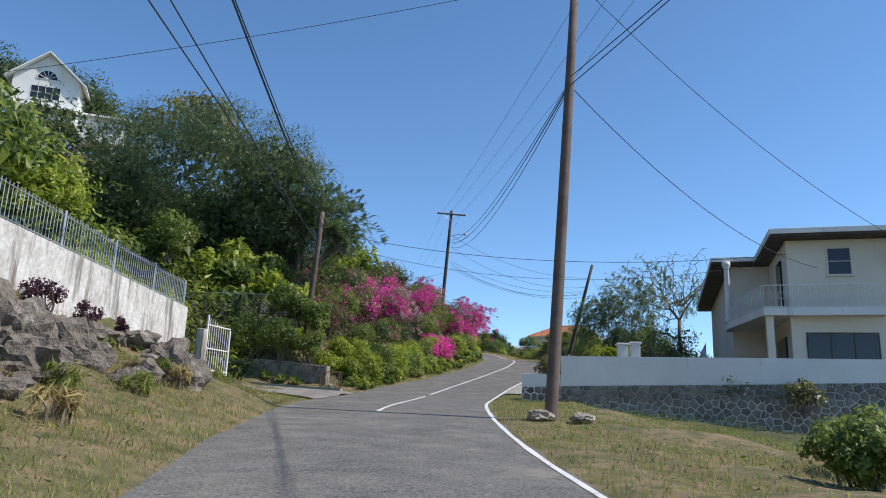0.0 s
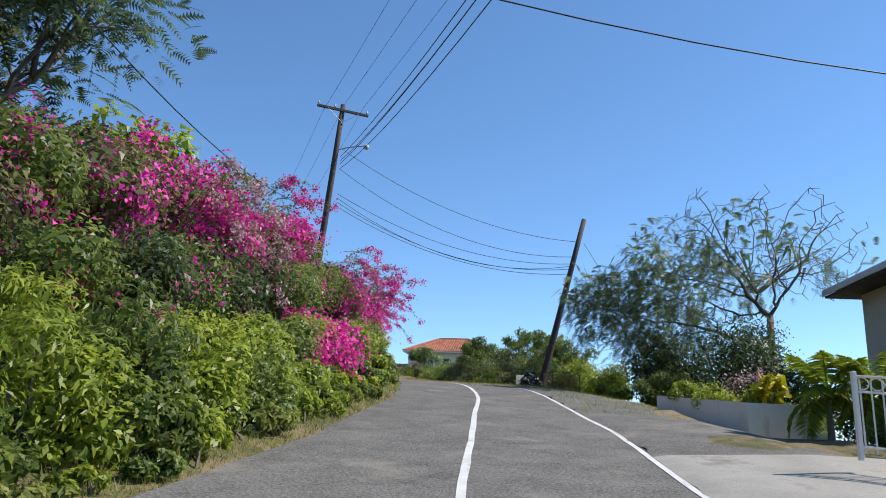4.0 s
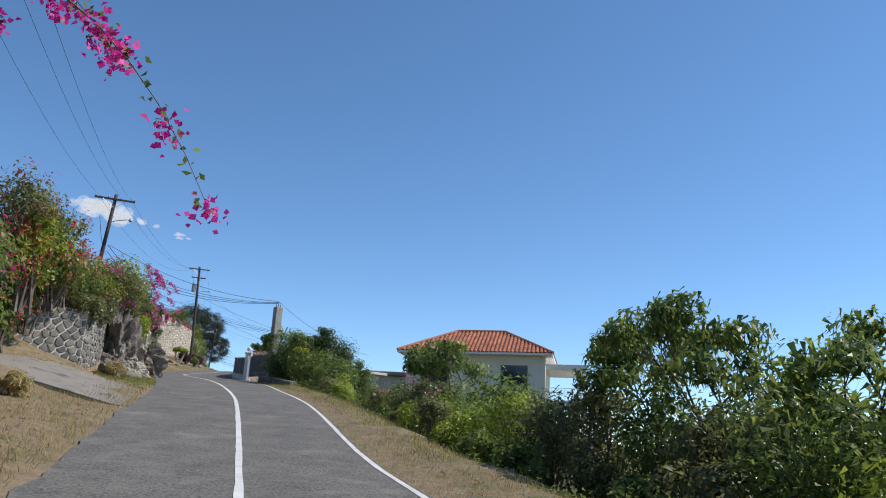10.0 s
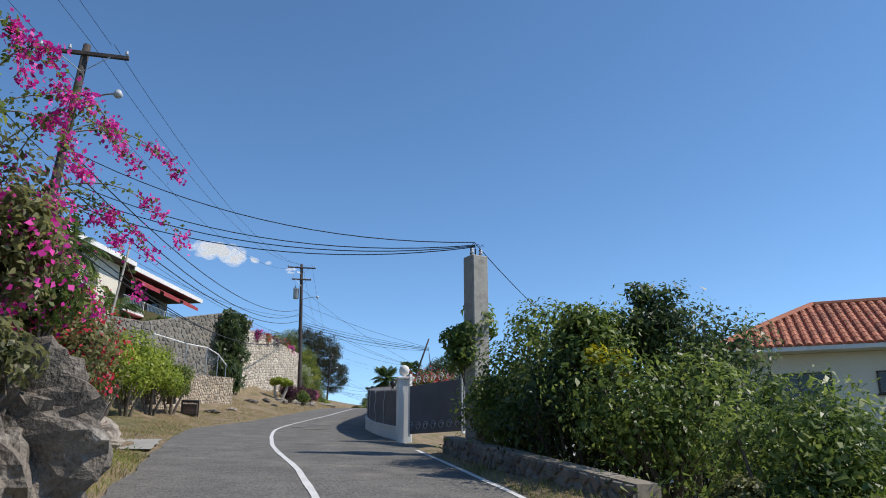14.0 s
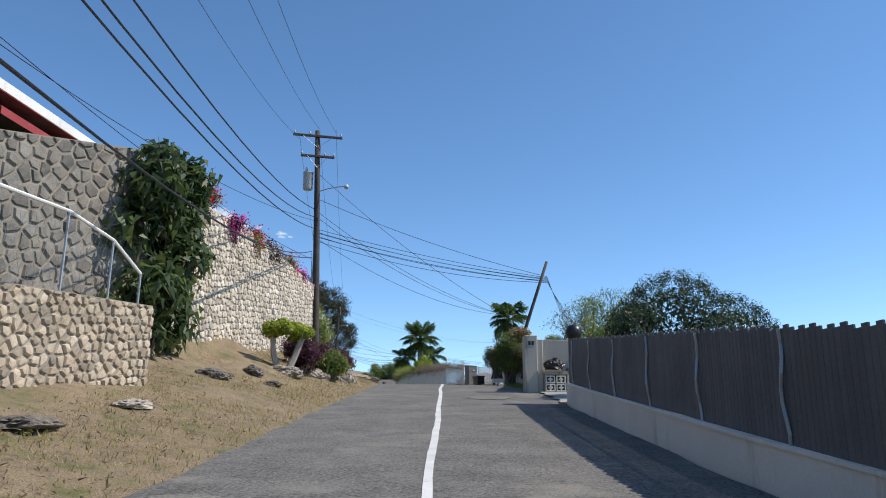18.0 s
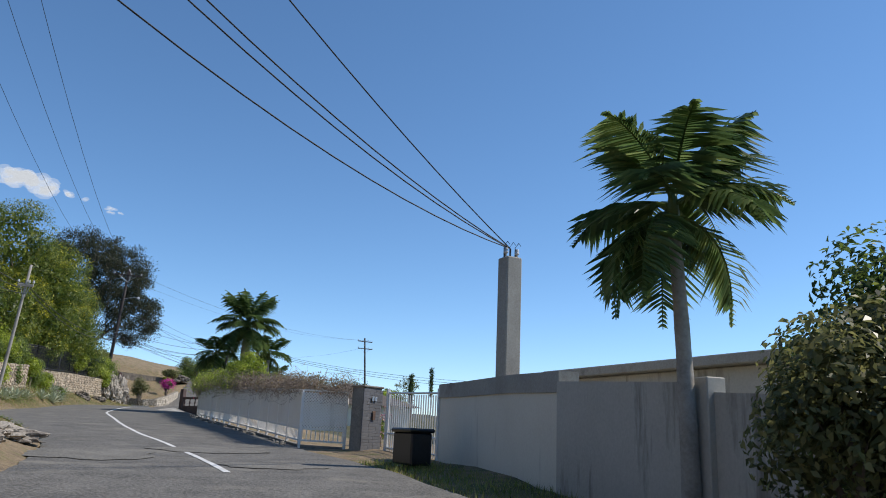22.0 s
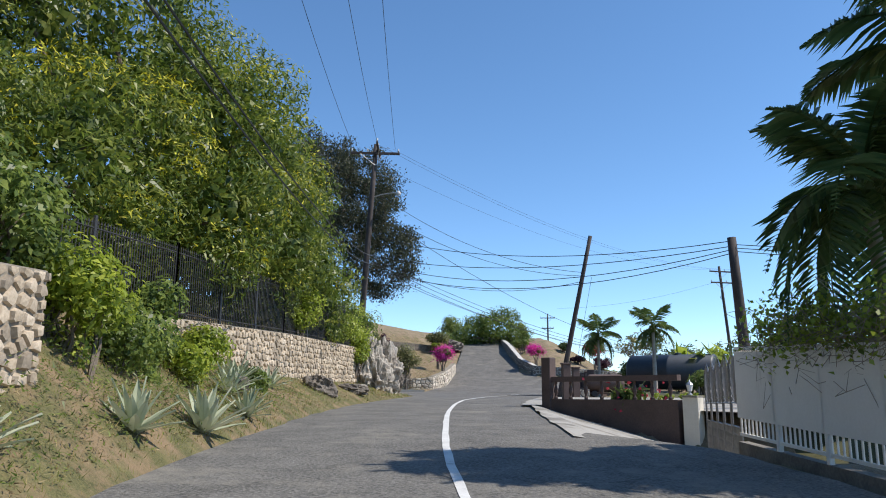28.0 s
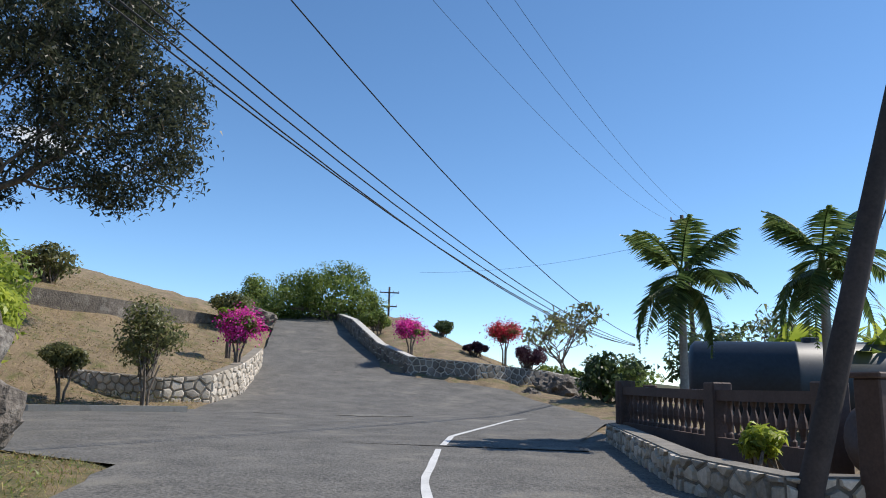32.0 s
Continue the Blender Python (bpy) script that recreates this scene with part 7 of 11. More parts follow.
# ---- left of the road above the bank: dry slope, ramp, walls ----
for s, u, rx, ry, rz, mt, fl, sp in ((65, -4.4, 1.4, 1.4, 1.6, L_OLIVE, L_MAGENTA, 40), (67.5, -5.0, 1.5, 1.5, 1.5, L_GREEN, L_RED, 20), (70, -5.6, 1.6, 1.6, 1.4, L_OLIVE, L_MAGENTA, 40), (73, -7.2, 1.6, 1.6, 1.4, L_GREEN, L_RED, 20), (80.5, -5.4, 1.5, 1.5, 2.2, L_OLIVE, L_MAGENTA, 20), (83.5, -5.6, 1.5, 1.5, 2.3, L_GREEN, L_RED, 16), (77, -8.4, 1.8, 1.8, 1.5, L_GREEN, None, 0), (81, -9.0, 1.8, 1.8, 1.7, L_OLIVE, L_MAGENTA, 40), (84.5, -7.6, 1.5, 1.6, 1.9, L_GREEN, L_RED, 40), (87, -8.6, 1.5, 1.5, 1.7, L_OLIVE, L_MAGENTA, 30), (90.5, -7.8, 1.5, 1.7, 2.4, L_BRIGHT, L_RED, 50), (91.5, -6.7, 1.0, 1.2, 2.0, L_GREEN, L_RED, 20), (95, -7.2, 1.7, 1.7, 2.2, L_GREEN, L_RED, 40), (99, -8.0, 1.9, 1.9, 1.7, L_OLIVE, L_RED, 30), (94, -10, 2.2, 2.2, 2.2, L_GREEN, L_RED, 30), (87, -11, 2.2, 2.2, 2.2, L_GREEN, None, 0), (103, -9, 2.0, 2.0, 1.5, L_OLIVE, None, 0), (109, -8, 2.0, 2.0, 1.5, L_GREEN, L_RED, 30), (75, -12, 2.4, 2.4, 2.2, L_DARK, None, 0), (82, -13, 2.6, 2.6, 2.4, L_GREEN, None, 0), (90, -13, 2.4, 2.4, 2.2, L_DARK, None, 0), (68, -10, 2.2, 2.2, 2.0, L_DARK, L_MAGENTA, 20)):
    bush(s, u, rx, ry, rz, mt, 4600, 0.11, "tall bushy bougainvillea with scattered blossom" if fl else "dense scrub above the road", "bougainvillea" if fl else "hillside_bush", "shrub", h=-0.2, flower=fl, spots=sp, fper=18, fsize=0.085, k=14)
ribbon("ramp", [(s, -9.5 + 0.1 * (s - 86), -2.4, 0.03) for s in np.arange(86.5, 92.6, 0.5)], M_RAMP, "rough concrete ramp up to a gateway", "driveway", h=0.0, div=1)
ramp_up = Geo()
v = [tuple(P(86.5, -2.5, 0.02)), tuple(P(92.5, -2.5, 0.02)), tuple(P(93.5, -6.0, 0.85)), tuple(P(87.5, -6.0, 0.75)), tuple(P(94.0, -10, 1.4)), tuple(P(88, -10, 1.3))]
ramp_up.add(v + [(x, y, z - 0.4) for x, y, z in v], [[0, 1, 2, 3], [3, 2, 4, 5], [0, 1, 7, 6], [1, 2, 8, 7], [2, 4, 10, 8], [0, 3, 9, 6], [3, 5, 11, 9]])
tagged(part("ramp_slab", ramp_up, M_RAMP), "sloping rough concrete ramp beside the road", "ramp", "", "structure")
stone_wall("wall_ramp", "tall grey and white rubble wall beside a ramp", [(P(93.6, -7.8, 0.8), 1.8), (P(95.2, -4.6, 0.7), 1.8), (P(97.5, -4.2, 0.5), 1.9), (P(101, -4.1, 0.5), 1.6)], 0.3, 0.45, M_STONE_DK, M_MORTAR_PALE, single=(1, 8), seed=14)
plain_wall("wall_broken", "broken cream rendered wall ends among creepers", [(P(92.8, -7.4, 1.0), 2.4), (P(93.6, -6.8, 1.0), 2.5)], 0.25, M_CREAM)
plain_wall("wall_broken_upper", "leaning cream concrete slab among creepers", [(P(97.0, -4.9, 2.4), 0.75), (P(99.0, -4.8, 2.4), 0.6)], 0.2, M_CREAM)
for i, (s, u, h, a, b, c) in enumerate([(100.4, -3.9, 1.0, 0.85, 1.7, 1.7), (102.6, -3.6, 0.9, 0.8, 1.7, 1.6), (105.0, -3.4, 0.6, 0.75, 1.5, 1.2), (98.4, -3.9, 0.35, 0.4, 0.6, 0.5), (100.7, -3.0, 0.25, 0.4, 0.6, 0.4), (106, -3.4, 0.4, 0.5, 0.9, 0.6), (96.3, -3.5, 0.35, 0.4, 0.5, 0.5), (112.5, -3.4, 0.3, 0.5, 0.7, 0.45), (110.8, -3.2, 0.2, 0.4, 0.5, 0.4), (109, -3.2, 0.3, 0.4, 0.6, 0.5)]):
    rock(along(s, u, h, 25 * i), a, b, c, "jagged grey and white limestone rock face", (M_ROCK, M_ROCK_PALE, M_ROCK)[i % 3], 30 + i, rough=0.5, sub=5 if c > 0.9 else 4)
plain_wall("culvert_wall", "dark stained concrete culvert end by the road", [(P(97.2, -3.4, -0.2), 0.6), (P(98.8, -2.7, -0.2), 0.45)][::-1], 0.2, M_RAMP)
for s, u, h, rx, rz, mt, fl, sp in ((92.6, -5.6, 2.4, 1.1, 1.3, L_GREEN, L_RED, 20), (94.5, -5.6, 2.6, 1.3, 1.3, L_OLIVE, L_RED, 30), (96.5, -5.4, 2.6, 1.3, 1.2, L_GREEN, L_RED, 20), (90.6, -6.0, 2.2, 1.1, 2.0, L_BRIGHT, L_RED, 40), (90.2, -6.8, 4.0, 1.5, 1.5, L_OLIVE, L_RED, 16), (92.4, -6.4, 3.9, 1.5, 1.4, L_GREEN, L_RED, 16), (94.4, -5.9, 3.6, 1.3, 1.2, L_OLIVE, L_RED, 8), (93.6, -6.4, 1.6, 0.9, 1.4, L_GREEN, None, 0), (97.0, -4.5, 1.8, 0.8, 0.9, L_OLIVE, None, 0), (100.2, -3.7, 1.9, 0.9, 0.9, L_OLIVE, None, 0), (95.5, -4.6, 1.9, 0.8, 0.7, L_OLIVE, None, 0), (99.5, -5.6, 3.0, 1.4, 1.2, L_OLIVE, L_RED, 20), (98, -4.8, 2.4, 1.3, 1.0, L_BRIGHT, L_RED, 14), (100.5, -4.0, 2.4, 1.4, 1.5, L_BRIGHT, L_MAGENTA, 8), (98.6, -3.9, 2.6, 1.2, 1.4, L_OLIVE, L_MAGENTA, 10), (102.2, -3.5, 2.4, 1.2, 1.2, L_GREEN, None, 0), (103.8, -2.9, 0.9, 0.7, 0.75, L_OLIVE, None, 0), (105.9, -2.8, 0.3, 0.6, 0.8, L_GREEN, None, 0), (101.4, -3.0, 1.4, 0.6, 0.7, L_BRIGHT, None, 0), (103, -4.0, 2.8, 1.3, 1.3, L_BRIGHT, L_MAGENTA, 14), (104.6, -3.0, 1.8, 0.9, 1.1, L_OLIVE, L_MAGENTA, 30), (105.5, -3.6, 2.2, 1.2, 1.4, L_OLIVE, L_MAGENTA, 40), (107.2, -3.2, 1.6, 1.0, 1.3, L_GREEN, L_MAGENTA, 34), (109.5, -3.6, 0.9, 1.3, 1.2, L_OLIVE, L_RED, 30), (111.8, -3.9, 0.8, 1.4, 1.3, L_OLIVE, L_RED, 50), (114, -4.6, 0.6, 1.4, 1.35, L_OLIVE, L_RED, 60), (108, -5.2, 2.6, 1.6, 1.3, L_GREEN, L_MAGENTA, 30), (112, -6.0, 2.0, 1.7, 1.5, L_OLIVE, L_RED, 30), (101, -6.8, 3.6, 1.8, 1.2, L_GREEN, L_RED, 20), (105, -7.5, 3.8, 2.0, 1.3, L_DARK, None, 0)):
    bush(s, u, rx, rx, rz, mt, 4600, 0.085, "bougainvillea with pink and red blossom over a rock face" if fl else "dark scrub above a rock face", "bougainvillea" if fl else "hillside_bush", "shrub", at=along(s, u, h), flower=fl, spots=sp, fper=20, fsize=0.08, k=14)
sprays(106.5, -3.0, 4.2, 1.8, 8, 8, drop=1.6)
carpet("dead_growth", "dry leaf litter and twigs on the verge", [(62, 114, 3.2, 7, 9000, 0.12, 0.08), (74, 113, -6, -2.4, 7000, 0.12, 0.08)], L_DRY, 46, 0.25, -0.1, "dry weeds")
carpet("verge_growth", "green weeds on the verge and slope", [(62, 114, 4.2, 8, 7000, 0.5, 0.1), (92, 113, -3.6, -2.2, 2500, 0.2, 0.07)], L_GREEN, 47, 0.4, -0.2, "weeds")
sprays(104, -3.2, 4.4, 1.6, 5, 9)
for s, u, h, r_, rz, fl in ((110.5, -4.6, 0.6, 1.2, 1.9, L_RED), (113.0, -5.0, 0.3, 1.5, 2.1, L_RED), (115.4, -5.6, 0.3, 1.6, 1.9, None), (118.6, -6.6, 0.4, 1.6, 1.9, L_RED), (112.2, -6.6, 1.6, 1.7, 2.2, L_MAGENTA), (121.0, -7.4, 0.6, 1.5, 2.0, None)):
    bush(s, u, r_, r_, rz, L_GREEN if fl else L_OLIVE, 6000, 0.085, "tall flowering bush beside the driveway" if fl else "dense olive bush beside the driveway", "bougainvillea" if fl else "hillside_bush", "shrub", at=along(s, u, h), flower=fl, spots=24, fper=22, fsize=0.07, k=18)
POLE_B_TOP = P(116.6, -5.6, 11.3)
utility_pole(P(116.6, -6.3, 0.6), POLE_B_TOP, "dark timber pole with a crossarm above bougainvillea", 0.14, arms=((0.35, 2.45, 38),), lamp=(1.9, 1.3, 15))
for s, u in ((84, -4.3), (78, -4.6), (95.5, -3.4), (104, -2.6)):
    bush(s, u, 0.5, 0.7, 0.3, L_STRAW, 900, 0.22, "tuft of dry golden grass on the verge", "grass_tuft", "grass", h=-0.05, aspect=0.08, droop=-0.6, k=6)

# ---- right of the road: scrub belt falling away ----
rng_b = np.random.default_rng(77)
BELT = ((65, 67, 70, 72.5, 75, 77, 79, 81, 84, 87, 90, 92.5, 93.6, 95, 97, 99, 101, 104), (1.9, 2.4, 2.6, 2.1, 2.4, 2.5, 2.2, 1.85, 1.25, 1.3, 1.75, 1.9, 1.9, 0.5, 0.15, 0.2, 0.55, 1.3))
for i, s in enumerate(np.arange(64.6, 104, 1.75)):
    k = int(rng_b.integers(0, 4))
    u = 6.8 + rng_b.uniform(-0.4, 0.5)
    hi_ = float(np.interp(s, *BELT)) * rng_b.uniform(0.88, 1.08) - top(s, u)
    bush(s, u, 1.25, 1.35, hi_ / 2.0, (L_GREEN, L_OLIVE, L_BRIGHT, L_GREEN)[k], 6400, 0.078, "dense green roadside scrub falling away downhill", "roadside_bush", h=-0.1, group="roadside bushes", k=20, full=True, flower=L_MAGENTA if 83 < s < 96 and k < 2 else None, spots=16, fper=22, lo=0.24, hi=0.46)
    bush(s + 0.6, u - 1.2, 0.7, 0.9, 0.4 + 0.1 * k, (L_OLIVE, L_GREEN, L_BRIGHT, L_OLIVE)[k], 2200, 0.07, "low scrub along the edge of the slope", "roadside_bush", h=-0.1, group="roadside bushes", k=9)
    if s < 80 or 86 < s < 92:
        u2 = u + 2.6
        bush(s + 1, u2, 1.7, 1.8, (float(np.interp(s + 1, *BELT)) * 1.08 - top(s + 1, u2)) / 2.0, (L_DARK, L_GREEN, L_BRIGHT, L_GREEN)[k], 6000, 0.11, "dense dark scrub on the slope below the road", "roadside_bush", h=-0.1, group="roadside bushes", k=17)
for s, u, hg, sd in ((70.3, 8.0, 3.0, 41), (67.4, 7.6, 2.7, 42), (76.6, 7.6, 3.0, 43), (64.8, 8.0, 2.3, 46), (74.2, 8.0, 2.75, 44), (89.2, 7.0, 2.3, 45), (72.2, 9.5, 2.7, 51), (78.8, 8.4, 2.7, 52)):
    tree(along(s, u, top(s, u)), hg - top(s, u), "slender young tree rising out of the scrub", L_GREEN, 0.8, 3600, 0.12, 0.42, levels=2, kids=5, r0=0.045, seed=sd, first=0.55, aspect=0.35, droop=0.9, name="young_tree", up=0.9, full=True)
for s, u, r_, rz, m in ((106.5, 6.2, 1.9, 1.7, L_GREEN), (108.5, 5.6, 1.7, 1.6, L_DARK), (110.6, 5.4, 1.5, 1.35, L_GREEN), (104, 6.6, 1.7, 1.3, L_GREEN), (112.5, 5.6, 1.3, 1.2, L_DARK), (101.5, 6.4, 1.3, 0.9, L_BRIGHT), (108, 8.0, 2.0, 2.0, L_DARK), (108.6, 6.6, 2.1, 2.3, L_GREEN), (107.4, 7.4, 1.5, 2.6, L_DARK), (110.0, 5.6, 1.4, 2.2, L_GREEN), (107.6, 9.4, 1.6, 1.9, L_GREEN)):
    bush(s, u, r_, r_, rz, m, 9000, 0.082, "overgrown creeper-covered bushes beside a gate", "gate_bush", h=0.15, k=24, group="roadside bushes", lo=0.22, hi=0.48, full=True)
for s, u, h, r_, rz, m in ((107.9, 7.0, 1.6, 0.95, 1.1, L_DARK), (107.8, 5.7, 1.6, 0.9, 0.85, L_GREEN), (108.0, 8.1, 0.9, 0.9, 0.95, L_GREEN), (107.6, 9.2, 0.0, 0.9, 1.0, L_GREEN)):
    bush(s, u, r_, r_, rz, m, 4200, 0.1, "ragged creeper heaped over the gate bushes", "gate_bush", at=along(s, u, h), k=20, lo=0.16, hi=0.4, group="roadside bushes", full=True)
bush(107.3, 5.3, 1.0, 1.0, 0.4, L_YELLOW, 700, 0.08, "yellowing creeper on top of the bushes", "creeper", "creeper", at=along(107.3, 5.6, 1.5), k=6)
stone_wall("wall_low", "low dark rubble wall under the bushes", [(P(113.5, 4.4, -0.2), 0.6), (P(108, 4.25, -0.2), 0.6), (P(104.5, 4.6, -0.25), 0.55)], 0.26, 0.35, M_STONE_DK, M_MORTAR, single=(0, 9), seed=15)

# tiled-roof house down the slope
th = thing("tiled_house", pose(-22.78, 71.31, 7.49, 0, 0, 4), "cream two-storey house with a red tiled hip roof", "house")
Z0 = -5.4
part("wall", Geo().box(0.6, 10.95, 0.7, 7.1, -0.5, 2.75, 0.02), M_CREAM, th)
part("wall", Geo().box(6.3, 10.95, 0.7, 7.1, Z0, -0.5, 0.02), M_CREAM, th)
part("wall", Geo().box(0.6, 6.3, 1.9, 7.1, Z0, -0.5, 0.02), M_CREAM, th)
part("soffit", Geo().box(0.0, 11.5, 0.0, 7.8, 2.75, 2.9, 0.01), M_WHITE, th)
E0, E1, F0, F1, RZ = 0.0, 11.52, 0.0, 7.78, 4.96
rl, rr_ = (3.9, 3.89), (7.62, 3.89)
rg = Geo()
c = [(E0, F0, 2.9), (E1, F0, 2.9), (E1, F1, 2.9), (E0, F1, 2.9), (*rl, RZ), (*rr_, RZ)]
rg.add(c, [[0, 1, 5, 4], [1, 2, 5], [2, 3, 4, 5], [3, 0, 4], [3, 2, 1, 0]])
roof = part("roof", rg, M_TILE, th)
roll = Geo()
step = 0.3


def tile_rolls(geo, a, b, p, q):
    """Half-round tile rolls from eave a-b up to ridge p-q."""
    a, b, p, q = (Vector(x) for x in (a, b, p, q))
    n = int((b - a).length / step)
    e = (b - a).normalized()
    up = ((p + q) / 2 - (a + b) / 2)
    up = (up - e * up.dot(e))
    full = up.length
    up.normalize()
    nrm = e.cross(up)
    if nrm.z < 0:
        nrm = -nrm
    x0, x1 = (p - a).dot(e), (q - a).dot(e)
    L = (b - a).length
    for i in range(n):
        x = (i + 0.5) * step
        t = 1.0
        if x < x0:
            t = x / x0
        if x > x1:
            t = min(t, (L - x) / max(L - x1, 1e-6))
        if t < 0.06:
            continue
        m = max(2, int(full * t / 0.42))
        for j in range(m):
            s0, s1 = full * t * j / m, full * t * (j + 1) / m + 0.03
            v = []
            for sv, rr in ((s0, 0.125), (s1, 0.105)):
                for ang in (0, 45, 90, 135, 180):
                    v.append(a + e * (x + rr * math.cos(radians(ang))) + up * sv + nrm * (rr * 0.8 * math.sin(radians(ang)) + 0.01))
            yield v


TILE_F = [[0, 1, 6, 5], [1, 2, 7, 6], [2, 3, 8, 7], [3, 4, 9, 8], [0, 1, 2, 3, 4]]
singles = 0
for fi, (a, b, p, q) in enumerate(((c[0], c[1], c[4], c[5]), (c[3], c[0], c[4], c[4]), (c[1], c[2], c[5], c[5]))):
    for v in tile_rolls(roll, a, b, p, q):
        if fi == 0 and singles < 250:
            part("roof_tile", Geo().add([tuple(x) for x in v], TILE_F), M_TILE, roof)
            singles += 1
        else:
            roll.add([tuple(x) for x in v], TILE_F)
ob = part("roof_tiles", roll, M_TILE, roof)
ob["kind"] = "stuff"
hip = Geo()
for a, b in ((c[0], c[4]), (c[1], c[5]), (c[4], c[5]), (c[3], c[4])):
    hip.tube([Vector(a) + Vector((0, 0, 0.05)), (Vector(a) + Vector(b)) / 2 + Vector((0, 0, 0.06)), Vector(b) + Vector((0, 0, 0.05))], 0.12, 7)
part("ridge_tiles", hip, M_TILE, roof)
for x0, x1, z0, z1, cc, y in ((1.8, 3.73, 0.74, 2.04, 2, 0.7), (5.15, 5.76, 1.38, 2.02, 1, 0.7), (7.78, 9.61, 0.7, 2.0, 2, 0.7), (7.63, 9.4, -2.4, -0.96, 2, 0.7), (4.2, 5.8, -2.4, -0.96, 2, 1.9)):
    window_part(th, x0, x1, z0, z1, y, cc, 1, M_ROOFEDGE)
part("verandah_slab", Geo().box(10.95, 13.6, 1.6, 7.0, -0.6, -0.3, 0.02), M_WHITE, th)
part("verandah_slab", Geo().box(10.95, 13.8, 1.4, 7.2, 1.9, 2.3, 0.02), M_WHITE, th)
for y in (1.2, 3.6, 6.0):
    for z0, z1 in ((Z0, -0.6), (-0.3, 1.9)):
        part("column", Geo().lathe([(0.2, z0), (0.2, z0 + 0.2), (0.13, z0 + 0.3), (0.12, z1 - 0.3), (0.2, z1 - 0.15), (0.2, z1)], 12, pose(13.3, y + 0.6, 0)), M_WHITE, th, smooth=True)
scroll_rail(th, 11.1, 13.5, 1.7, -0.3, 0.9)
nb = thing("white_annex", along(121, 10.5, -1.4, 20), "small white building with an arched opening behind bushes", "house")
part("wall", Geo().box(0, 4.5, 0, 5, -2, 2.6, 0.02), M_WHITE, nb)
part("roof", Geo().box(-0.4, 5.0, -0.4, 5.4, 2.62, 2.8, 0.02), M_WHITE, nb)
window_part(nb, 1.0, 3.2, 0.3, 1.9, 0.0, 3, 1, M_WHITE)
for s, u, r_, z, m in ((112, 11.5, 1.6, 1.2, L_GREEN), (109, 12.5, 1.8, 1.2, L_DARK), (113.5, 13.5, 1.5, 1.0, L_BRIGHT), (104, 12, 1.8, 1.5, L_GREEN), (99, 11, 1.6, 1.0, L_GREEN), (113, 17.5, 1.3, 1.2, L_GREEN)):
    bush(s, u, r_, r_, z, m, 3600, 0.11, "green shrubs on the slope below the road", "slope_bush", group="roadside bushes")


# ---- gate with globe lamps, dark screen fence ----
def concrete_post(s, u, h, w, d, label, cap=True, turn=0.0):
    root = thing("concrete_post", along(s, u, -0.3, turn), label, "post")
    g = Geo().box(-w / 2, w / 2, -d / 2, d / 2, 0, h + 0.3, 0.025)
    part("shaft", g, M_CONC, root)
    bk = Geo()
    for i, x in enumerate((-0.14, 0.0, 0.13)):
        bk.tube([(x, 0, h + 0.28), (x, 0, h + 0.5)], 0.02, 6)
        bk.tube([(x, 0, h + 0.42), (x - 0.08, -0.1, h + 0.5), (x - 0.02, -0.14, h + 0.6), (x + 0.06, -0.1, h + 0.56)], 0.008, 4)
    part("bracket", bk, M_IRON, root)
    for x in (-0.14, 0.13):
        insulator(root, x, -0.05, h + 0.32)
    return root


concrete_post(112.6, 5.0, 4.75, 0.46, 0.42, "tall square concrete cable post wrapped in creeper", turn=20)
bush(112.8, 4.95, 0.7, 0.7, 1.5, L_GREEN, 3000, 0.11, "creeper climbing a concrete post", "creeper", "creeper", at=along(112.8, 4.9, 1.2), k=9)
GP = (117.9, 4.15)
gt = thing("estate_gate", along(GP[0], GP[1], 0.1, 0), "white gate pillar with globe lamp and scrolled black gate", "gate")
part("gate_pillar", Geo().box(-0.2, 0.22, -0.2, 0.2, -0.5, 1.72, 0.015), M_WHITE, gt)
part("cap", Geo().box(-0.25, 0.27, -0.25, 0.25, 1.72, 1.79, 0.015), M_WHITE, gt)
part("globe_lamp", Geo().lathe([(0.05, 1.79), (0.06, 1.84), (0.14, 1.9), (0.16, 2.0), (0.13, 2.1), (0.06, 2.15), (0, 2.16)], 14), M_WHITE, gt, "white globe lamp", smooth=True)
dirn = (along(GP[0], GP[1], 0.1, 0).inverted() @ P(114.6, 5.6, 0.1)).normalized()
leaf_ = part("gate_leaf", Geo().box(0.28, 2.9, -0.03, 0.03, 0.12, 1.5, 0.008), M_SLAT, gt, m=Matrix.Rotation(math.atan2(dirn.y, dirn.x), 4, "Z"))
for i in range(7):
    for z in (0.25, 1.55):
        part("scroll", Geo().tube([(0.45 + i * 0.37 + 0.13 * math.cos(a) * (1 - a / 14), -0.05, z + 0.08 + 0.13 * math.sin(a) * (1 - a / 14)) for a in np.linspace(0, 9, 20)], 0.012, 4), M_WHITE if z > 1 else M_METAL, leaf_)
for x in (0.34, 2.86):
    part("stile", Geo().box(x - 0.03, x + 0.03, -0.05, 0.05, 0.05, 1.85, 0.006), M_WHITE, leaf_)
fr = [(118.4, 4.1), (121.0, 3.95), (124.0, 3.85), (128, 3.75), (134, 3.72), (140, 3.75), (144.9, 3.75)]
plain_wall("wall_fence_base", "low white rendered wall stained along its foot", [(P(s, u, -0.05), 0.42 + 0.02 * min(12, max(0, s - 124)) * 0.5) for s, u in fr][::-1], 0.2, M_WHITE, cap=0.04)
sf = thing("screen_fence", Matrix.Translation(P(134, 3.85, 0.5)), "dark reed screen fence on a low white wall", "fence")
inv = sf.matrix_basis.inverted()
slat = Geo().box(-0.045, 0.045, -0.012, 0.012, 0, 1.12, 0.004).mesh("slat", M_SLAT)
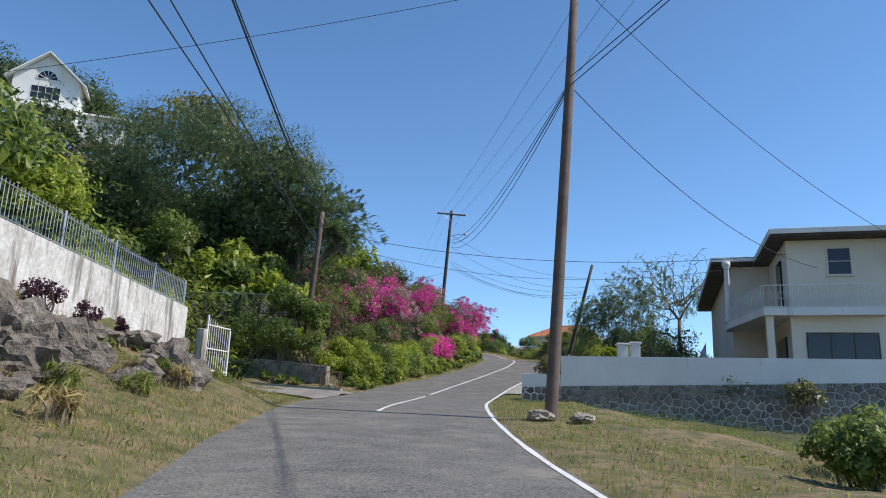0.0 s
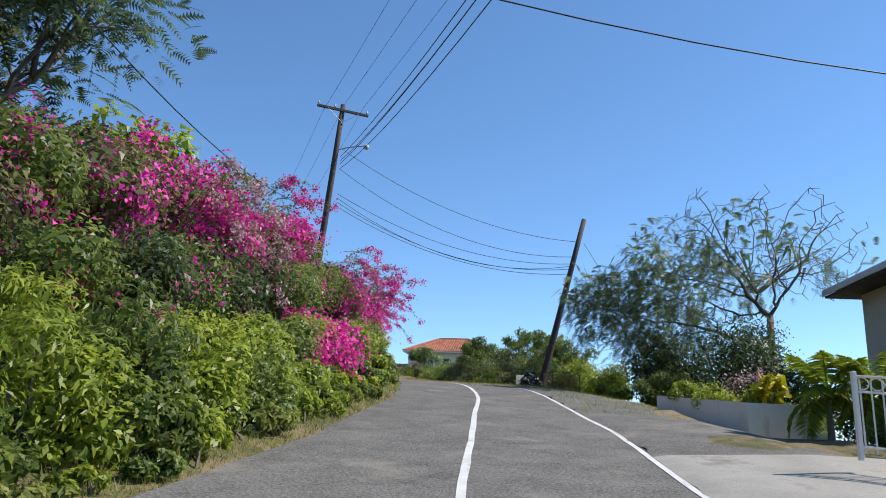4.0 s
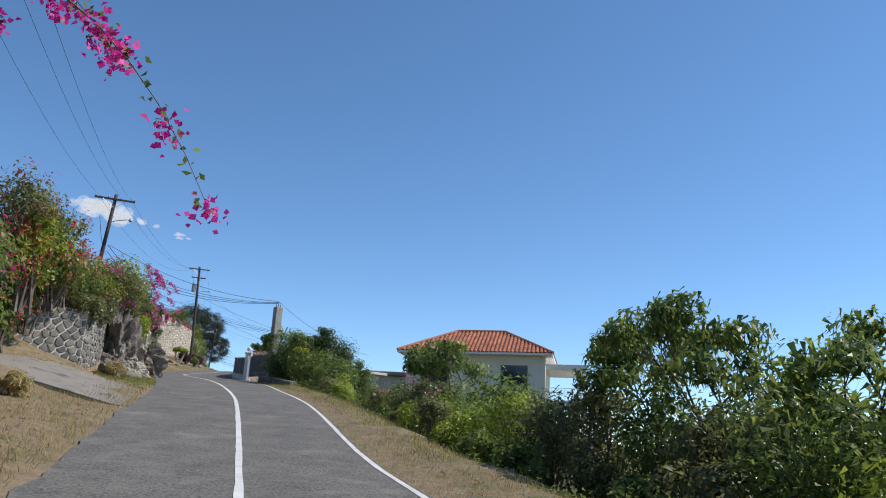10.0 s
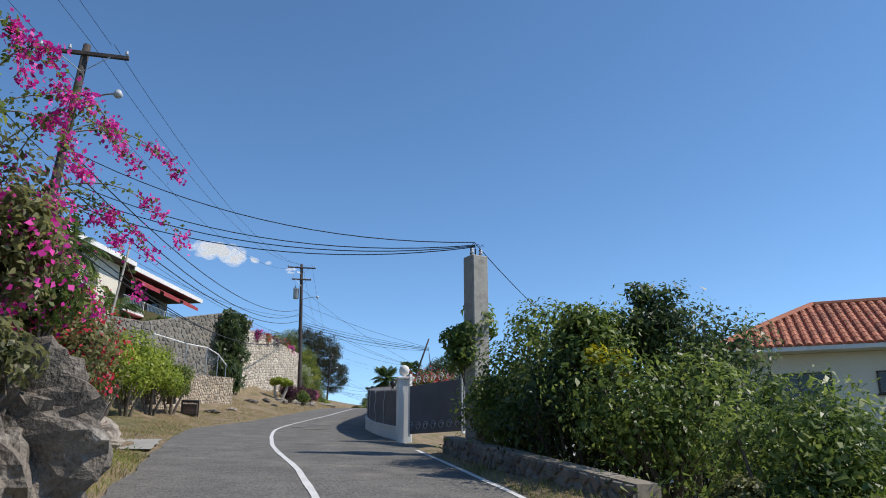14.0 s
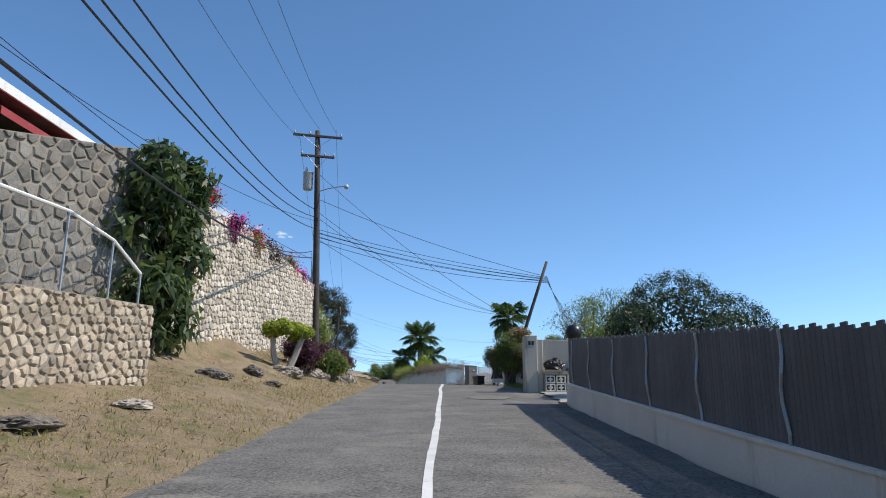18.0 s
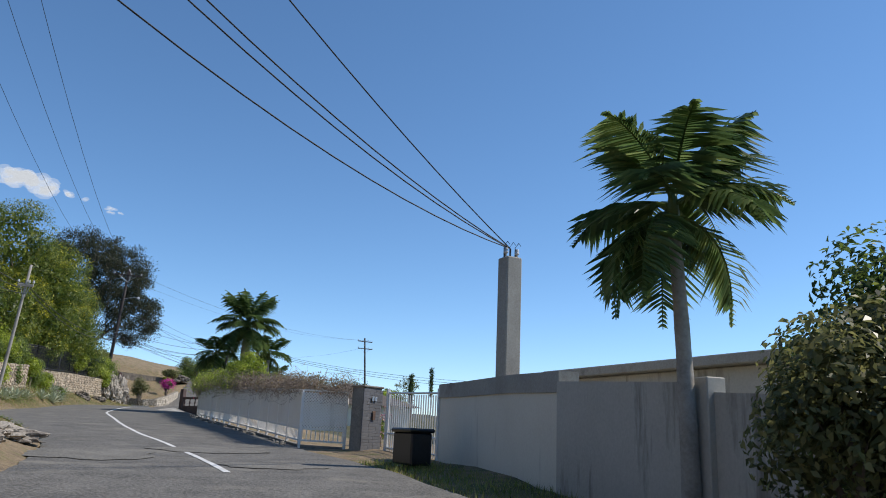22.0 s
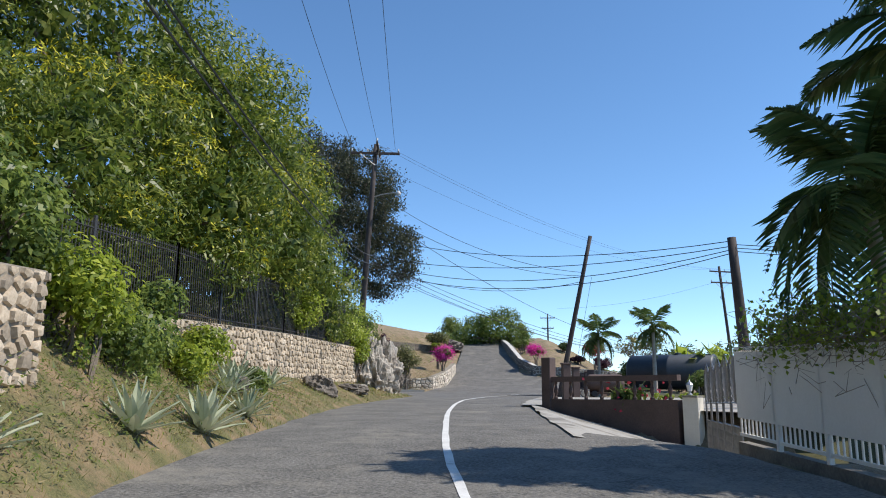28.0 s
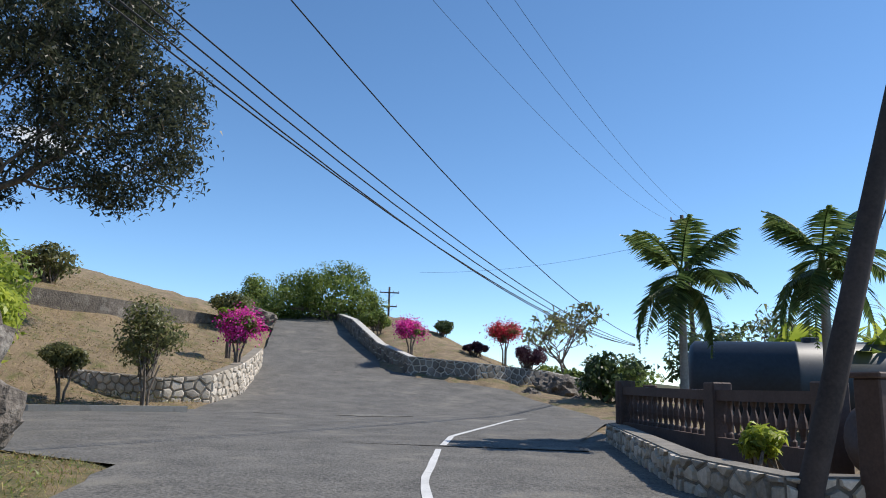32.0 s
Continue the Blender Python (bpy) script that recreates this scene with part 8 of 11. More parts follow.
fs, fu = np.array([q[0] for q in fr]), np.array([q[1] for q in fr])
for i, s in enumerate(np.arange(118.5, 144.9, 0.1)):
    b = P(s, float(np.interp(s, fs, fu)) + 0.1, 0.4 + 0.01 * min(12, max(0, s - 124)))
    d = heading(s)
    part("slat", slat, None, sf, m=Matrix.Translation(inv @ b) @ Matrix.Rotation(math.atan2(d[1], d[0]), 4, "Z") @ Matrix.Diagonal((1, 1, 1.0 + 0.012 * ((i * 7) % 5 - 2), 1)))
for s in np.arange(119, 144.8, 2.3):
    b = inv @ P(s, float(np.interp(s, fs, fu)) + 0.06, 0.3)
    part("tie", Geo().tube([b + Vector((0.02 * math.sin(7 * z), 0.03 * math.sin(11 * z + s), z)) for z in np.linspace(0.15, 1.3, 9)], 0.02, 5), M_METAL, sf, "pale twisted wire tie")
for z in (0.65, 1.25):
    part("rail", Geo().tube([inv @ P(s, float(np.interp(s, fs, fu)) + 0.16, z) for s in np.arange(118.5, 144.9, 1.5)], 0.025, 5), M_RUST, sf)
gl = thing("globe_lamp", Matrix.Translation(P(144.7, 3.95, 1.6)), "dark round globe on the fence end", "lamp")
part("globe", Geo().lathe([(0.05, -0.1), (0.06, 0.0), (0.17, 0.08), (0.22, 0.22), (0.17, 0.36), (0.0, 0.44)], 14), M_PLASTIC, gl, smooth=True)
for s, u, r_, rz, m, fl in ((123, 5.4, 0.9, 0.5, L_GREEN, L_RED), (120.5, 5.6, 1.0, 0.6, L_OLIVE, L_RED), (119.0, 5.0, 0.7, 0.4, L_GREEN, L_RED)):
    bush(s, u, r_, r_, rz, m, 1800, 0.08, "red-flowered shrub behind the screen fence", "garden_shrub", "shrub", at=along(s, u, 1.2), flower=fl, spots=16, fper=18)
domed_tree(148.0, 7.6, ((147.4, 7.4, 2.0, 1.2, 1.7, 1.7), (147.8, 9.0, 1.7, 1.2, 1.5, 1.35), (146.8, 6.0, 1.7, 0.8, 0.9, 1.1), (147.4, 7.8, 0.6, 1.2, 2.2, 1.2)), "large dark clipped conifer behind the fence", L_CONIFER, 1100, 36000, 0.085, [(148.0, 7.6, -1.2), (148.0, 7.6, -0.3), (148.0, 7.6, 0.6)], 0.2, 0.3, "conifer", seed=9)
lt = thing("low_house_roof", along(134, 14, -2.5, 0), "low pale house roof seen over the fence", "house")
part("wall", Geo().box(0, 9, -8, 4, -1.5, 2.6, 0.02), M_WHITE, lt)
part("roof", Geo().box(-0.6, 9.6, -8.6, 4.6, 2.62, 2.9, 0.03), M_CONC, lt)

# ---- left: bushes, bin, stone walls, apartments ----
for s, u, r_, rz in ((123.5, -5.6, 1.5, 1.35), (126.3, -5.5, 1.5, 1.4), (129, -5.4, 1.35, 1.25), (131, -5.2, 0.95, 1.0)):
    root = bush(s, u, r_, r_, rz, L_BRIGHT if s < 130 else L_MANGO, 8500, 0.09, "rounded bright green trees in a row by the road", "roadside_tree", "tree", at=along(s, u, 1.0), k=18, group="row of round trees")
    g = Geo()
    for a in (0.2, 1.9, 3.6, 5.1):
        g.tube([(0.05 * math.cos(a), 0.05 * math.sin(a), -0.9), (0.25 * math.cos(a), 0.25 * math.sin(a), -0.2), (0.6 * math.cos(a), 0.6 * math.sin(a), 0.7)], [0.07, 0.055, 0.03], 6)
    part("trunk", g, M_BARK, root)
bn = thing("refuse_bin", along(132.2, -4.7, top(132.2, -4.7), 15), "old wire mesh refuse bin under a tree", "refuse bin")
mesh_cage(bn, 0.75, 0.7, 0.62, M_IRON, 0.06)
part("lid", Geo().box(-0.4, 0.4, -0.38, 0.38, 0.63, 0.68, 0.01), M_IRON, bn)
part("liner", Geo().box(-0.33, 0.33, -0.3, 0.3, 0.03, 0.5, 0.03), M_RUST, bn)
ribbon("driveway", [(s, -9.0, np.interp(s, *EDGE_L.T) - 0.1, 0.04) for s in np.arange(113.8, 118.3, 0.5)], M_CONC, "sandy concrete driveway on the hill side", "driveway", h=0.02, div=8, wander=0.2)
stone_wall("wall_stone_low", "pale rubble retaining wall with white limestone", [(P(121, -7.3, 0.3), 1.9), (P(130, -6.8, 0.45), 1.9), (P(136.3, -6.0, 0.6), 1.75), (P(140.1, -5.05, 0.75), 1.45)], 0.2, 0.5, M_STONE_TAN, M_MORTAR, single=(10, 19.5), seed=16)
stone_wall("wall_stone_tall", "tall pale limestone rubble retaining wall", [(P(143.2, -6.9, 0.9), 4.85), (P(150, -6.25, 1.3), 4.2), (P(156, -5.8, 1.5), 3.5), (P(161.3, -5.4, 1.8), 2.9), (P(162.2, -8.0, 1.8), 2.9)], 0.24, 0.6, M_STONE, M_MORTAR, single=(3, 14), seed=17)
# Shade on this wall is put into its dark stone colour.
stone_wall("wall_stone_back", "rubble wall behind a pipe fence, its shade put into dark stone", [(P(128.0, -12.0, 1.2), 4.2), (P(137.0, -9.4, 1.2), 4.1), (P(143.3, -7.0, 1.1), 5.3)], 0.36, 0.5, M_STONE_DK, M_MORTAR, single=(8, 17), seed=18)
pf = thing("pipe_fence", Matrix.Translation(P(139, -6.5, 2.2)), "rusted wire fence with a bent white top pipe", "fence")
inv = pf.matrix_basis.inverted()
pp = [(132.5, -6.9, 4.25), (136.3, -6.6, 4.0), (139.1, -6.4, 3.93), (140.6, -6.2, 3.6), (141.6, -6.0, 3.0)]
part("top_pipe", Geo().tube([inv @ P(*q) for q in pp], 0.035, 7), M_WHITE, pf)
for s, u, h in pp:
    part("post", Geo().tube([inv @ P(s, u, 2.0), inv @ P(s, u, h)], 0.025, 6), M_METAL, pf)
g = Geo()
for s in np.arange(132.6, 140.5, 0.22):
    u = float(np.interp(s, [q[0] for q in pp], [q[1] for q in pp]))
    for d in (-1.8, 1.8):
        g.tube([inv @ P(s, u, 2.1), inv @ P(s + d * 0.4, u, 3.7)], 0.003, 3)
part("wire_mesh", g, M_METAL, pf)
for z, dz, n in ((5.2, 0.9, 4000), (3.4, 1.3, 4500), (2.0, 1.0, 2600)):
    bush(143.8, -6.6, 1.1, 2.0, dz * 1.5, L_DARK, n, 0.2, "broad-leaved creeper hanging down the stone wall", "creeper", "creeper", at=along(143.6, -6.5, z - dz * 1.1), k=16, droop=1.0, aspect=0.5, lo=0.42, hi=0.6)
for i, (s, h) in enumerate(((146.5, 5.6), (149, 5.2), (151.5, 5.0), (153.5, 4.9), (156.5, 4.85), (159, 4.75))):
    bush(s, -6.7 + 0.04 * (s - 146), 0.6, 1.1, 0.5, (L_GREEN, L_PURPLE)[i % 2], 1300, 0.07, "bougainvillea with crimson blossom along the wall top", "bougainvillea", "shrub", at=along(s, -6.55 + 0.05 * (s - 146), h - 0.3), flower=(L_RED, L_MAGENTA, L_RED, L_WHITE)[i % 4], spots=30, fper=22, group="wall top bougainvillea")
bo = thing("pruned_tree", along(149.2, -4.5, top(149.2, -4.5), 10) @ Matrix.Diagonal((1.75, 1.75, 1.5, 1)), "small umbrella-shaped pruned tree with two trunks", "tree")
rngp = np.random.default_rng(5)
part("trunk", Geo().tube([(-0.05, 0, -0.1), (-0.18, 0, 0.35), (-0.2, 0, 0.75)], [0.07, 0.055, 0.05], 7), M_PALMTRUNK, bo)
part("trunk", Geo().tube([(0.05, 0, -0.1), (0.2, 0.02, 0.3), (0.34, 0, 0.75)], [0.08, 0.06, 0.05], 7), M_PALMTRUNK, bo)
cc, rr = lumps(0.66, 0.62, 0.3, 12, rngp)
p_, d_ = on_lumps(cc + (0.08, 0, 0.62), rr, 5200, rngp)
part("crown", leaves("crown", p_, d_, np.full(len(p_), 0.06), L_BRIGHT, 0.5, 0.2, rngp), None, bo)
for i, (s, u, a, b, c_) in enumerate([(149.0, -4.5, 0.45, 0.5, 0.14), (146, -4.6, 0.3, 0.5, 0.2), (148.5, -4.1, 0.3, 0.4, 0.2), (143.5, -4.9, 0.3, 0.4, 0.16), (150.5, -3.6, 0.3, 0.4, 0.25), (152.2, -3.0, 0.25, 0.35, 0.25), (138, -4.4, 0.25, 0.4, 0.1), (145, -3.8, 0.2, 0.3, 0.1), (153.3, -2.9, 0.25, 0.35, 0.3), (135.2, -4.6, 0.5, 0.35, 0.1)]):
    rock(along(s, u, top(s, u), 30 * i), a, b, c_, "flat pale limestone outcrop in the dry bank", (M_ROCK_PALE, M_ROCK)[i % 2], 50 + i)
for s, u, r_, rz in ((149.8, -4.0, 0.8, 0.55), (151.6, -3.6, 0.9, 0.6), (153.3, -3.4, 0.9, 0.6), (155, -3.5, 0.8, 0.5), (157, -3.7, 0.8, 0.45), (152.5, -4.6, 0.9, 0.6), (158.6, -4.0, 0.9, 0.55), (160.4, -4.2, 0.9, 0.5), (156, -4.4, 0.9, 0.6), (162.2, -4.4, 0.8, 0.45)):
    bush(s, u, r_, r_, rz, L_PURPLE, 2400, 0.09, "low purple-leaved shrub on the dry bank", "purple_shrub", "shrub", aspect=0.35, droop=-0.3)
bush(165.2, -4.2, 0.6, 0.6, 0.4, L_GREEN, 1500, 0.07, "small magenta bougainvillea on the bank", "bougainvillea", "shrub", flower=L_MAGENTA, spots=70, fper=24)
bush(150.9, -3.2, 0.6, 0.6, 0.6, L_GREEN, 900, 0.22, "long-leaved green oleander on the bank", "oleander", "shrub", aspect=0.16, droop=-0.5)
POLE_C_TOP = P(161.8, -5.6, 12.85)
utility_pole(P(161.8, -5.2, 1.0), POLE_C_TOP, "dark timber pole with two crossarms, transformer and lamp", 0.17, arms=((0.35, 2.5, 36), (1.45, 1.7, 36)), lamp=(3.3, 1.5, 12), transformer=(2.7, 200))

ap = thing("apartment_block", pose(-56.54, 77.29, 18.55, 0, 0, 17.5) @ Matrix.Translation((-0.8, -2.4, -5.2)), "apartment block with red awnings above the stone wall", "apartment building")
part("wall", Geo().box(-8, 0, -8, 2.0, -1, 5.2, 0.02), M_CREAM, ap)
part("wall", Geo().box(-8, -1.8, 2.0, 12, -1, 5.0, 0.02), M_STONE_DK, ap)
part("roof", Geo().box(-9, 0.8, -9, 2.4, 5.22, 5.45, 0.02), M_SHINGLE, ap)
part("roof", Geo().box(-9, 0.7, 2.4, 12.4, 5.02, 5.25, 0.02), M_SHINGLE, ap)
part("fascia", Geo().box(0.8, 0.86, -9, 2.4, 5.2, 5.5, 0.01), M_WHITE, ap)
part("fascia", Geo().box(0.7, 0.76, 2.4, 12.4, 5.0, 5.3, 0.01), M_WHITE, ap)
for y in (-5.5, -1.2):
    for z in (0.4, 3.2):
        w = part("window", Geo().box(0.0, 0.06, y - 0.7, y + 0.9, z, z + 1.2, 0.01), M_WHITE, ap)
        for k in range(6):
            part("louvre", Geo().box(0.062, 0.1, y - 0.62, y + 0.82, z + 0.08 + k * 0.18, z + 0.2 + k * 0.18, 0.006), M_SHINGLE, w)
for i, y in enumerate((4.0, 6.9, 9.8)):
    for z in (0.0, 2.7):
        b = part("balcony", Geo().box(-1.8, 0.1, y - 1.3, y + 1.3, z - 0.15, z, 0.02), M_WHITE, ap)
        for k in range(14):
            part("baluster", Geo().tube([(0.05, y - 1.2 + k * 0.185, z), (0.05, y - 1.2 + k * 0.185, z + 0.8)], 0.03, 5), M_WHITE, b)
        part("handrail", Geo().box(0.0, 0.1, y - 1.3, y + 1.3, z + 0.8, z + 0.87, 0.01), M_WHITE, b)
        part("doorway", Geo().box(-1.8, -1.74, y - 0.9, y + 0.9, z + 0.05, z + 2.1, 0.01), M_GLASS, b)
        aw = Geo()
        v = [(-0.3, y - 1.2, z + 2.35), (1.1, y - 1.2, z + 1.6), (1.1, y + 1.2, z + 1.6), (-0.3, y + 1.2, z + 2.35)]
        aw.add(v + [(a, b_, c_ + 0.05) for a, b_, c_ in v] + [(1.1, y - 1.2, z + 1.42), (1.1, y + 1.2, z + 1.42)], [[0, 1, 2, 3], [4, 5, 6, 7], [0, 1, 5, 4], [1, 2, 6, 5], [2, 3, 7, 6], [0, 3, 7, 4], [1, 8, 9, 2]])
        part("awning", aw, M_AWNING, ap, "faded red fabric awning")
palm(along(134.5, -12.5, 5.0), 3.6, "coconut palm with yellowing fronds in front of apartments", 0.14, 15, 2.4, 0.5, 9, name="coconut_palm")
palm(along(138.5, -11.5, 5.2), 0.8, "short bushy palm above the wall", 0.1, 12, 1.7, 0.4, 10, name="areca_palm", boot=0.3)
for s, u, r_, rz in ((133, -11, 1.5, 0.9), (136, -11.5, 1.4, 0.9), (141, -10, 1.3, 0.5), (146, -9.5, 1.5, 0.4), (130, -10.5, 1.5, 1.0), (126.5, -9.5, 1.6, 1.1)):
    bush(s, u, r_, r_, rz, L_GREEN, 3000, 0.1, "garden greenery on the terrace above the wall", "garden_shrub", "shrub", at=along(s, u, 5.0 if s > 129 else 2.6))
utility_pole(P(134.6, -10.2, 4.6), P(135.6, -10.0, 9.6), "thin leaning grey pole in front of apartments", 0.07, mat=M_PALMTRUNK)


# ---- numbered gate, long stained wall, palms ----
def number_bars(root, x, z, y, w=0.24, h=0.16, mat=None):
    """Plain bars where a house number stands."""
    for i in range(2):
        part("number_bar", Geo().box(x + i * w * 0.55, x + i * w * 0.55 + w * 0.42, y - 0.012, y, z, z + h, 0.003), mat or M_IRON, root)


g20 = thing("gate_wall", along(149.9, 3.28, 0.0, 4), "grey rendered gate pillar and wall with a mailbox", "gate wall")
part("pillar", Geo().box(-0.12, 0.3, -0.2, 0.22, -0.4, 1.82, 0.02), M_CONC_WALL, g20)
part("pillar", Geo().box(0.3, 0.5, -0.1, 0.2, -0.4, 1.7, 0.02), M_CONC_WALL, g20)
number_bars(g20, 0.0, 1.5, -0.2, 0.2, 0.13)
part("panel", Geo().box(0.5, 1.72, 0.12, 0.26, -0.4, 1.72, 0.015), M_CONC_WALL, g20)
part("shelf", Geo().box(0.48, 1.25, -0.35, 0.1, 0.55, 0.65, 0.012), M_CONC_WALL, g20)
for x0 in (0.52, 0.86):
    for z0 in (0.02, 0.28):
        b = Geo().box(x0, x0 + 0.3, -0.35, -0.25, z0, z0 + 0.04, 0.004).box(x0, x0 + 0.3, -0.35, -0.25, z0 + 0.2, z0 + 0.24, 0.004).box(x0, x0 + 0.03, -0.35, -0.25, z0 + 0.04, z0 + 0.2, 0.004).box(x0 + 0.27, x0 + 0.3, -0.35, -0.25, z0 + 0.04, z0 + 0.2, 0.004).box(x0 + 0.08, x0 + 0.22, -0.35, -0.25, z0 + 0.09, z0 + 0.15, 0.01).box(x0 + 0.13, x0 + 0.17, -0.35, -0.25, z0 + 0.04, z0 + 0.2, 0.004)
        part("breeze_block", b, M_WHITE, g20)
part("side_wall", Geo().box(0.5, 0.54, -0.35, 0.1, -0.4, 0.55, 0.008), M_CONC_WALL, g20)
part("side_wall", Geo().box(1.2, 1.26, -0.35, 0.1, -0.4, 0.55, 0.008), M_CONC_WALL, g20)
part("back", Geo().box(0.54, 1.2, -0.22, -0.2, -0.1, 0.54, 0.004), M_PLASTIC, g20)
part("mailbox", Geo().box(1.3, 1.68, -0.04, 0.11, 0.62, 0.8, 0.015), M_SLAT, g20, "grey letter box with a slot")
part("post", Geo().box(1.76, 1.84, 0.05, 0.15, -0.4, 1.55, 0.008), M_RUST, g20)
part("lamp", Geo().lathe([(0.03, 1.7), (0.06, 1.74), (0.05, 1.8), (0, 1.82)], 8, pose(1.7, 0.19, 0)), M_RUST, g20)
rock(along(149.7, 4.12, 0.84, 20), 0.3, 0.22, 0.23, "shiny black refuse bag on a ledge", M_PLASTIC, 216, "refuse_bag", "refuse bag", 4, 0.26)
wg = thing("white_gate", along(148.0, 4.5, 0.0, -75), "white iron gate with a curved top rail", "gate")
n = 17
for i in range(n):
    x = i * 0.15
    zt = 1.35 - 0.75 * (x / 2.4) ** 0.7 + (0.05 if i == 0 else 0)
    part("bar", Geo().tube([(x, 0, 0.0), (x, 0, max(zt, 0.72))], 0.012, 5), M_WHITE, wg)
part("top_rail", Geo().tube([(x, 0, 1.38 - 0.75 * (max(x, 0) / 2.4) ** 0.7) for x in np.linspace(0.02, 2.4, 12)], 0.028, 6), M_WHITE, wg)
for z in (0.08, 0.7):
    part("rail", Geo().box(0, 2.4, -0.015, 0.015, z, z + 0.03, 0.004), M_WHITE, wg)
for z in (0.85, 0.98):
    part("scroll", Geo().tube([(0.35 + 0.16 * math.cos(a), 0, z + 0.1 + 0.1 * math.sin(a)) for a in np.linspace(0, 6.3, 14)], 0.01, 4), M_WHITE, wg)
ribbon("driveway", [(s, np.interp(s, *EDGE_R.T) - 0.1, 6.5, 0.03) for s in np.arange(145.0, 149.9, 0.25)], M_CONC, "pale rough concrete gate apron", "driveway", h=0.01, div=8, wander=0.2)
# long stained wall
lw = [(150.3, 3.7, 1.66), (153.0, 4.05, 1.62), (156.2, 4.5, 1.48), (158.8, 4.65, 1.42), (163.0, 4.72, 1.42), (163.1, 4.74, 1.52), (166.2, 4.74, 1.55)]
plain_wall("wall_stained", "long rendered wall with dark rain streaks", [(P(s, u, 0), h) for s, u, h in lw][::-1], 0.18, M_CONC_WALL)
for s, u in ((153.0, 3.9), (157.4, 4.55), (160.2, 4.62), (163.1, 4.66)):
    tagged(part("wall_pier", Geo().box(-0.08, 0.14, -0.18, 0.18, -0.4, 1.56, 0.012), M_CONC_WALL, m=along(s, u + 0.06)), "rendered pier standing in a stained wall", "wall pier", "", "structure")
plain_wall("wall_upper", "pale rendered wall with a thick flat coping", [(P(s, u, 0), h) for s, u, h in ((166.2, 4.8, 1.4), (168.2, 5.0, 1.42), (171.0, 5.3, 1.4), (172.6, 5.5, 1.4))][::-1], 0.25, M_CREAM, cap=0.3, cap_mat=M_CONC)
concrete_post(170.0, 5.8, 4.2, 0.36, 0.36, "tall square concrete cable post", turn=8)
for s, u, w, d, z, t in ((176, 11.5, 7, 6, 1.9, 6), (169, 8.6, 4.5, 7, 2.25, 6)):
    fl = thing("flat_house", along(s, u, -0.5, t), "low flat-roofed pale house behind a wall", "house")
    part("wall", Geo().box(0, w, -d / 2, d / 2, -0.5, z + 0.3, 0.02), M_CONC_WALL, fl)
    part("roof", Geo().box(-0.25, w + 0.25, -d / 2 - 0.25, d / 2 + 0.25, z + 0.31, z + 0.5, 0.02), M_CONC, fl)
dm = thing("domed_house", along(168.5, 12.6, -0.5, 0), "low pale house with a shallow domed roof", "house")
part("wall", Geo().lathe([(2.6, -0.6), (2.6, 2.3), (0, 2.3)], 24), M_CONC_WALL, dm)
part("roof", Geo().lathe([(2.85, 2.3), (2.8, 2.45), (2.2, 2.85), (1.2, 3.12), (0, 3.22)], 28), M_CONC, dm, smooth=True)
LEAN2_TOP = P(160.92, 6.0, 6.02)
utility_pole(P(160.6, 3.95, 0.1), LEAN2_TOP, "short dark pole leaning steeply over a wall", 0.09)
palm(along(163.1, 4.55, 0.1), 2.95, "slim palm with glossy drooping fronds by the wall", 0.08, 17, 1.3, 0.46, 5, boot=0.5, sag=0.85, lean=-0.1, name="garden_palm")
for s, u, r_, rz, m, h in ((159.0, 3.8, 0.95, 1.25, L_DARK, 0.1), (160.2, 4.0, 0.9, 1.2, L_DARK, 0.2), (158.6, 4.4, 0.8, 1.1, L_GREEN, 0.4), (159.8, 3.3, 0.65, 0.95, L_GREEN, 0.4)):
    bush(s, u, r_, r_, rz, L_GREEN if m is L_DARK else L_OLIVE, 15000, 0.045, "dense dark bush growing against the stained wall", "wall_bush", "bush", at=along(s, u, h), k=14)
bush(159.3, 4.1, 0.75, 0.8, 0.3, L_DRY, 2000, 0.075, "orange-brown withered top of a bush", "dry_creeper", "bush", at=along(159.2, 4.25, 2.0), k=12, lo=0.5, hi=0.9)
for i in range(9):
    k = thing("kerb_stone", along(157.2 + i * 0.42, 3.15 + 0.02 * i, 0.0, 10 * (i % 3)), "painted black and white kerb stone", "kerb stone", "kerb stones")
    part("block", Geo().box(-0.09, 0.09, -0.17, 0.17, -0.05, 0.11, 0.02), (M_WHITE, M_IRON)[i % 2], k)
tree(along(155.6, 7.7, -0.6), 4.3, "airy feathery green tree behind a gate wall", L_GREEN, 1.25, 15000, 0.055, 0.55, levels=3, kids=5, r0=0.08, seed=64, first=0.32, aspect=0.26, droop=0.7, name="garden_tree", full=True)
for s, u, r_, rz, h, m in ((155.4, 5.1, 0.7, 1.25, 0.3, L_BRIGHT), (154.8, 5.6, 0.8, 1.45, 0.3, L_GREEN), (153.6, 6.1, 0.9, 1.5, 0.2, L_BRIGHT)):
    bush(s, u, r_, r_, rz, m, 5600, 0.062, "airy light-green willowy tree over the stained wall", "garden_tree", "tree", at=along(s, u, h), k=30, aspect=0.26, droop=0.5, lo=0.12, hi=0.3, full=True)
for s, u, r_, rz, h in ((152.8, 6.6, 1.2, 1.1, 0.6),):
    bush(s, u, r_, r_, rz, L_GREEN, 3600, 0.08, "bushy garden greenery over the stained wall", "garden_shrub", "shrub", at=along(s, u, h), k=12)
gh = thing("garden_house", along(158.5, 10.9, 0.0, 4), "low cream house with a pale fascia below the road", "house")
part("wall", Geo().box(0.3, 7.7, -2.6, 2.6, -3.5, -0.3, 0.02), M_CREAM, gh)
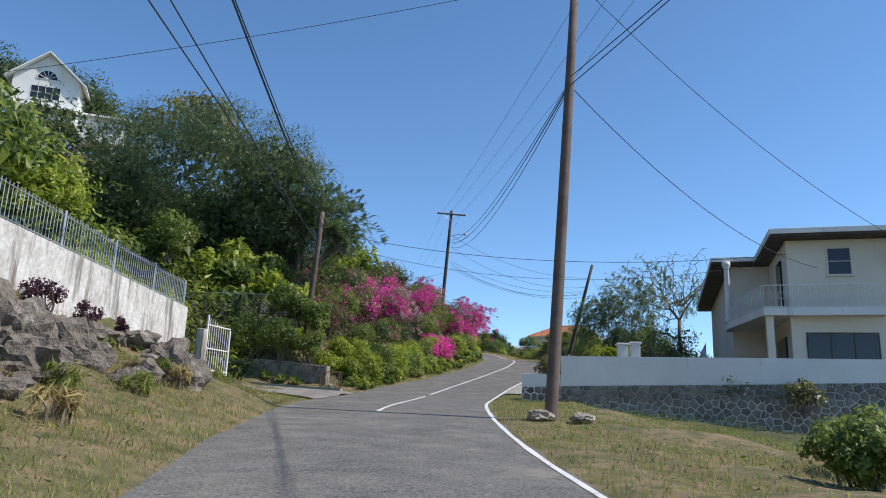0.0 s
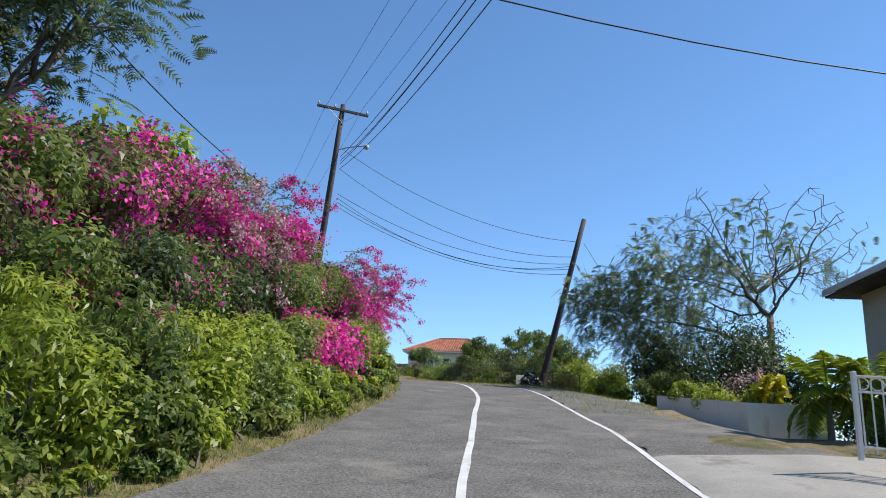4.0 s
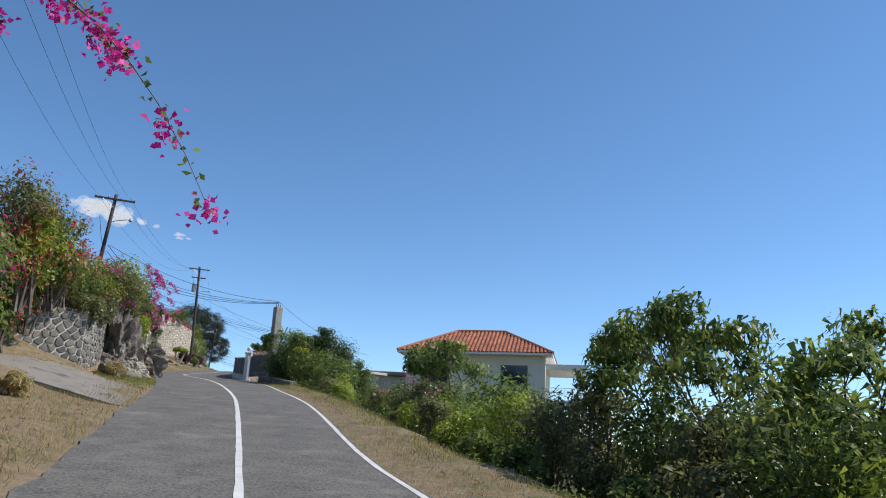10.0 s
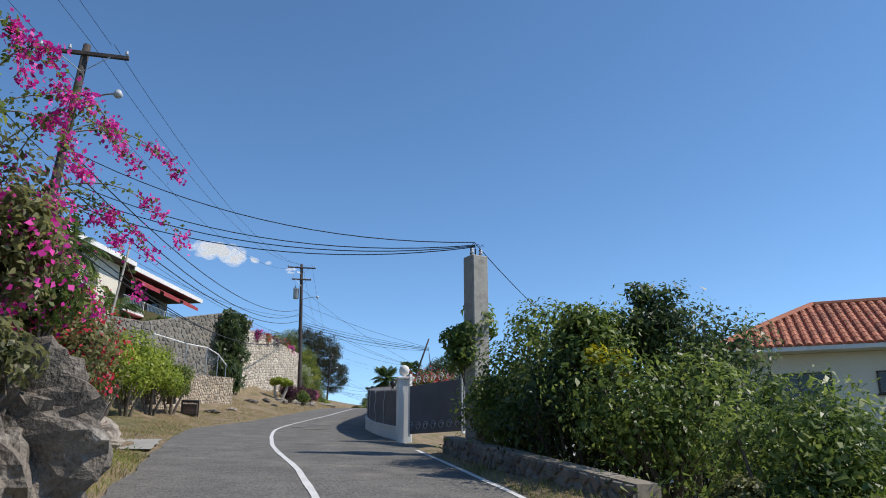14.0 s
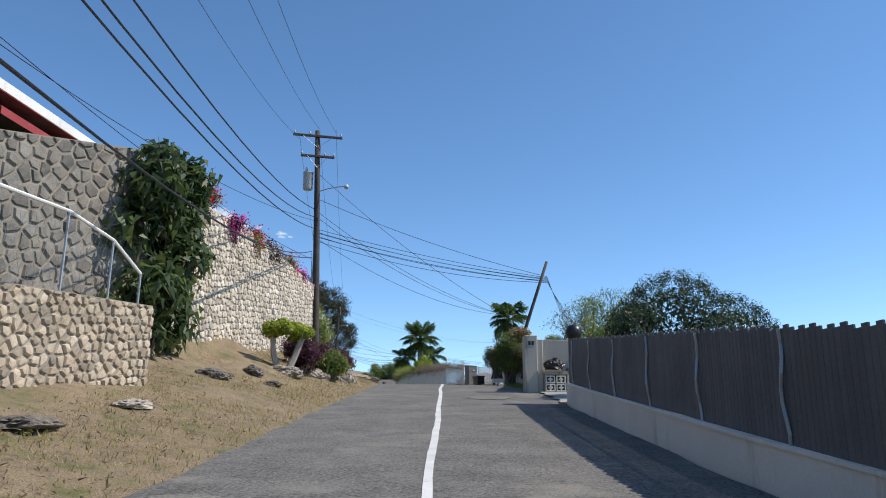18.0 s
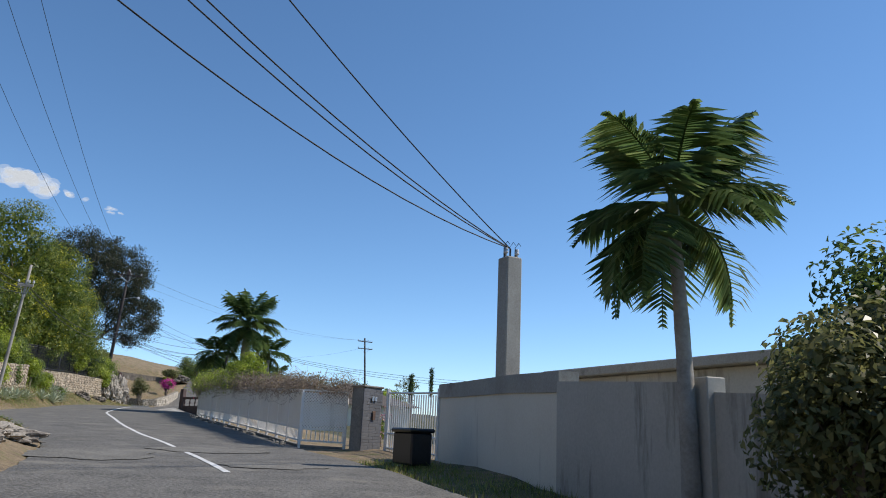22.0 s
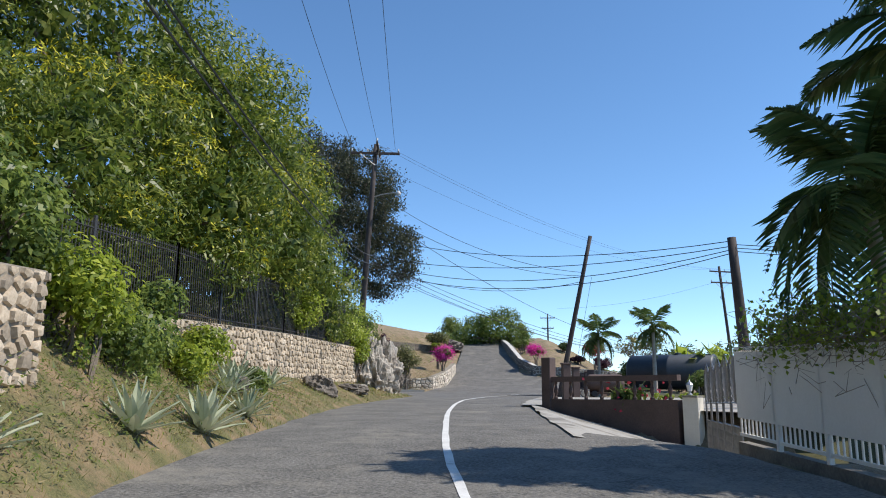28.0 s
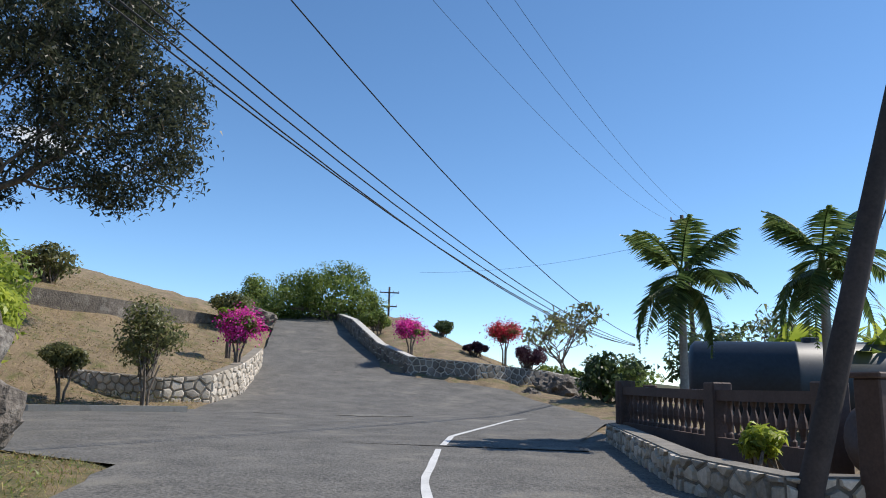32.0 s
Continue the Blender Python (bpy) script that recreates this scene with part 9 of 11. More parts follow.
part("roof", Geo().add([(-0.1, -3.1, -0.3), (8.1, -3.1, -0.3), (8.1, 3.1, -0.3), (-0.1, 3.1, -0.3), (2.4, 0, 0.22), (5.6, 0, 0.22)], [[0, 1, 5, 4], [1, 2, 5], [2, 3, 4, 5], [3, 0, 4], [3, 2, 1, 0]]), M_CONC, gh)
for x in (1.0, 3.4, 5.6):
    window_part(gh, x, x + 1.3, -1.9, -0.8, -2.6, 2, 2, M_IRON)
for s, u, fl in ((152.6, 7.5, L_RED), (153.4, 8.6, L_PALEPINK), (152.2, 8.8, L_RED)):
    bush(s, u, 0.7, 0.7, 0.4, L_GREEN, 1800, 0.08, "flowering garden shrub behind a white gate", "garden_shrub", "shrub", h=-0.2, flower=fl, spots=9, fper=14)
for s, u in ((161, 12.6), (162.5, 14.2)):
    palm(along(s, u, -1.6), 2.4, "distant garden palm behind a white gate", 0.1, 12, 1.5, 0.4, int(s), name="garden_palm")
# plastic box and slate pillar, white gate, lattice fence
bx = thing("storage_box", along(170.7, 3.95, 0.1, 8), "black plastic storage box beside the wall", "storage box")
part("body", Geo().box(0.0, 0.45, -0.4, 0.4, -0.05, 0.55, 0.03), M_PLASTIC, bx)
part("lid", Geo().box(-0.04, 0.49, -0.44, 0.44, 0.55, 0.63, 0.03), M_PLASTIC, bx)
sp = thing("slate_pillar", along(175.6, 4.85, 0.0, 28), "dark slate-clad gate pillar with a letter slot", "gate pillar")
part("core", Geo().box(-0.36, 0.36, -0.2, 0.2, -0.4, 1.62, 0.01), M_STONE_DK, sp)
rs = np.random.default_rng(3)
sl = Geo().box(-0.5, 0.5, -0.5, 0.5, -0.5, 0.5, 0.08).mesh("slate", M_SLAT)
for j in range(20):
    x = -0.37
    while x < 0.3:
        w = min(rs.uniform(0.14, 0.3), 0.38 - x)
        part("slate", sl, None, sp, m=Matrix.Translation((x + w / 2, -0.205, -0.02 + 0.08 * j + 0.04)) @ Matrix.Diagonal((w * 0.99, 0.03 + rs.uniform(0, 0.018), 0.078, 1)))
        x += w
part("cap", Geo().box(-0.4, 0.4, -0.25, 0.24, 1.62, 1.67, 0.015), M_STONE_DK, sp)
number_bars(sp, -0.08, 1.28, -0.25, 0.2, 0.11, M_METAL)
part("letter_slot", Geo().box(-0.03, 0.08, -0.27, -0.24, 0.8, 1.02, 0.008), M_RUST, sp, "brass-rimmed letter slot")
pg = thing("picket_gate", along(174.6, 5.5, 0.0, 0), "white metal picket driveway gate", "gate")
pickets(pg, [P(175.0, 5.2, 0.05), P(172.6, 5.5, 0.05)], 1.5, 0.11, 0.017, M_WHITE, rails=(0.06, 0.3, 0.97), tip=False, post=2.6)
lf_pts = [(176.0, 4.45), (176.5, 3.4), (181.5, 3.85), (186.0, 4.2), (191.0, 4.6), (196.0, 5.05), (201.0, 5.4), (206.5, 5.4)]
lf = thing("lattice_fence", Matrix.Translation(P(186, 3.5, 0.1)), "white plastic lattice fence on a low kerb", "fence")
inv = lf.matrix_basis.inverted()
for (s0, u0), (s1, u1) in zip(lf_pts[:-1], lf_pts[1:]):
    a, b = P(s0, u0, 0.12), P(s1, u1, 0.12)
    n = max(1, int((b - a).length / 1.15))
    for i in range(n):
        p, q = inv @ a.lerp(b, i / n), inv @ a.lerp(b, (i + 1) / n)
        ln = (q - p).length
        e = (q - p).normalized()
        m = Matrix.Translation(p) @ Matrix.Rotation(math.atan2(e.y, e.x), 4, "Z") @ Matrix.Shear("XZ", 4, (0, 0))
        dz = q.z - p.z
        part("post", Geo().box(-0.035, 0.035, -0.035, 0.035, -0.3, 1.36, 0.006), M_LATTICE, lf, m=m)
        g = Geo()
        for k in range(-13, 18):
            for flip in (0, 1):
                x0, x1 = k * 0.078, k * 0.078 + 0.95
                z0, z1 = 0.35, 1.3
                if flip:
                    z0, z1 = z1, z0
                xa, xb = max(x0, 0.03), min(x1, ln - 0.03)
                if xb - xa < 0.05:
                    continue
                za, zb = z0 + (z1 - z0) * (xa - x0) / 0.95, z0 + (z1 - z0) * (xb - x0) / 0.95
                y = 0.006 * (1 if flip else -1)
                w = 0.023
                ya, yb = dz * xa / ln, dz * xb / ln
                g.add([(xa, y, za - w + ya), (xb, y, zb - w + yb), (xb, y, zb + w + yb), (xa, y, za + w + ya), (xa, y + 0.01, za - w + ya), (xb, y + 0.01, zb - w + yb), (xb, y + 0.01, zb + w + yb), (xa, y + 0.01, za + w + ya)], [[0, 1, 2, 3], [4, 5, 6, 7], [0, 1, 5, 4], [2, 3, 7, 6]])
        part("lattice_panel", g, M_LATTICE, lf, m=m)
        if s0 > 190:
            part("backing_sheet", Geo().add([(0.03, 0.03, 0.3), (ln - 0.03, 0.03, 0.3 + dz), (ln - 0.03, 0.03, 1.3 + dz), (0.03, 0.03, 1.3), (0.03, 0.04, 0.3), (ln - 0.03, 0.04, 0.3 + dz), (ln - 0.03, 0.04, 1.3 + dz), (0.03, 0.04, 1.3)], [[0, 1, 2, 3], [4, 5, 6, 7], [0, 1, 5, 4], [2, 3, 7, 6]]), M_LATTICE, lf, m=m)
        for z in (0.33, 1.33, 0.03):
            part("rail", Geo().add([(0, -0.015, z + o) for o in (0, 0.045)] + [(ln, -0.015, z + o + dz) for o in (0, 0.045)] + [(0, 0.015, z + o) for o in (0, 0.045)] + [(ln, 0.015, z + o + dz) for o in (0, 0.045)], [[0, 2, 3, 1], [4, 6, 7, 5], [0, 2, 6, 4], [1, 3, 7, 5]]), M_LATTICE, lf, m=m)
        for k in range(10):
            x = (k + 0.5) * ln / 10
            part("picket", Geo().box(x - 0.012, x + 0.012, -0.012, 0.012, 0.05 + dz * x / ln, 0.34 + dz * x / ln, 0.004), M_LATTICE, lf, m=m)
plain_wall("kerb_lattice", "dark stained low kerb under a lattice fence", [(P(s, u - 0.04, -0.1), 0.16) for s, u in lf_pts][::-1], 0.16, M_STONE_DK, category="kerb")
rng_k = np.random.default_rng(64)
for i in range(46):
    s = rng_k.uniform(176.8, 199)
    u = float(np.interp(s, [q[0] for q in lf_pts[1:]], [q[1] for q in lf_pts[1:]])) - rng_k.uniform(0.14, 0.3)
    q = rng_k.uniform(0.04, 0.1)
    rock(along(s, u, 0.01, 40 * i), q, q * 1.3, q * 0.8, "small dark stone along the fence kerb", M_STONE_DK, 400 + i, name="kerb_stone", sub=2, group="stones along the kerb")


def dry_vine(s, u, h, rx, ry, rz, n, seed, leafy=0.0, lab="dense tangle of dry leafless vines on the fence"):
    """A heap of bare crossing twigs, with a few leaves."""
    rng = np.random.default_rng(seed)
    root = thing("dry_vine", along(s, u, h), lab, "vine", "vines on the fence")
    g = Geo()
    for i in range(n):
        p = rng.normal(0, 0.42, 3) * (rx, ry, rz)
        d = rng.normal(0, 1, 3) * (1, 1.6, 0.5)
        d /= np.linalg.norm(d)
        L = rng.uniform(0.2, 0.62)
        c_ = rng.normal(0, 0.13, 3)
        g.tube([p - d * L / 2, p + c_, p + d * L / 2 + (0, 0, rng.uniform(-0.05, 0.22))], [0.0045, 0.0045, 0.002], 3)
    tw = part("twig", g, M_TWIG, root)
    tw["kind"] = "stuff"
    k = int(n * leafy) + 30
    p = rng.normal(0, 0.45, (k, 3)) * (rx, ry, rz) + (0, 0, rz * 0.3)
    part("leaves", leaves("leaves", p, rng.normal(0, 1, (k, 3)), np.full(k, 0.085), L_BRIGHT if leafy > 1 else L_DRY, 0.6, 0.3, rng), None, root)


for i, s in enumerate(np.arange(176.2, 205.5, 0.9)):
    u = float(np.interp(s, [q[0] for q in lf_pts], [q[1] for q in lf_pts])) + 0.35
    lf_ = 0.2 if s < 185 else (3.0 if s < 191 else 5.0)
    dry_vine(s, u - 0.15, 1.56, 0.6, 0.8, 0.34 if s < 186 else 0.5, 330 if s < 186 else 150, 200 + i, lf_, "dense tangle of dry leafless vines on the fence" if s < 186 else "vines with yellow-green leaves on the fence")
for s, u, rz, m in ((184.0, 4.7, 0.6, L_BRIGHT), (185.5, 4.8, 0.85, L_BRIGHT), (187.0, 4.95, 1.0, L_BRIGHT), (188.3, 5.1, 0.95, L_BRIGHT), (182.3, 4.5, 0.5, L_BRIGHT), (190.5, 5.5, 0.7, L_OLIVE), (193, 5.8, 0.65, L_BRIGHT), (196.5, 6.0, 0.6, L_BRIGHT), (186.3, 5.2, 0.65, L_OLIVE), (199.5, 6.2, 0.55, L_BRIGHT), (203, 6.2, 0.5, L_OLIVE)):
    bush(s, u, 0.75, 0.9, rz, m, 2400, 0.08, "yellow-green shrub growing over the fence", "fence_shrub", "shrub", at=along(s, u, 1.15), k=13, lo=0.18, hi=0.42)
palm(along(203.5, 7.75, 0.0), 4.8, "royal palm with a pale trunk and heavy crown", 0.27, 40, 2.65, 0.62, 12, boot=1.1, sag=0.8, name="royal_palm")
palm(along(203.6, 6.35, 0.0), 3.2, "smaller leaning palm with drooping fronds", 0.11, 18, 1.75, 0.5, 14, boot=0.6, sag=1.2, lean=-0.25, name="royal_palm")
palm(along(203.8, 9.2, 0.0), 3.4, "smaller palm with drooping fronds", 0.11, 16, 1.75, 0.5, 15, boot=0.6, sag=1.2, name="royal_palm")
gy = thing("pink_shrub_garden", along(175, 12.5, -0.35, 0), "low house with arched windows behind a white gate", "house")
part("wall", Geo().box(0, 6, 4, 9, -0.5, 2.0, 0.02), M_WHITE, gy)
part("roof", Geo().lathe([(4.6, 2.0), (4.4, 2.15), (3.2, 2.5), (1.6, 2.75), (0, 2.85)], 20, pose(3, 6.5, 0)), M_WHITE, gy, smooth=True)
window_part(gy, 1.0, 2.0, 0.3, 1.6, 4.0, 2, 2, M_IRON)
window_part(gy, 3.0, 4.0, 0.3, 1.6, 4.0, 2, 2, M_IRON)
bush(178.6, 6.4, 0.6, 0.6, 0.5, L_GREEN, 900, 0.07, "pink flowering shrub behind the gate", "garden_shrub", "shrub", at=along(178.0, 6.4, 0.1), flower=L_PALEPINK, spots=30, fper=18)

# ---- left of the road: rubble, planted walls, mango, iron fence ----
for i, (s, u) in enumerate(((170.5, -3.3), (172, -3.5), (173.5, -3.2), (169, -3.2), (175, -3.6), (171.2, -4.2), (167.5, -3.2))):
    rock(along(s, u, top(s, u), 50 * i), 0.5, 0.7, 0.2, "heap of broken white limestone by the road", M_ROCK_PALE, 70 + i, rough=0.5)
for s, u, r_, rz, m, fl, sp in ((168, -5.8, 1.2, 1.2, L_GREEN, L_WHITE, 60), (170.5, -6.2, 1.3, 1.4, L_GREEN, L_WHITE, 80), (173, -6.0, 1.3, 1.2, L_GREEN, L_RED, 30), (176, -6.4, 1.3, 1.2, L_BRIGHT, L_WHITE, 40), (179.5, -6.6, 1.3, 1.2, L_GREEN, L_RED, 40), (183, -6.8, 1.3, 1.3, L_GREEN, L_RED, 40), (186.5, -7.0, 1.4, 1.3, L_GREEN, None, 0), (190, -6.8, 1.4, 1.2, L_BRIGHT, None, 0), (193.5, -6.6, 1.3, 1.1, L_GREEN, None, 0), (197, -6.2, 1.3, 1.2, L_GREEN, None, 0), (200.5, -6.0, 1.3, 1.2, L_BRIGHT, None, 0), (203.5, -5.6, 1.1, 1.0, L_GREEN, None, 0)):
    u += float(np.interp(s, (188, 203), (0, 1.0)))
    bush(s, u, r_, r_ * 1.2, rz, m, 4800, 0.09, "flowering shrub above a stone wall" if fl else "leafy hedge above a stone wall", "wall_shrub", "shrub", h=0.0, flower=fl, spots=sp, fper=22, fsize=0.065, k=14)
stone_wall("wall_planted", "pale rubble wall topped with shrubs", [(P(178, -6.2, 0.2), 1.0), (P(186, -5.9, 0.4), 1.15), (P(192, -5.3, 0.55), 1.25), (P(198, -4.4, 0.8), 1.3), (P(203, -3.6, 1.0), 1.2)], 0.2, 0.4, M_STONE_TAN, M_MORTAR, single=(18, 28), seed=21)
stone_wall("wall_iron_fence", "pale rubble wall below a black iron fence", [(P(203.8, -5.2, 0.8), 1.25), (P(210, -4.75, 0.6), 1.5), (P(217, -4.3, 0.5), 1.65), (P(226.5, -3.9, 0.5), 1.6)], 0.21, 0.4, M_STONE_TAN, M_MORTAR, single=(0, 24), seed=22)
bf = thing("black_fence", Matrix.Translation(P(215, -4.7, 2.0)), "black iron railing on a stone wall", "fence")
pickets(bf, [P(203.5, -5.15, 1.9), P(210, -4.9, 2.1), P(217, -4.5, 2.15), P(226.3, -4.05, 2.1)], 1.55, 0.105, 0.011, M_IRON, rails=(0.08, 0.9), post=2.3)
utility_pole(P(192.6, -3.7, 0.3), P(192.4, -3.3, 6.05), "slim grey service pole on the verge", 0.07, mat=M_PALMTRUNK, arms=((0.9, 0.6, 30),))
POLE_D_TOP = P(192.4, -3.35, 5.2)
for i, (s, u) in enumerate([(181, -4.9), (183, -5.0), (185, -5.1), (187, -5.1), (190, -4.9), (192.2, -4.8), (194.5, -4.6), (197, -4.3), (199, -4.2), (201.2, -4.1), (204, -3.8), (206, -3.6), (208.5, -3.7), (209.6, -4.4), (211.2, -4.8), (213.2, -4.6)]):
    u += float(np.interp(s, (188, 200), (0, 0.9)))
    agave(s, u, 0.6 + 0.09 * (i % 3), "pale striped agave rosette at the foot of the wall", "agaves along the wall", 300 + i)
for i, (s, u, a, b, c_) in enumerate([(210.6, -3.7, 0.25, 0.3, 0.3), (217.3, -3.4, 0.45, 0.6, 0.4), (221, -3.2, 0.4, 0.6, 0.25)]):
    rock(along(s, u, top(s, u), 40 * i), a, b, c_, "brown limestone rock on the planted verge", M_ROCK, 90 + i)
for i, (s, u, h, a, b, c_) in enumerate([(227.0, -3.7, 0.8, 0.85, 1.1, 1.45), (228.4, -3.4, 0.85, 0.95, 1.1, 1.5), (229.7, -3.6, 0.7, 0.85, 0.9, 1.35), (228.9, -3.3, 0.2, 0.4, 0.6, 0.5), (227.2, -3.3, 0.3, 0.4, 0.6, 0.7), (230.2, -3.6, 0.3, 0.5, 0.6, 0.8)]):
    rock(along(s, u, h, 30 * i), a, b, c_, "tall pitted limestone crag at the road edge", (M_ROCK_PALE, M_ROCK_PALE, M_ROCK)[i % 3], 100 + i, rough=0.5, sub=5)
for s, u, r_, rz, h, m in ((204.4, -4.0, 0.9, 1.0, 0.9, L_BRIGHT), (205.8, -4.0, 0.9, 0.9, 0.8, L_GREEN), (204.0, -4.9, 1.1, 1.0, 1.7, L_GREEN), (202.0, -4.6, 1.0, 0.9, 2.0, L_BRIGHT), (200.0, -5.0, 1.1, 0.9, 1.9, L_GREEN), (206.5, -4.2, 0.9, 0.6, 0.4, L_GREEN), (208.5, -4.1, 0.8, 0.7, 0.4, L_BRIGHT), (212, -3.9, 0.6, 0.5, 0.3, L_GREEN), (226.0, -4.2, 1.1, 1.3, 1.7, L_BRIGHT), (227.5, -4.4, 1.2, 1.2, 1.9, L_GREEN), (224, -4.4, 0.9, 1.1, 1.9, L_BRIGHT), (229.5, -4.4, 1.0, 0.8, 1.9, L_OLIVE), (231.5, -5.0, 1.0, 1.0, 0.8, L_GREEN), (207.5, -4.4, 0.8, 0.9, 1.0, L_GREEN), (210.0, -4.2, 0.7, 0.7, 0.7, L_BRIGHT), (222.0, -4.3, 0.9, 1.3, 1.5, L_MANGO), (218.5, -4.5, 0.9, 1.2, 1.9, L_BRIGHT), (225.5, -4.0, 0.7, 1.2, 1.0, L_BRIGHT), (201.5, -4.2, 0.8, 0.9, 0.9, L_GREEN), (199.5, -4.5, 0.8, 0.8, 0.8, L_BRIGHT), (228.2, -4.0, 0.6, 0.5, 2.0, L_OLIVE)):
    bush(s, u, r_, r_, rz, m, 3400, 0.09, "leafy shrub by the stone wall", "wall_shrub", "shrub", at=along(s, u, h), k=12)
bush(228.4, -3.5, 0.6, 0.6, 0.3, L_PURPLE, 800, 0.06, "withered purple creeper on a crag", "creeper", "creeper", at=along(228.6, -3.4, 2.3), k=6)
MANGO = ((211.4, -8.6, 5.2, 3.2, 3.2, 3.4), (214.5, -7.4, 6.4, 3.2, 3.0, 4.0), (213.6, -8.8, 10.6, 3.0, 3.0, 3.2), (217.5, -6.4, 5.2, 2.8, 2.5, 3.0), (217.0, -7.0, 8.6, 2.6, 2.5, 2.8), (221.0, -5.7, 4.3, 2.3, 1.9, 2.2), (223.6, -5.1, 3.5, 1.5, 1.2, 1.5), (213.0, -5.2, 4.9, 2.0, 1.5, 1.7), (216.8, -4.8, 4.8, 2.0, 1.5, 1.6), (220.2, -4.6, 4.3, 1.6, 1.3, 1.4), (219.6, -6.0, 7.2, 2.0, 1.7, 1.8), (209.2, -7.2, 4.9, 2.2, 2.0, 2.2), (211.8, -9.8, 9.6, 2.6, 2.3, 2.9), (215.2, -5.6, 7.8, 1.8, 1.7, 1.9))
domed_tree(214.0, -7.6, MANGO, "great dense mango tree with yellowing flower heads", L_MANGO, 560, 84000, 0.18, [(214.0, -7.6, 1.2), (214.1, -7.5, 2.8), (214.3, -7.4, 4.6)], clump=0.85, name="mango_tree", head=L_YELLOW, seed=5)
rng_d = np.random.default_rng(71)
g_ = rng_d.normal(0, 1, (1500, 3))
g_ /= np.linalg.norm(g_, axis=1)[:, None]
g_ *= rng_d.uniform(0.3, 1, (1500, 1)) ** 0.4
goals = np.vstack([g_[:640] * (6.4, 6.0, 7.2) + (0.0, 0.0, 11.4), g_[640:940] * (3.0, 3.2, 3.4) + (5.4, 1.2, 8.2), g_[940:1240] * (3.8, 4.0, 3.8) + (3.4, 0.6, 13.2), g_[1240:] * (4.0, 3.8, 3.0) + (-4.0, -1.0, 6.4)])
dark, d_pts, d_way, d_load = grown_tree(along(250.2, -13.0, 2.0), "tall dark spreading tree with dense brownish crown", [(0.0, 0.0, 0.0), (0.1, 0.0, 1.5), (-0.1, 0.1, 3.0), (0.2, 0.0, 4.4)], goals, M_BARK, 0.02, 0.55, 4.0, 0.8, 71)
d_on = rng_d.choice(np.where(d_load <= 3)[0], 3000)
c_ = d_pts[d_on] + rng_d.normal(0, 0.35, (3000, 3))
d_k = rng_d.integers(0, 3000, 92000)
d_p = c_[d_k] + rng_d.normal(0, 0.3, (92000, 3)) * (1, 1, 0.7)
part("crown", leaves("crown", d_p, rng_d.normal(0, 0.7, (92000, 3)) + (0, 0, 0.5), np.full(92000, 0.23), L_BROWNISH, 0.42, 0.4, rng_d, True), None, dark)
carpet("dead_growth", "dry leaf litter and dead grass on the bank", [(178, 234, -5, -2.0, 22000, 0.08, 0.065), (244, 266, -14, -3, 6000, 0.2, 0.12), (118, 166, -6, -2.2, 11000, 0.1, 0.08)], L_DRY, 48, 0.25, -0.1, "dry weeds")
carpet("verge_growth", "green weeds and creepers on the bank", [(178, 216, -4.4, -2.4, 7000, 0.25, 0.06), (196, 212, -4.6, -2.8, 6000, 0.45, 0.07), (216, 234, -3.8, -1.9, 1500, 0.15, 0.07)], L_GREEN, 49, 0.35, -0.3, "weeds")
uh = thing("upper_house", along(208.9, -10.7, 5.8, 0), "white upper house with a deep eave behind trees", "house")
part("wall", Geo().box(-7, 0, -5, 2.2, -4, 4.4, 0.02), M_WHITE, uh)
part("roof", Geo().add([(-7.5, -6, 6.0), (1.3, -6, 4.5), (1.3, 3.2, 4.5), (-7.5, 3.2, 6.0), (-7.5, -6, 6.2), (1.3, -6, 4.7), (1.3, 3.2, 4.7), (-7.5, 3.2, 6.2)], [[3, 2, 1, 0], [4, 5, 6, 7], [0, 1, 5, 4], [1, 2, 6, 5], [2, 3, 7, 6], [3, 0, 4, 7]]), M_SHINGLE, uh)
part("fascia", Geo().box(1.3, 1.36, -6, 3.2, 4.45, 4.75, 0.01), M_WHITE, uh)
part("balcony", Geo().box(0, 1.2, -4, 1.5, 1.4, 1.6, 0.02), M_WHITE, uh)
for y in (-3.6, -1.4):
    w = part("window", Geo().box(0.0, 0.05, y, y + 1.1, 2.0, 3.4, 0.01), M_WHITE, uh)
    part("pane", Geo().box(0.052, 0.07, y + 0.08, y + 1.02, 2.08, 3.32, 0.004), M_GLASS, w)
for s, u, r_, rz, h in ((182.5, -9.2, 1.7, 2.4, 1.2), (184.5, -8.6, 1.5, 2.0, 1.4), (203, -9.6, 1.5, 2.0, 5.4), (196.5, -9.2, 2.2, 2.6, 2.0)):
    bush(s, u, r_, r_, rz, L_DARK, 8500, 0.12, "dark glossy tree in front of a white house", "garden_tree", "tree", at=along(s, u, h), k=18)
domed_tree(200.0, -7.8, ((200.0, -7.6, 7.4, 2.2, 2.0, 2.9), (200.4, -6.6, 5.4, 1.8, 1.4, 1.9), (198.6, -8.0, 5.0, 2.2, 2.0, 2.6), (199.5, -9.0, 8.0, 2.0, 2.0, 2.2)), "dark glossy tree in front of a white house", L_DARK, 520, 26000, 0.15, [(200, -7.8, 1.2), (200, -7.8, 2.4), (200, -7.7, 4.0)], 0.5, name="garden_tree", seed=12)
for s, u, hg, sd in ((180, -14, 4.5, 81),):
    tree(along(s, u, top(s, u)), hg, "green tree on the slope above the road", L_MANGO, 1.1, 9000, 0.17, 1.1, r0=0.2, seed=sd)


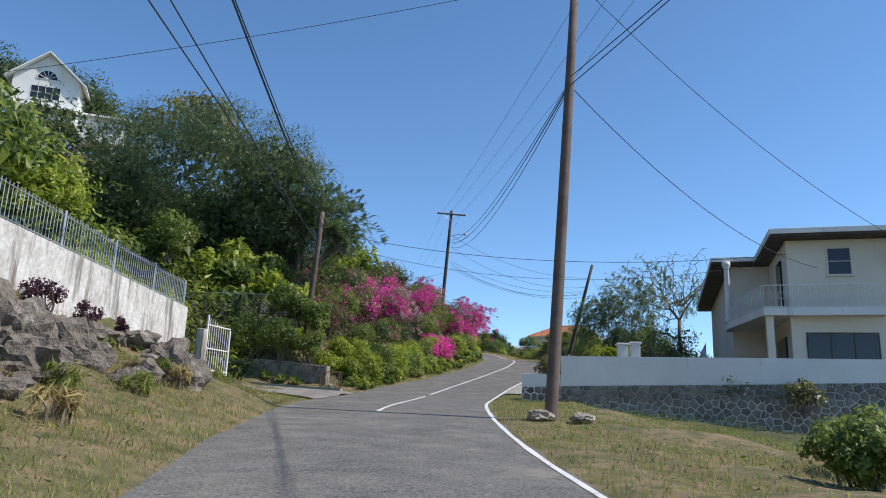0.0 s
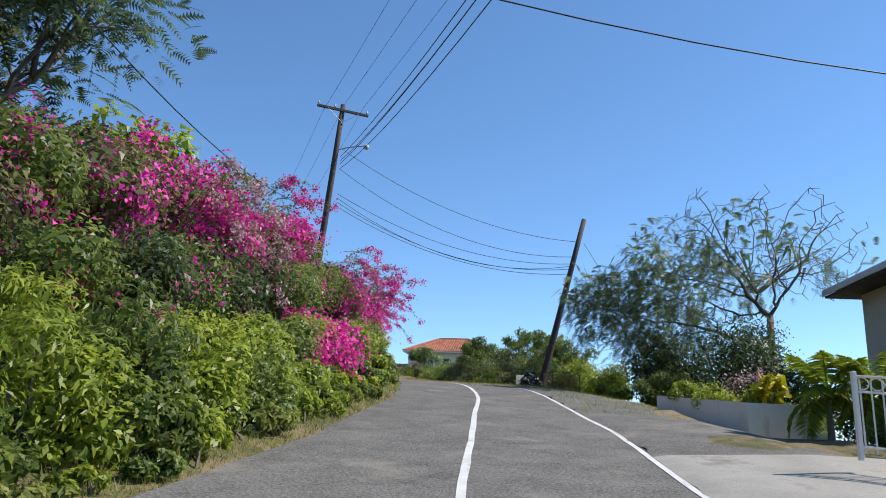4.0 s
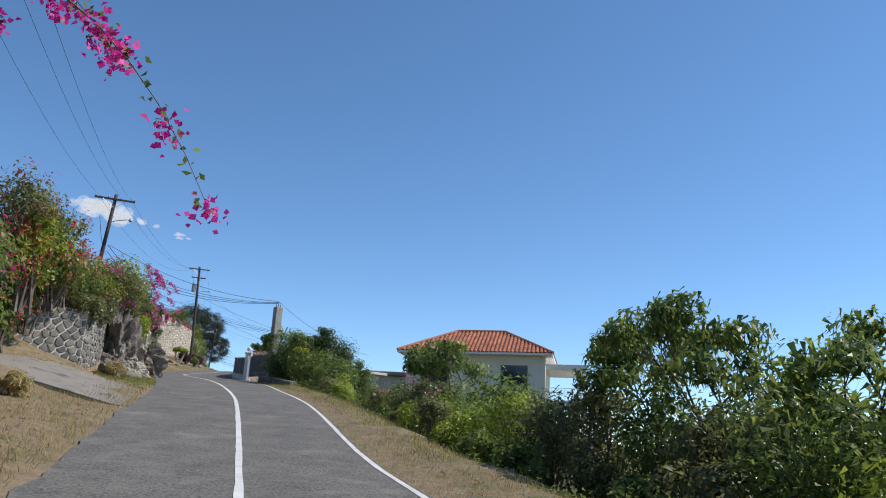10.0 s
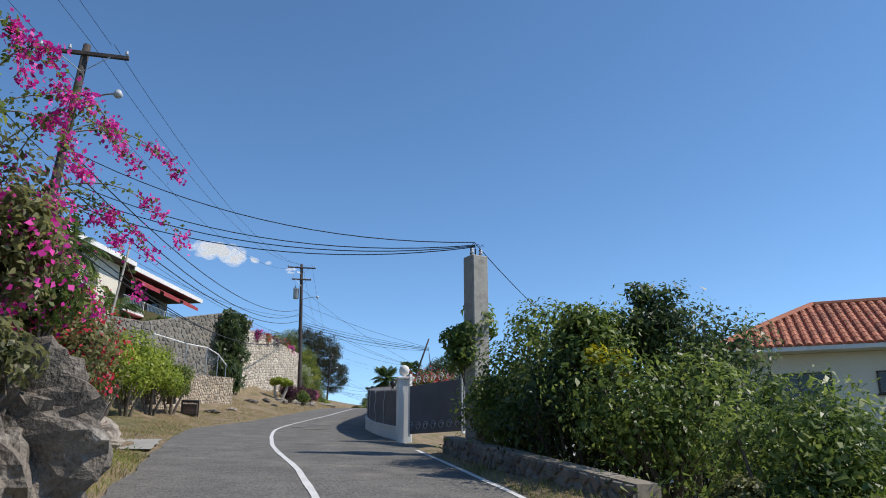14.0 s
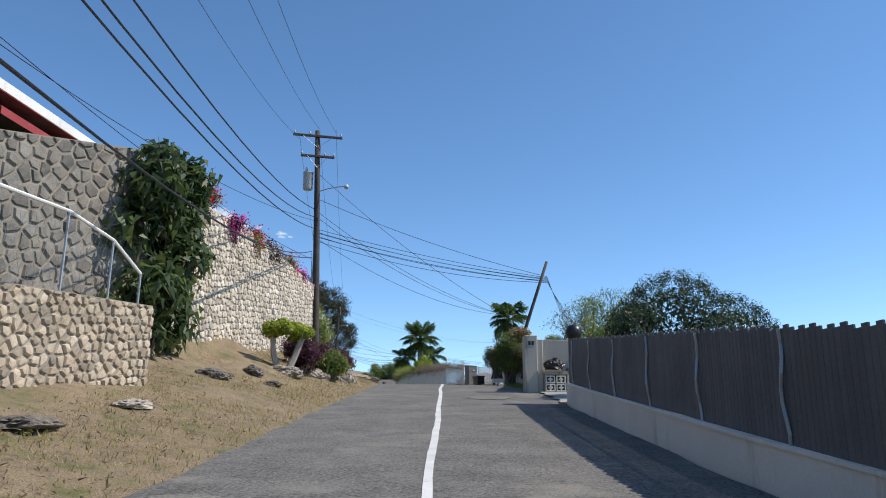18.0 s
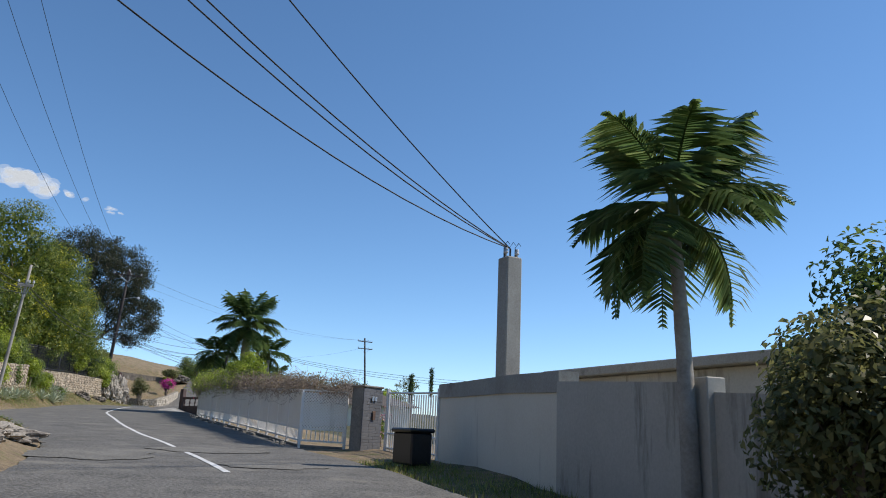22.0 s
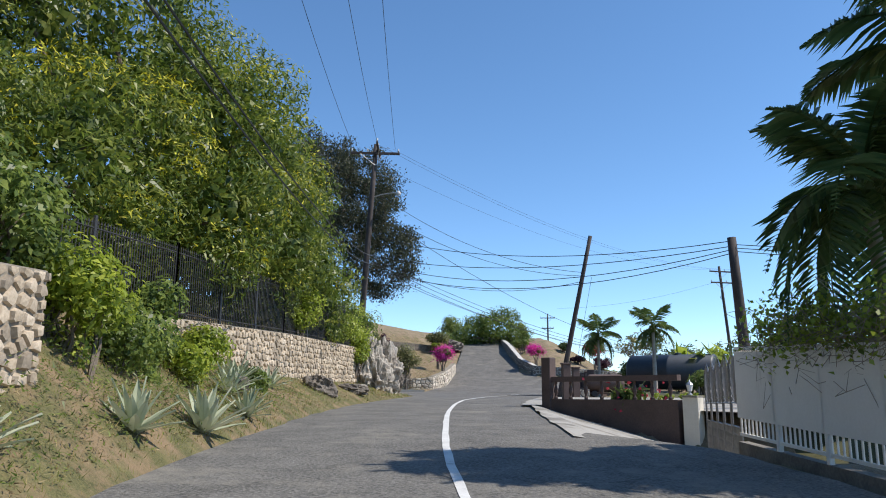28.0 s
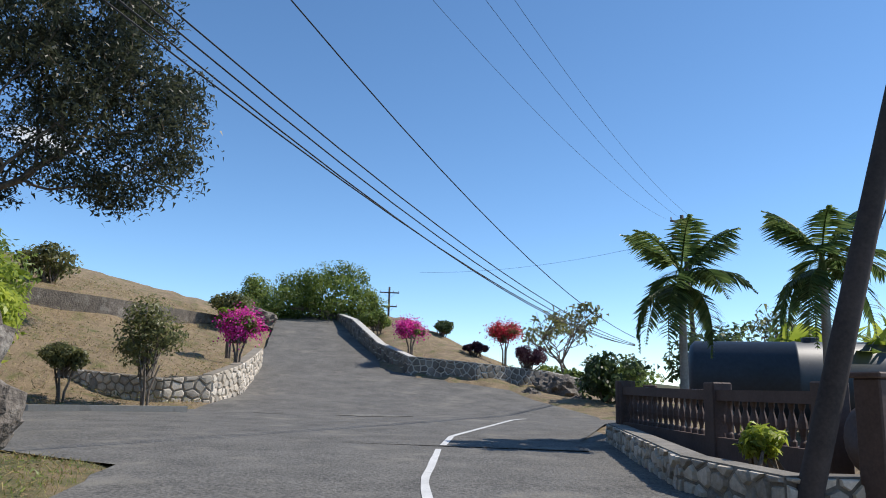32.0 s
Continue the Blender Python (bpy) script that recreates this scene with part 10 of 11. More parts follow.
# ---- terrace with balusters, tanks, junction ----
BAL = Geo().lathe([(0.055, 0), (0.055, 0.06), (0.03, 0.09), (0.035, 0.14), (0.065, 0.24), (0.06, 0.32), (0.032, 0.42), (0.03, 0.46), (0.045, 0.5), (0.045, 0.55)], 9).mesh("baluster", M_BROWNPAINT)


def balustrade(name, label, run, base=0.35, posts=True, step=0.26, foot_mat=None, post_h=1.3, rail=0.16, tall=0.55, deep=0.5, ends=(1, 1)):
    """A low wall carrying turned balusters and a thick rail, with square posts."""
    root = thing(name, Matrix.Translation(run[0]), label, "balustrade")
    o = run[0]
    for k, (a, b) in enumerate(zip(run[:-1], run[1:])):
        a, b = a - o, b - o
        d = b - a
        ln = Vector((d.x, d.y, 0)).length
        m = Matrix.Translation(a) @ Matrix.Rotation(math.atan2(d.y, d.x), 4, "Z")
        dz = d.z

        def bar(y, z0, z1):
            v = [(0, -y, z0), (ln, -y, z0 + dz), (ln, -y, z1 + dz), (0, -y, z1), (0, y, z0), (ln, y, z0 + dz), (ln, y, z1 + dz), (0, y, z1)]
            return Geo().add(v, [[0, 1, 2, 3], [7, 6, 5, 4], [3, 2, 6, 7], [0, 4, 5, 1], [0, 3, 7, 4], [1, 5, 6, 2]])

        part("foot_wall", bar(0.13, -deep, base), foot_mat or M_BROWNPAINT, root, m=m)
        part("handrail", bar(0.11, base + tall, base + tall + rail), M_BROWNPAINT, root, m=m)
        n = max(1, int(ln / step))
        for i in range(n):
            x = (i + 0.5) * ln / n
            part("baluster", BAL, None, root, m=m @ Matrix.Translation((x, 0, base + dz * x / ln)) @ Matrix.Diagonal((1, 1, tall / 0.55, 1)))
        if posts:
            for x, z in ((0, 0),) * ends[0] + ((ln, dz),) * ends[1]:
                part("post", Geo().box(x - 0.16, x + 0.16, -0.16, 0.16, z - 0.5, z + post_h, 0.02), M_BROWNPAINT, root, m=m)
    return root


balustrade("terrace_balustrade", "dark brown balustrade on a retaining wall", [P(217.64, 3.55, -0.03), P(214.85, 6.75, 0.06)], 0.27, step=0.47, rail=0.15, tall=0.5, post_h=1.5, deep=1.3, ends=(1, 0))
plain_wall("wall_terrace_pier", "short stained cream wall pier at the terrace end", [(P(214.72, 6.78, -1.1), 1.5), (P(214.45, 7.1, -1.1), 1.5)], 0.34, M_CREAM, cap=0.05, cap_mat=M_STONE_DK)
ln_ = thing("lantern", along(214.6, 6.95, 0.46), "small metal lantern on a wall pier", "lantern")
part("base", Geo().lathe([(0.07, 0), (0.07, 0.02), (0.03, 0.05), (0.03, 0.08), (0.06, 0.1)], 10), M_METAL, ln_)
part("glass", Geo().lathe([(0.055, 0.1), (0.085, 0.26), (0.0, 0.26)], 6), M_WHITE, ln_, "frosted glass")
part("cap", Geo().lathe([(0.1, 0.26), (0.08, 0.3), (0.03, 0.34), (0.012, 0.38), (0, 0.4)], 8), M_METAL, ln_)
ribbon("driveway", [(s, np.interp(s, *EDGE_R.T) - 0.25, 12.0, 0.0) for s in np.arange(217.6, 229.5, 0.5)], M_FORECOURT, "worn pale concrete forecourt", "driveway", h=0.06, div=10, wander=0.06)
ribbon("terrace_floor", [(s, 3.6 + (217.64 - s) / 0.86, 12.0, 0.0) for s in (213.2, 214, 215, 216, 217, 217.62)], M_FORECOURT, "worn concrete floor behind a balustrade", "terrace", h=0.07, div=4)
ribbon("footway", [(s, 3.0, min(7.6, 3.5 + (217.64 - s) / 0.86), 0.0) for s in np.arange(207.5, 217.7, 0.5)], M_FORECOURT, "cracked concrete apron sloping down to a gate", "driveway", h=0.09, div=12, wander=0.05, lie=True)
for s, u, hgt in ((223.5, 4.55, 1.32), (229.0, 5.4, 1.28)):
    c1 = thing("gate_column", along(s, u, 0.05, 10), "square brown painted gate column", "gate column", "forecourt columns")
    part("shaft", Geo().box(-0.15, 0.15, -0.15, 0.15, -0.3, hgt, 0.015), M_BROWNPAINT, c1)
    part("cap", Geo().box(-0.18, 0.18, -0.18, 0.18, hgt, hgt + 0.06, 0.015), M_BROWNPAINT, c1)
stone_wall("wall_planter_stone", "white-pointed rubble plinth of a roadside planter", [(P(237.5, 6.2, -0.05), 0.42), (P(231.0, 4.4, -0.05), 0.45), (P(229.2, 4.5, -0.05), 0.45), (P(229.0, 6.0, -0.05), 0.45)], 0.24, 0.3, M_STONE, M_STONE_DK, single=(0, 12), seed=23)
balustrade("bend_balustrade", "brown baluster parapet following the bend", [P(240.5, 8.6, 0.2), P(237.3, 6.5, 0.3), P(233.5, 6.35, 0.32), P(230.8, 6.25, 0.36)], 0.12, step=0.22, rail=0.16, post_h=0.95)
for s, u in ((230.6, 5.15),):
    bush(s, u, 0.3, 0.3, 0.3, L_BRIGHT, 800, 0.1, "yellow-green croton in a stone planter", "croton", "shrub", at=along(s, u, 0.35), aspect=0.35)
LEAN3_TOP = P(228.1, 6.15, 7.25)
utility_pole(P(229.15, 4.7, 0.2), LEAN3_TOP, "dark leaning pole standing in a planter", 0.115)
POLE_F_TOP = P(216.0, 8.71, 4.85)
utility_pole(P(216.0, 8.95, -0.3), POLE_F_TOP, "thick dark timber pole by the terrace", 0.16)
POLE_E_TOP = P(229.2, -4.0, 12.2)
utility_pole(P(229.2, -4.6, 1.6), POLE_E_TOP, "dark timber pole with two crossed arms and a lamp", 0.15, arms=((0.5, 2.4, 30), (0.3, 2.4, 118)), lamp=(2.7, 1.25, 20))
tk = thing("water_tank", along(240.4, 9.7, 0.1, -30) @ Matrix.Diagonal((0.82, 1.0, 1.0, 1)), "large dark blue horizontal cylindrical tank", "tank")
part("drum", Geo().lathe([(0.0, -0.12), (0.55, -0.1), (0.88, -0.02), (1.0, 0.12), (1.0, 2.9), (1.015, 2.92), (1.015, 2.98), (1.0, 3.0), (1.0, 5.9), (0.88, 6.03), (0.55, 6.1), (0, 6.12)], 28, pose(0, 0, 1.2, 0, 90, 0)), M_TANK, tk, smooth=True)
for x in (1.0, 5.0):
    part("saddle", Geo().box(x - 0.15, x + 0.15, -0.8, 0.8, -0.6, 0.5, 0.02), M_CONC, tk)
part("hatch", Geo().lathe([(0.25, 2.15), (0.25, 2.28), (0.2, 2.3), (0, 2.3)], 12, pose(3.4, 0, 0)), M_TANK, tk)
part("pipe", Geo().tube([(4.1, 0, 2.2), (4.1, 0, 2.4), (4.6, 0, 2.4), (4.6, 0, 2.2)], 0.03, 6), M_METAL, tk)
rt = thing("rusty_tank", along(230.0, 5.95, 0.06, 0), "small reddish-brown tank lying on a low cart", "tank")
part("drum", Geo().lathe([(0, 0), (0.25, 0.02), (0.38, 0.12), (0.4, 0.2), (0.4, 1.5), (0.38, 1.62), (0.25, 1.7), (0, 1.72)], 20, pose(0, 0, 0.62, 0, 90, 0)), M_BROWNPAINT, rt, smooth=True)
part("frame", Geo().box(0.1, 1.6, -0.25, 0.25, 0.12, 0.2, 0.01), M_RUST, rt)
for x in (0.35, 1.35):
    for y in (-0.3, 0.3):
        part("wheel", Geo().lathe([(0.13, -0.04), (0.15, -0.02), (0.15, 0.02), (0.13, 0.04)], 12, pose(x, y, 0.13, 90)), M_PLASTIC, rt)
palm(along(236.3, 7.3, 0.1), 2.9, "palm with an arching crown beside the tank", 0.08, 16, 1.6, 0.42, 21, name="garden_palm")
palm(along(235.9, 10.2, 0.1), 3.3, "palm with an arching crown beside the tank", 0.1, 16, 1.7, 0.42, 22, name="garden_palm")
for s, u, r_, rz, m in ((247, 14, 2.2, 1.7, L_DARK), (250, 11.5, 1.6, 1.2, L_DARK), (244, 19, 2.4, 1.7, L_GREEN), (240, 18.4, 2.2, 2.2, L_DARK), (238, 21, 2.0, 1.9, L_GREEN), (232, 19, 2.4, 1.6, L_DARK), (226, 20, 2.4, 1.5, L_GREEN), (220, 19, 2.2, 1.4, L_BRIGHT), (214, 17, 2, 1.2, L_GREEN), (229, 14, 1.6, 0.9, L_GREEN), (253, 20, 3, 2.2, L_DARK)):
    bush(s, u, r_, r_, rz, m, 4600, 0.13, "garden trees and shrubs behind the forecourt", "garden_tree", "tree", h=0, k=14)
for s, u, hg in ((249.3, 28.6, 6.4), (241.4, 24.8, 5.0), (246.0, 25.6, 4.2)):
    dr = thing("dracaena", along(s, u, 0.0), "slender dracaena with spiky leaf columns", "tree")
    part("trunk", Geo().tube([(0, 0, -1.5), (0.1, 0, hg * 0.4), (0, 0.05, hg * 0.9)], [0.12, 0.09, 0.05], 6), M_BARK, dr)
    rq = np.random.default_rng(int(hg * 10))
    zz = rq.uniform(0.45, 1.0, 520) * hg
    aa = rq.uniform(0, 6.28, 520)
    part("crown", leaves("crown", np.stack([0.18 * np.cos(aa), 0.18 * np.sin(aa), zz], 1), np.stack([np.cos(aa), np.sin(aa), 0.3 + 0 * aa], 1), np.full(520, 0.55), L_DARK, 0.12, 0.6, rq, True), None, dr)
for i in range(9):
    bush(233.0 + 0.75 * i, 12.0 + 1.0 * i, 1.0, 0.9, 0.75, L_GREEN, 3600, 0.1, "long rounded green hedge behind the forecourt", "garden_hedge", "hedge", h=0.0, k=14, group="forecourt hedge", full=True)
for s, u in ((238.5, 13.2), (239.5, 14.6), (240.5, 13.0), (244, 15.8), (243, 17.5)):
    bush(s, u, 1.1, 1.1, 1.5, L_BRIGHT, 110, 1.0, "banana plant with broad torn leaves", "banana_plant", "plant", h=0.3, aspect=0.26, droop=-0.8, k=6, inner=0.6, full=True)
for i in range(6):
    bush(224.5 + i * 0.1, 7.2 + i * 1.1, 0.6, 0.4, 0.2, L_BRIGHT, 900, 0.06, "low clipped hedge at the edge of a lawn", "low_hedge", "hedge", h=0.0, k=7, group="low hedge")
hr = thing("brown_roof_house", along(214, 11.5, -1.2, 10), "house with a brown shingle hip roof beyond the fence", "house")
part("wall", Geo().box(0, 7, -6, 3, -0.5, 2.0, 0.02), M_CREAM, hr)
part("roof", Geo().add([(-0.6, -6.6, 2.0), (7.6, -6.6, 2.0), (7.6, 3.6, 2.0), (-0.6, 3.6, 2.0), (3.5, -2.5, 3.6), (3.5, -0.5, 3.6)], [[0, 1, 4], [1, 2, 5, 4], [2, 3, 5], [3, 0, 4, 5], [3, 2, 1, 0]]), M_SHINGLE, hr)
pl = thing("flower_tub", along(216.25, 5.55, 0.06), "dark tub behind the balustrade", "flower tub")
part("tub", Geo().lathe([(0.2, 0), (0.26, 0.25), (0.28, 0.28), (0.24, 0.28)], 12), M_IRON, pl)
for s, u, h in ((216.3, 5.45, 0.16), (216.05, 5.8, 0.14)):
    bush(s, u, 0.34, 0.34, 0.26, L_GREEN, 110, 0.36, "red bromeliad with long leaves", "bromeliad", "plant", at=along(s, u, h), flower=L_RED, spots=6, fper=5, fsize=0.13, aspect=0.14, droop=-1.0, k=3)
g0, g1 = P(213.7, 7.1, -0.85), P(207.4, 5.75, -0.55)
d_ = g1 - g0
g_len = d_.length / 5
for k in range(5):
    fg = thing("fan_gate", Matrix.Translation(g0 + d_ * (k / 5)) @ Matrix.Rotation(math.atan2(d_.y, d_.x), 4, "Z"), "grey wrought iron gate leaf with a sunburst", "gate", "sunburst gate")
    part("frame", Geo().tube([(0.03, 0, 0), (0.03, 0, 1.85), (g_len * 0.5, 0, 2.1), (g_len - 0.03, 0, 1.85), (g_len - 0.03, 0, 0)], 0.024, 5), M_GATE, fg)
    for z in (0.1, 0.75):
        part("rail", Geo().tube([(0.03, 0, z), (g_len - 0.03, 0, z)], 0.018, 5), M_GATE, fg)
    for a in np.linspace(0.12, 3.02, 15):
        c_ = (g_len * 0.5, 0, 1.15)
        e_ = (c_[0] + 0.6 * math.cos(a), 0, c_[2] + 0.82 * math.sin(a))
        part("ray", Geo().add([(c_[0], -0.006, c_[2]), (e_[0] - 0.035 * math.sin(a), -0.006, e_[2] + 0.035 * math.cos(a)), (e_[0] + 0.035 * math.sin(a), -0.006, e_[2] - 0.035 * math.cos(a)), (c_[0], 0.006, c_[2]), (e_[0] - 0.035 * math.sin(a), 0.006, e_[2] + 0.035 * math.cos(a)), (e_[0] + 0.035 * math.sin(a), 0.006, e_[2] - 0.035 * math.cos(a))], [[0, 1, 2], [5, 4, 3], [1, 4, 5, 2], [0, 3, 4, 1], [2, 5, 3, 0]]), M_GATE, fg)
    for x in np.linspace(0.1, g_len - 0.1, 11):
        for q in (-0.09, 0.09):
            part("bar", Geo().tube([(x - q, 0, 0.1), (x + q, 0, 0.75)], 0.009, 4), M_GATE, fg)
    part("bar", Geo().tube([(0.03, 0, 1.15), (g_len - 0.03, 0, 1.15)], 0.014, 4), M_GATE, fg)

# hill drive at the junction
stone_wall("wall_drive_left", "curved pale rubble wall beside the hill drive", [(P(250.0, -11.0, 0.9), 0.4), (P(248.2, -6.8, 0.5), 0.5), (P(247.2, -4.4, 0.3), 0.55), (P(247.6, -3.0, 0.3), 0.7), (P(249.4, -2.3, 0.5), 0.85), (P(252.5, -2.1, 0.8), 0.9), (P(256.0, -2.0, 1.3), 0.8)], 0.3, 0.35, M_STONE, M_MORTAR, single=(0, 14), seed=24)
plain_wall("kerb_junction", "cracked concrete kerb with traces of white paint", [(P(243.6, -12.0, 0.0), 0.16), (P(243.6, -7.0, 0.0), 0.16), (P(244.4, -3.2, 0.0), 0.16)], 0.15, M_CONC, category="kerb")
stone_wall("wall_drive_right", "curved grey rubble wall with pale joints", [(P(270, 1.6, 4.0), 0.8), (P(263, 2.2, 2.8), 1.2), (P(258, 3.2, 1.4), 1.2), (P(255.0, 4.3, 0.85), 1.1), (P(253.6, 7.0, 0.7), 1.05), (P(254.5, 10.5, 0.5), 1.0), (P(257, 13.0, 0.3), 0.9)], 0.32, 0.35, M_STONE_DK, M_MORTAR_PALE, single=(8, 22), seed=25)
for s, u, h, r_, rz, m, fl, sp, lab in ((250.1, -2.5, 2.2, 0.7, 0.55, L_GREEN, L_MAGENTA, 150, "bougainvillea covered in magenta blossom by the drive"), (256.7, 4.6, 2.9, 0.95, 0.3, L_GREEN, L_MAGENTA, 120, "flat-topped bougainvillea with pink blossom on a stem"), (258.6, 9.6, 2.95, 1.1, 0.42, L_OLIVE, L_RED, 130, "flat-topped bougainvillea with red blossom on a stem"), (263.0, 3.6, 3.5, 1.1, 0.55, L_GREEN, None, 0, "clipped flat green topiary shrub"), (264.0, 7.4, 3.4, 0.9, 0.45, L_DARK, None, 0, "dark clipped shrub on the lawn"), (259.0, 8.2, 2.2, 0.9, 0.35, L_PURPLE, None, 0, "reddish low shrub on the lawn"), (254.6, 9.6, 1.6, 1.3, 0.55, L_PURPLE, None, 0, "straggly purple shrub over the wall"), (245.6, -4.6, 1.0, 1.1, 1.1, L_OLIVE, None, 0, "round grey-green shrub on the dry slope"), (246.0, -7.0, 0.9, 0.9, 0.5, L_OLIVE, None, 0, "sparse shrub on the dry slope"), (255.5, -3.4, 3.0, 0.8, 0.4, L_BRIGHT, None, 0, "yellow-green hedge by the drive")):
    root = bush(s, u, r_ * 1.15, r_ * 1.15, rz, m, 4200, 0.1, lab, "topiary_shrub", "shrub", at=along(s, u, h), flower=fl, spots=sp, fper=28, fsize=0.08, k=18, full=True)
    g = Geo()
    for a in (0.5, 2.6, 4.7):
        g.tube([(0.08 * math.cos(a), 0.08 * math.sin(a), -1.4), (0.1 * math.cos(a), 0.1 * math.sin(a), -0.5), (0.35 * math.cos(a), 0.35 * math.sin(a), 0.25)], [0.05, 0.04, 0.025], 5)
    part("trunk", g, M_BARK, root)
for i, (s, u, h, a, b, c_) in enumerate([(264, -3.2, 3.7, 1.0, 1.4, 0.6), (253.0, 10.4, 0.6, 0.9, 0.9, 0.7), (252.0, 9.0, 0.4, 0.6, 0.5, 0.35), (251.2, 7.5, 0.2, 0.6, 0.5, 0.2), (254.0, 12.0, 0.4, 0.9, 0.8, 0.6), (251.0, 10.6, 0.2, 0.5, 0.5, 0.3)]):
    rock(along(s, u, h, 35 * i), a, b, c_, "weathered grey rocks piled against a wall", M_ROCK, 120 + i, rough=0.45)
for s, u, h, r_, rz, m, n in ((276, -4.0, 5.0, 1.6, 1.5, L_GREEN, 5000), (262, -4.0, 3.6, 1.5, 0.8, L_OLIVE, 4000), (262, -13, 5.0, 2, 1.2, L_OLIVE, 4000), (256, -17, 4.4, 2.4, 1.6, L_GREEN, 5000), (252, -14, 3.6, 2.0, 1.4, L_BRIGHT, 5000)):
    bush(s, u, r_, r_, rz, m, n, 0.14, "dark round tree at the top of the drive", "hilltop_tree", "tree", at=along(s, u, h), k=18)
domed_tree(270.0, 1.0, ((270, 1.4, 6.0, 2.4, 2.5, 2.0), (270, -1.2, 5.5, 1.8, 1.8, 1.5), (270.6, 3.7, 5.0, 1.3, 1.1, 1.1), (269.0, -3.0, 4.7, 1.5, 1.4, 0.9)), "dark round tree at the top of the drive", L_GREEN, 260, 14000, 0.2, [(270, 1.0, 3.6), (270, 1.1, 4.4), (270, 1.2, 5.0)], 0.5, name="hilltop_tree", seed=8)
carpet("dry_grass", "short dry golden grass over the slopes", [(243, 268, -18, -3, 16000, 0.25, 0.13), (252, 268, 4.6, 14, 7000, 0.2, 0.12), (178, 234, -5, -2.0, 8000, 0.16, 0.1)], L_STRAW, 50, 0.1, -0.8, "grass")
carpet("dry_weeds", "brown and green weeds over the slopes", [(243, 268, -18, -3, 5000, 0.3, 0.12), (243, 254, -12, -3, 2500, 0.4, 0.1)], L_OLIVE, 51, 0.3, -0.4, "weeds")
for s, u, h, r_, rz, m in ((237.5, -6.4, 1.3, 1.3, 1.2, L_BRIGHT), (239.5, -7.2, 1.8, 1.5, 1.3, L_GREEN), (241.5, -8.4, 2.2, 1.6, 1.3, L_GREEN), (236, -5.6, 0.9, 1.0, 1.0, L_BRIGHT), (243.5, -10, 2.8, 1.5, 1.2, L_OLIVE)):
    bush(s, u, r_, r_, rz, m, 5200, 0.1, "leafy shrub under a dark tree", "slope_shrub", "shrub", at=along(s, u, h), k=14)
plain_wall("wall_ridge", "long low dark wall along the top of the slope", [(P(254, -16.0, 4.3), 0.35), (P(258, -9.0, 3.8), 0.35), (P(264, -3.6, 3.4), 0.4)], 0.3, M_ROCK)
utility_pole(Vector((-107.0, 224.0, 14.5)), Vector((-107.0, 224.0, 24.6)), "distant timber pole with a crossarm", 0.13, arms=((0.6, 2.0, 20), (2.0, 1.6, 20)))
utility_pole(P(262, 22, -0.5), P(262, 21.2, 10.9), "distant timber pole with two crossarms", 0.14, arms=((0.5, 2.2, 40), (1.5, 2.2, 40)))
for s, u, hg, sd in ((262, 14, 5.0, 91), (268, 17, 5.0, 92), (264, 26, 5.5, 93)):
    tree(along(s, u, 0.2), hg, "thin pale tree with few leaves beyond the bend", L_OLIVE, 1.2, 1800, 0.12, 0.6, r0=0.1, seed=sd, bare=0.3)
for s, u, r_, rz, m in ((262, 11, 1.6, 0.7, L_BRIGHT), (265, 14, 1.8, 0.8, L_GREEN), (268, 20, 2.6, 1.4, L_DARK), (258, 13.0, 1.2, 0.6, L_GREEN), (262, 18, 2, 1, L_GREEN)):
    bush(s, u, r_, r_, rz, m, 3000, 0.12, "low green hedge beyond the bend", "bend_hedge", "hedge", h=0.0, k=12)

# ---- overhead cables ----
def side(pole_top, dx, dz):
    return Vector(pole_top) + Vector((dx, 0, dz))


BACK = P(-25, -6, 14)
BACKR = P(-25, 8, 14)
P0 = P(18.9, 4.95, 9.0)
A_ = Vector(POLE_A_TOP)
for dx, z, sg_ in ((-1.0, -0.2, 0.9), (0.1, 0.1, 0.9), (1.0, -0.25, 0.9)):
    cable(BACKR + Vector((dx * 1.5, 0, 4)), side(A_, dx, z), 1.4, 0.008, "thin power line running up the road")
for z, sg_ in ((-2.6, 1.0), (-2.8, 1.2), (-2.95, 1.1), (-3.2, 1.4)):
    cable(P0 + Vector((0, 0, 0.3 * (z + 3))), side(A_, 0.1, z), sg_, 0.013)
cable(P0, BACKR + Vector((3, 0, -2)), 0.8, 0.013)
cable(P0 + Vector((0, 0, .25)), BACKR + Vector((5, 0, -1)), 0.9, 0.013)
cable(P0, P(33, 16.5, 5.6), 0.9, 0.012, "service cable to a house")
cable(P0 + Vector((0, 0, 3.5)), P(30, 22, 5.0), 1.3, 0.01, "service cable to a house")
for z in (0, 0.35, 0.5):
    cable(BACK + Vector((0, 0, z - 1)), P(35.3, -5.95, 8.0 - z), 1.2, 0.016)
cable(P(35.3, -5.95, 7.4), side(A_, -0.1, -5.2), 1.2, 0.014)
cable(P(35.3, -5.95, 7.7), P(33.5, 17, 6.4), 1.0, 0.013, "cable crossing the road to a house")
cable(P(35.3, -5.95, 7.2), P(38.5, 15, 6.0), 1.3, 0.01, "cable crossing the road to a house")
cable(P(-10, -12, 12.5), P(10, 14, 13.8), 0.8, 0.012, "cable crossing high over the road")
cable(P(-6, -12, 10.5), P(12, 14, 14.8), 0.8, 0.012, "cable crossing high over the road")
L1 = Vector(LEAN1_TOP)
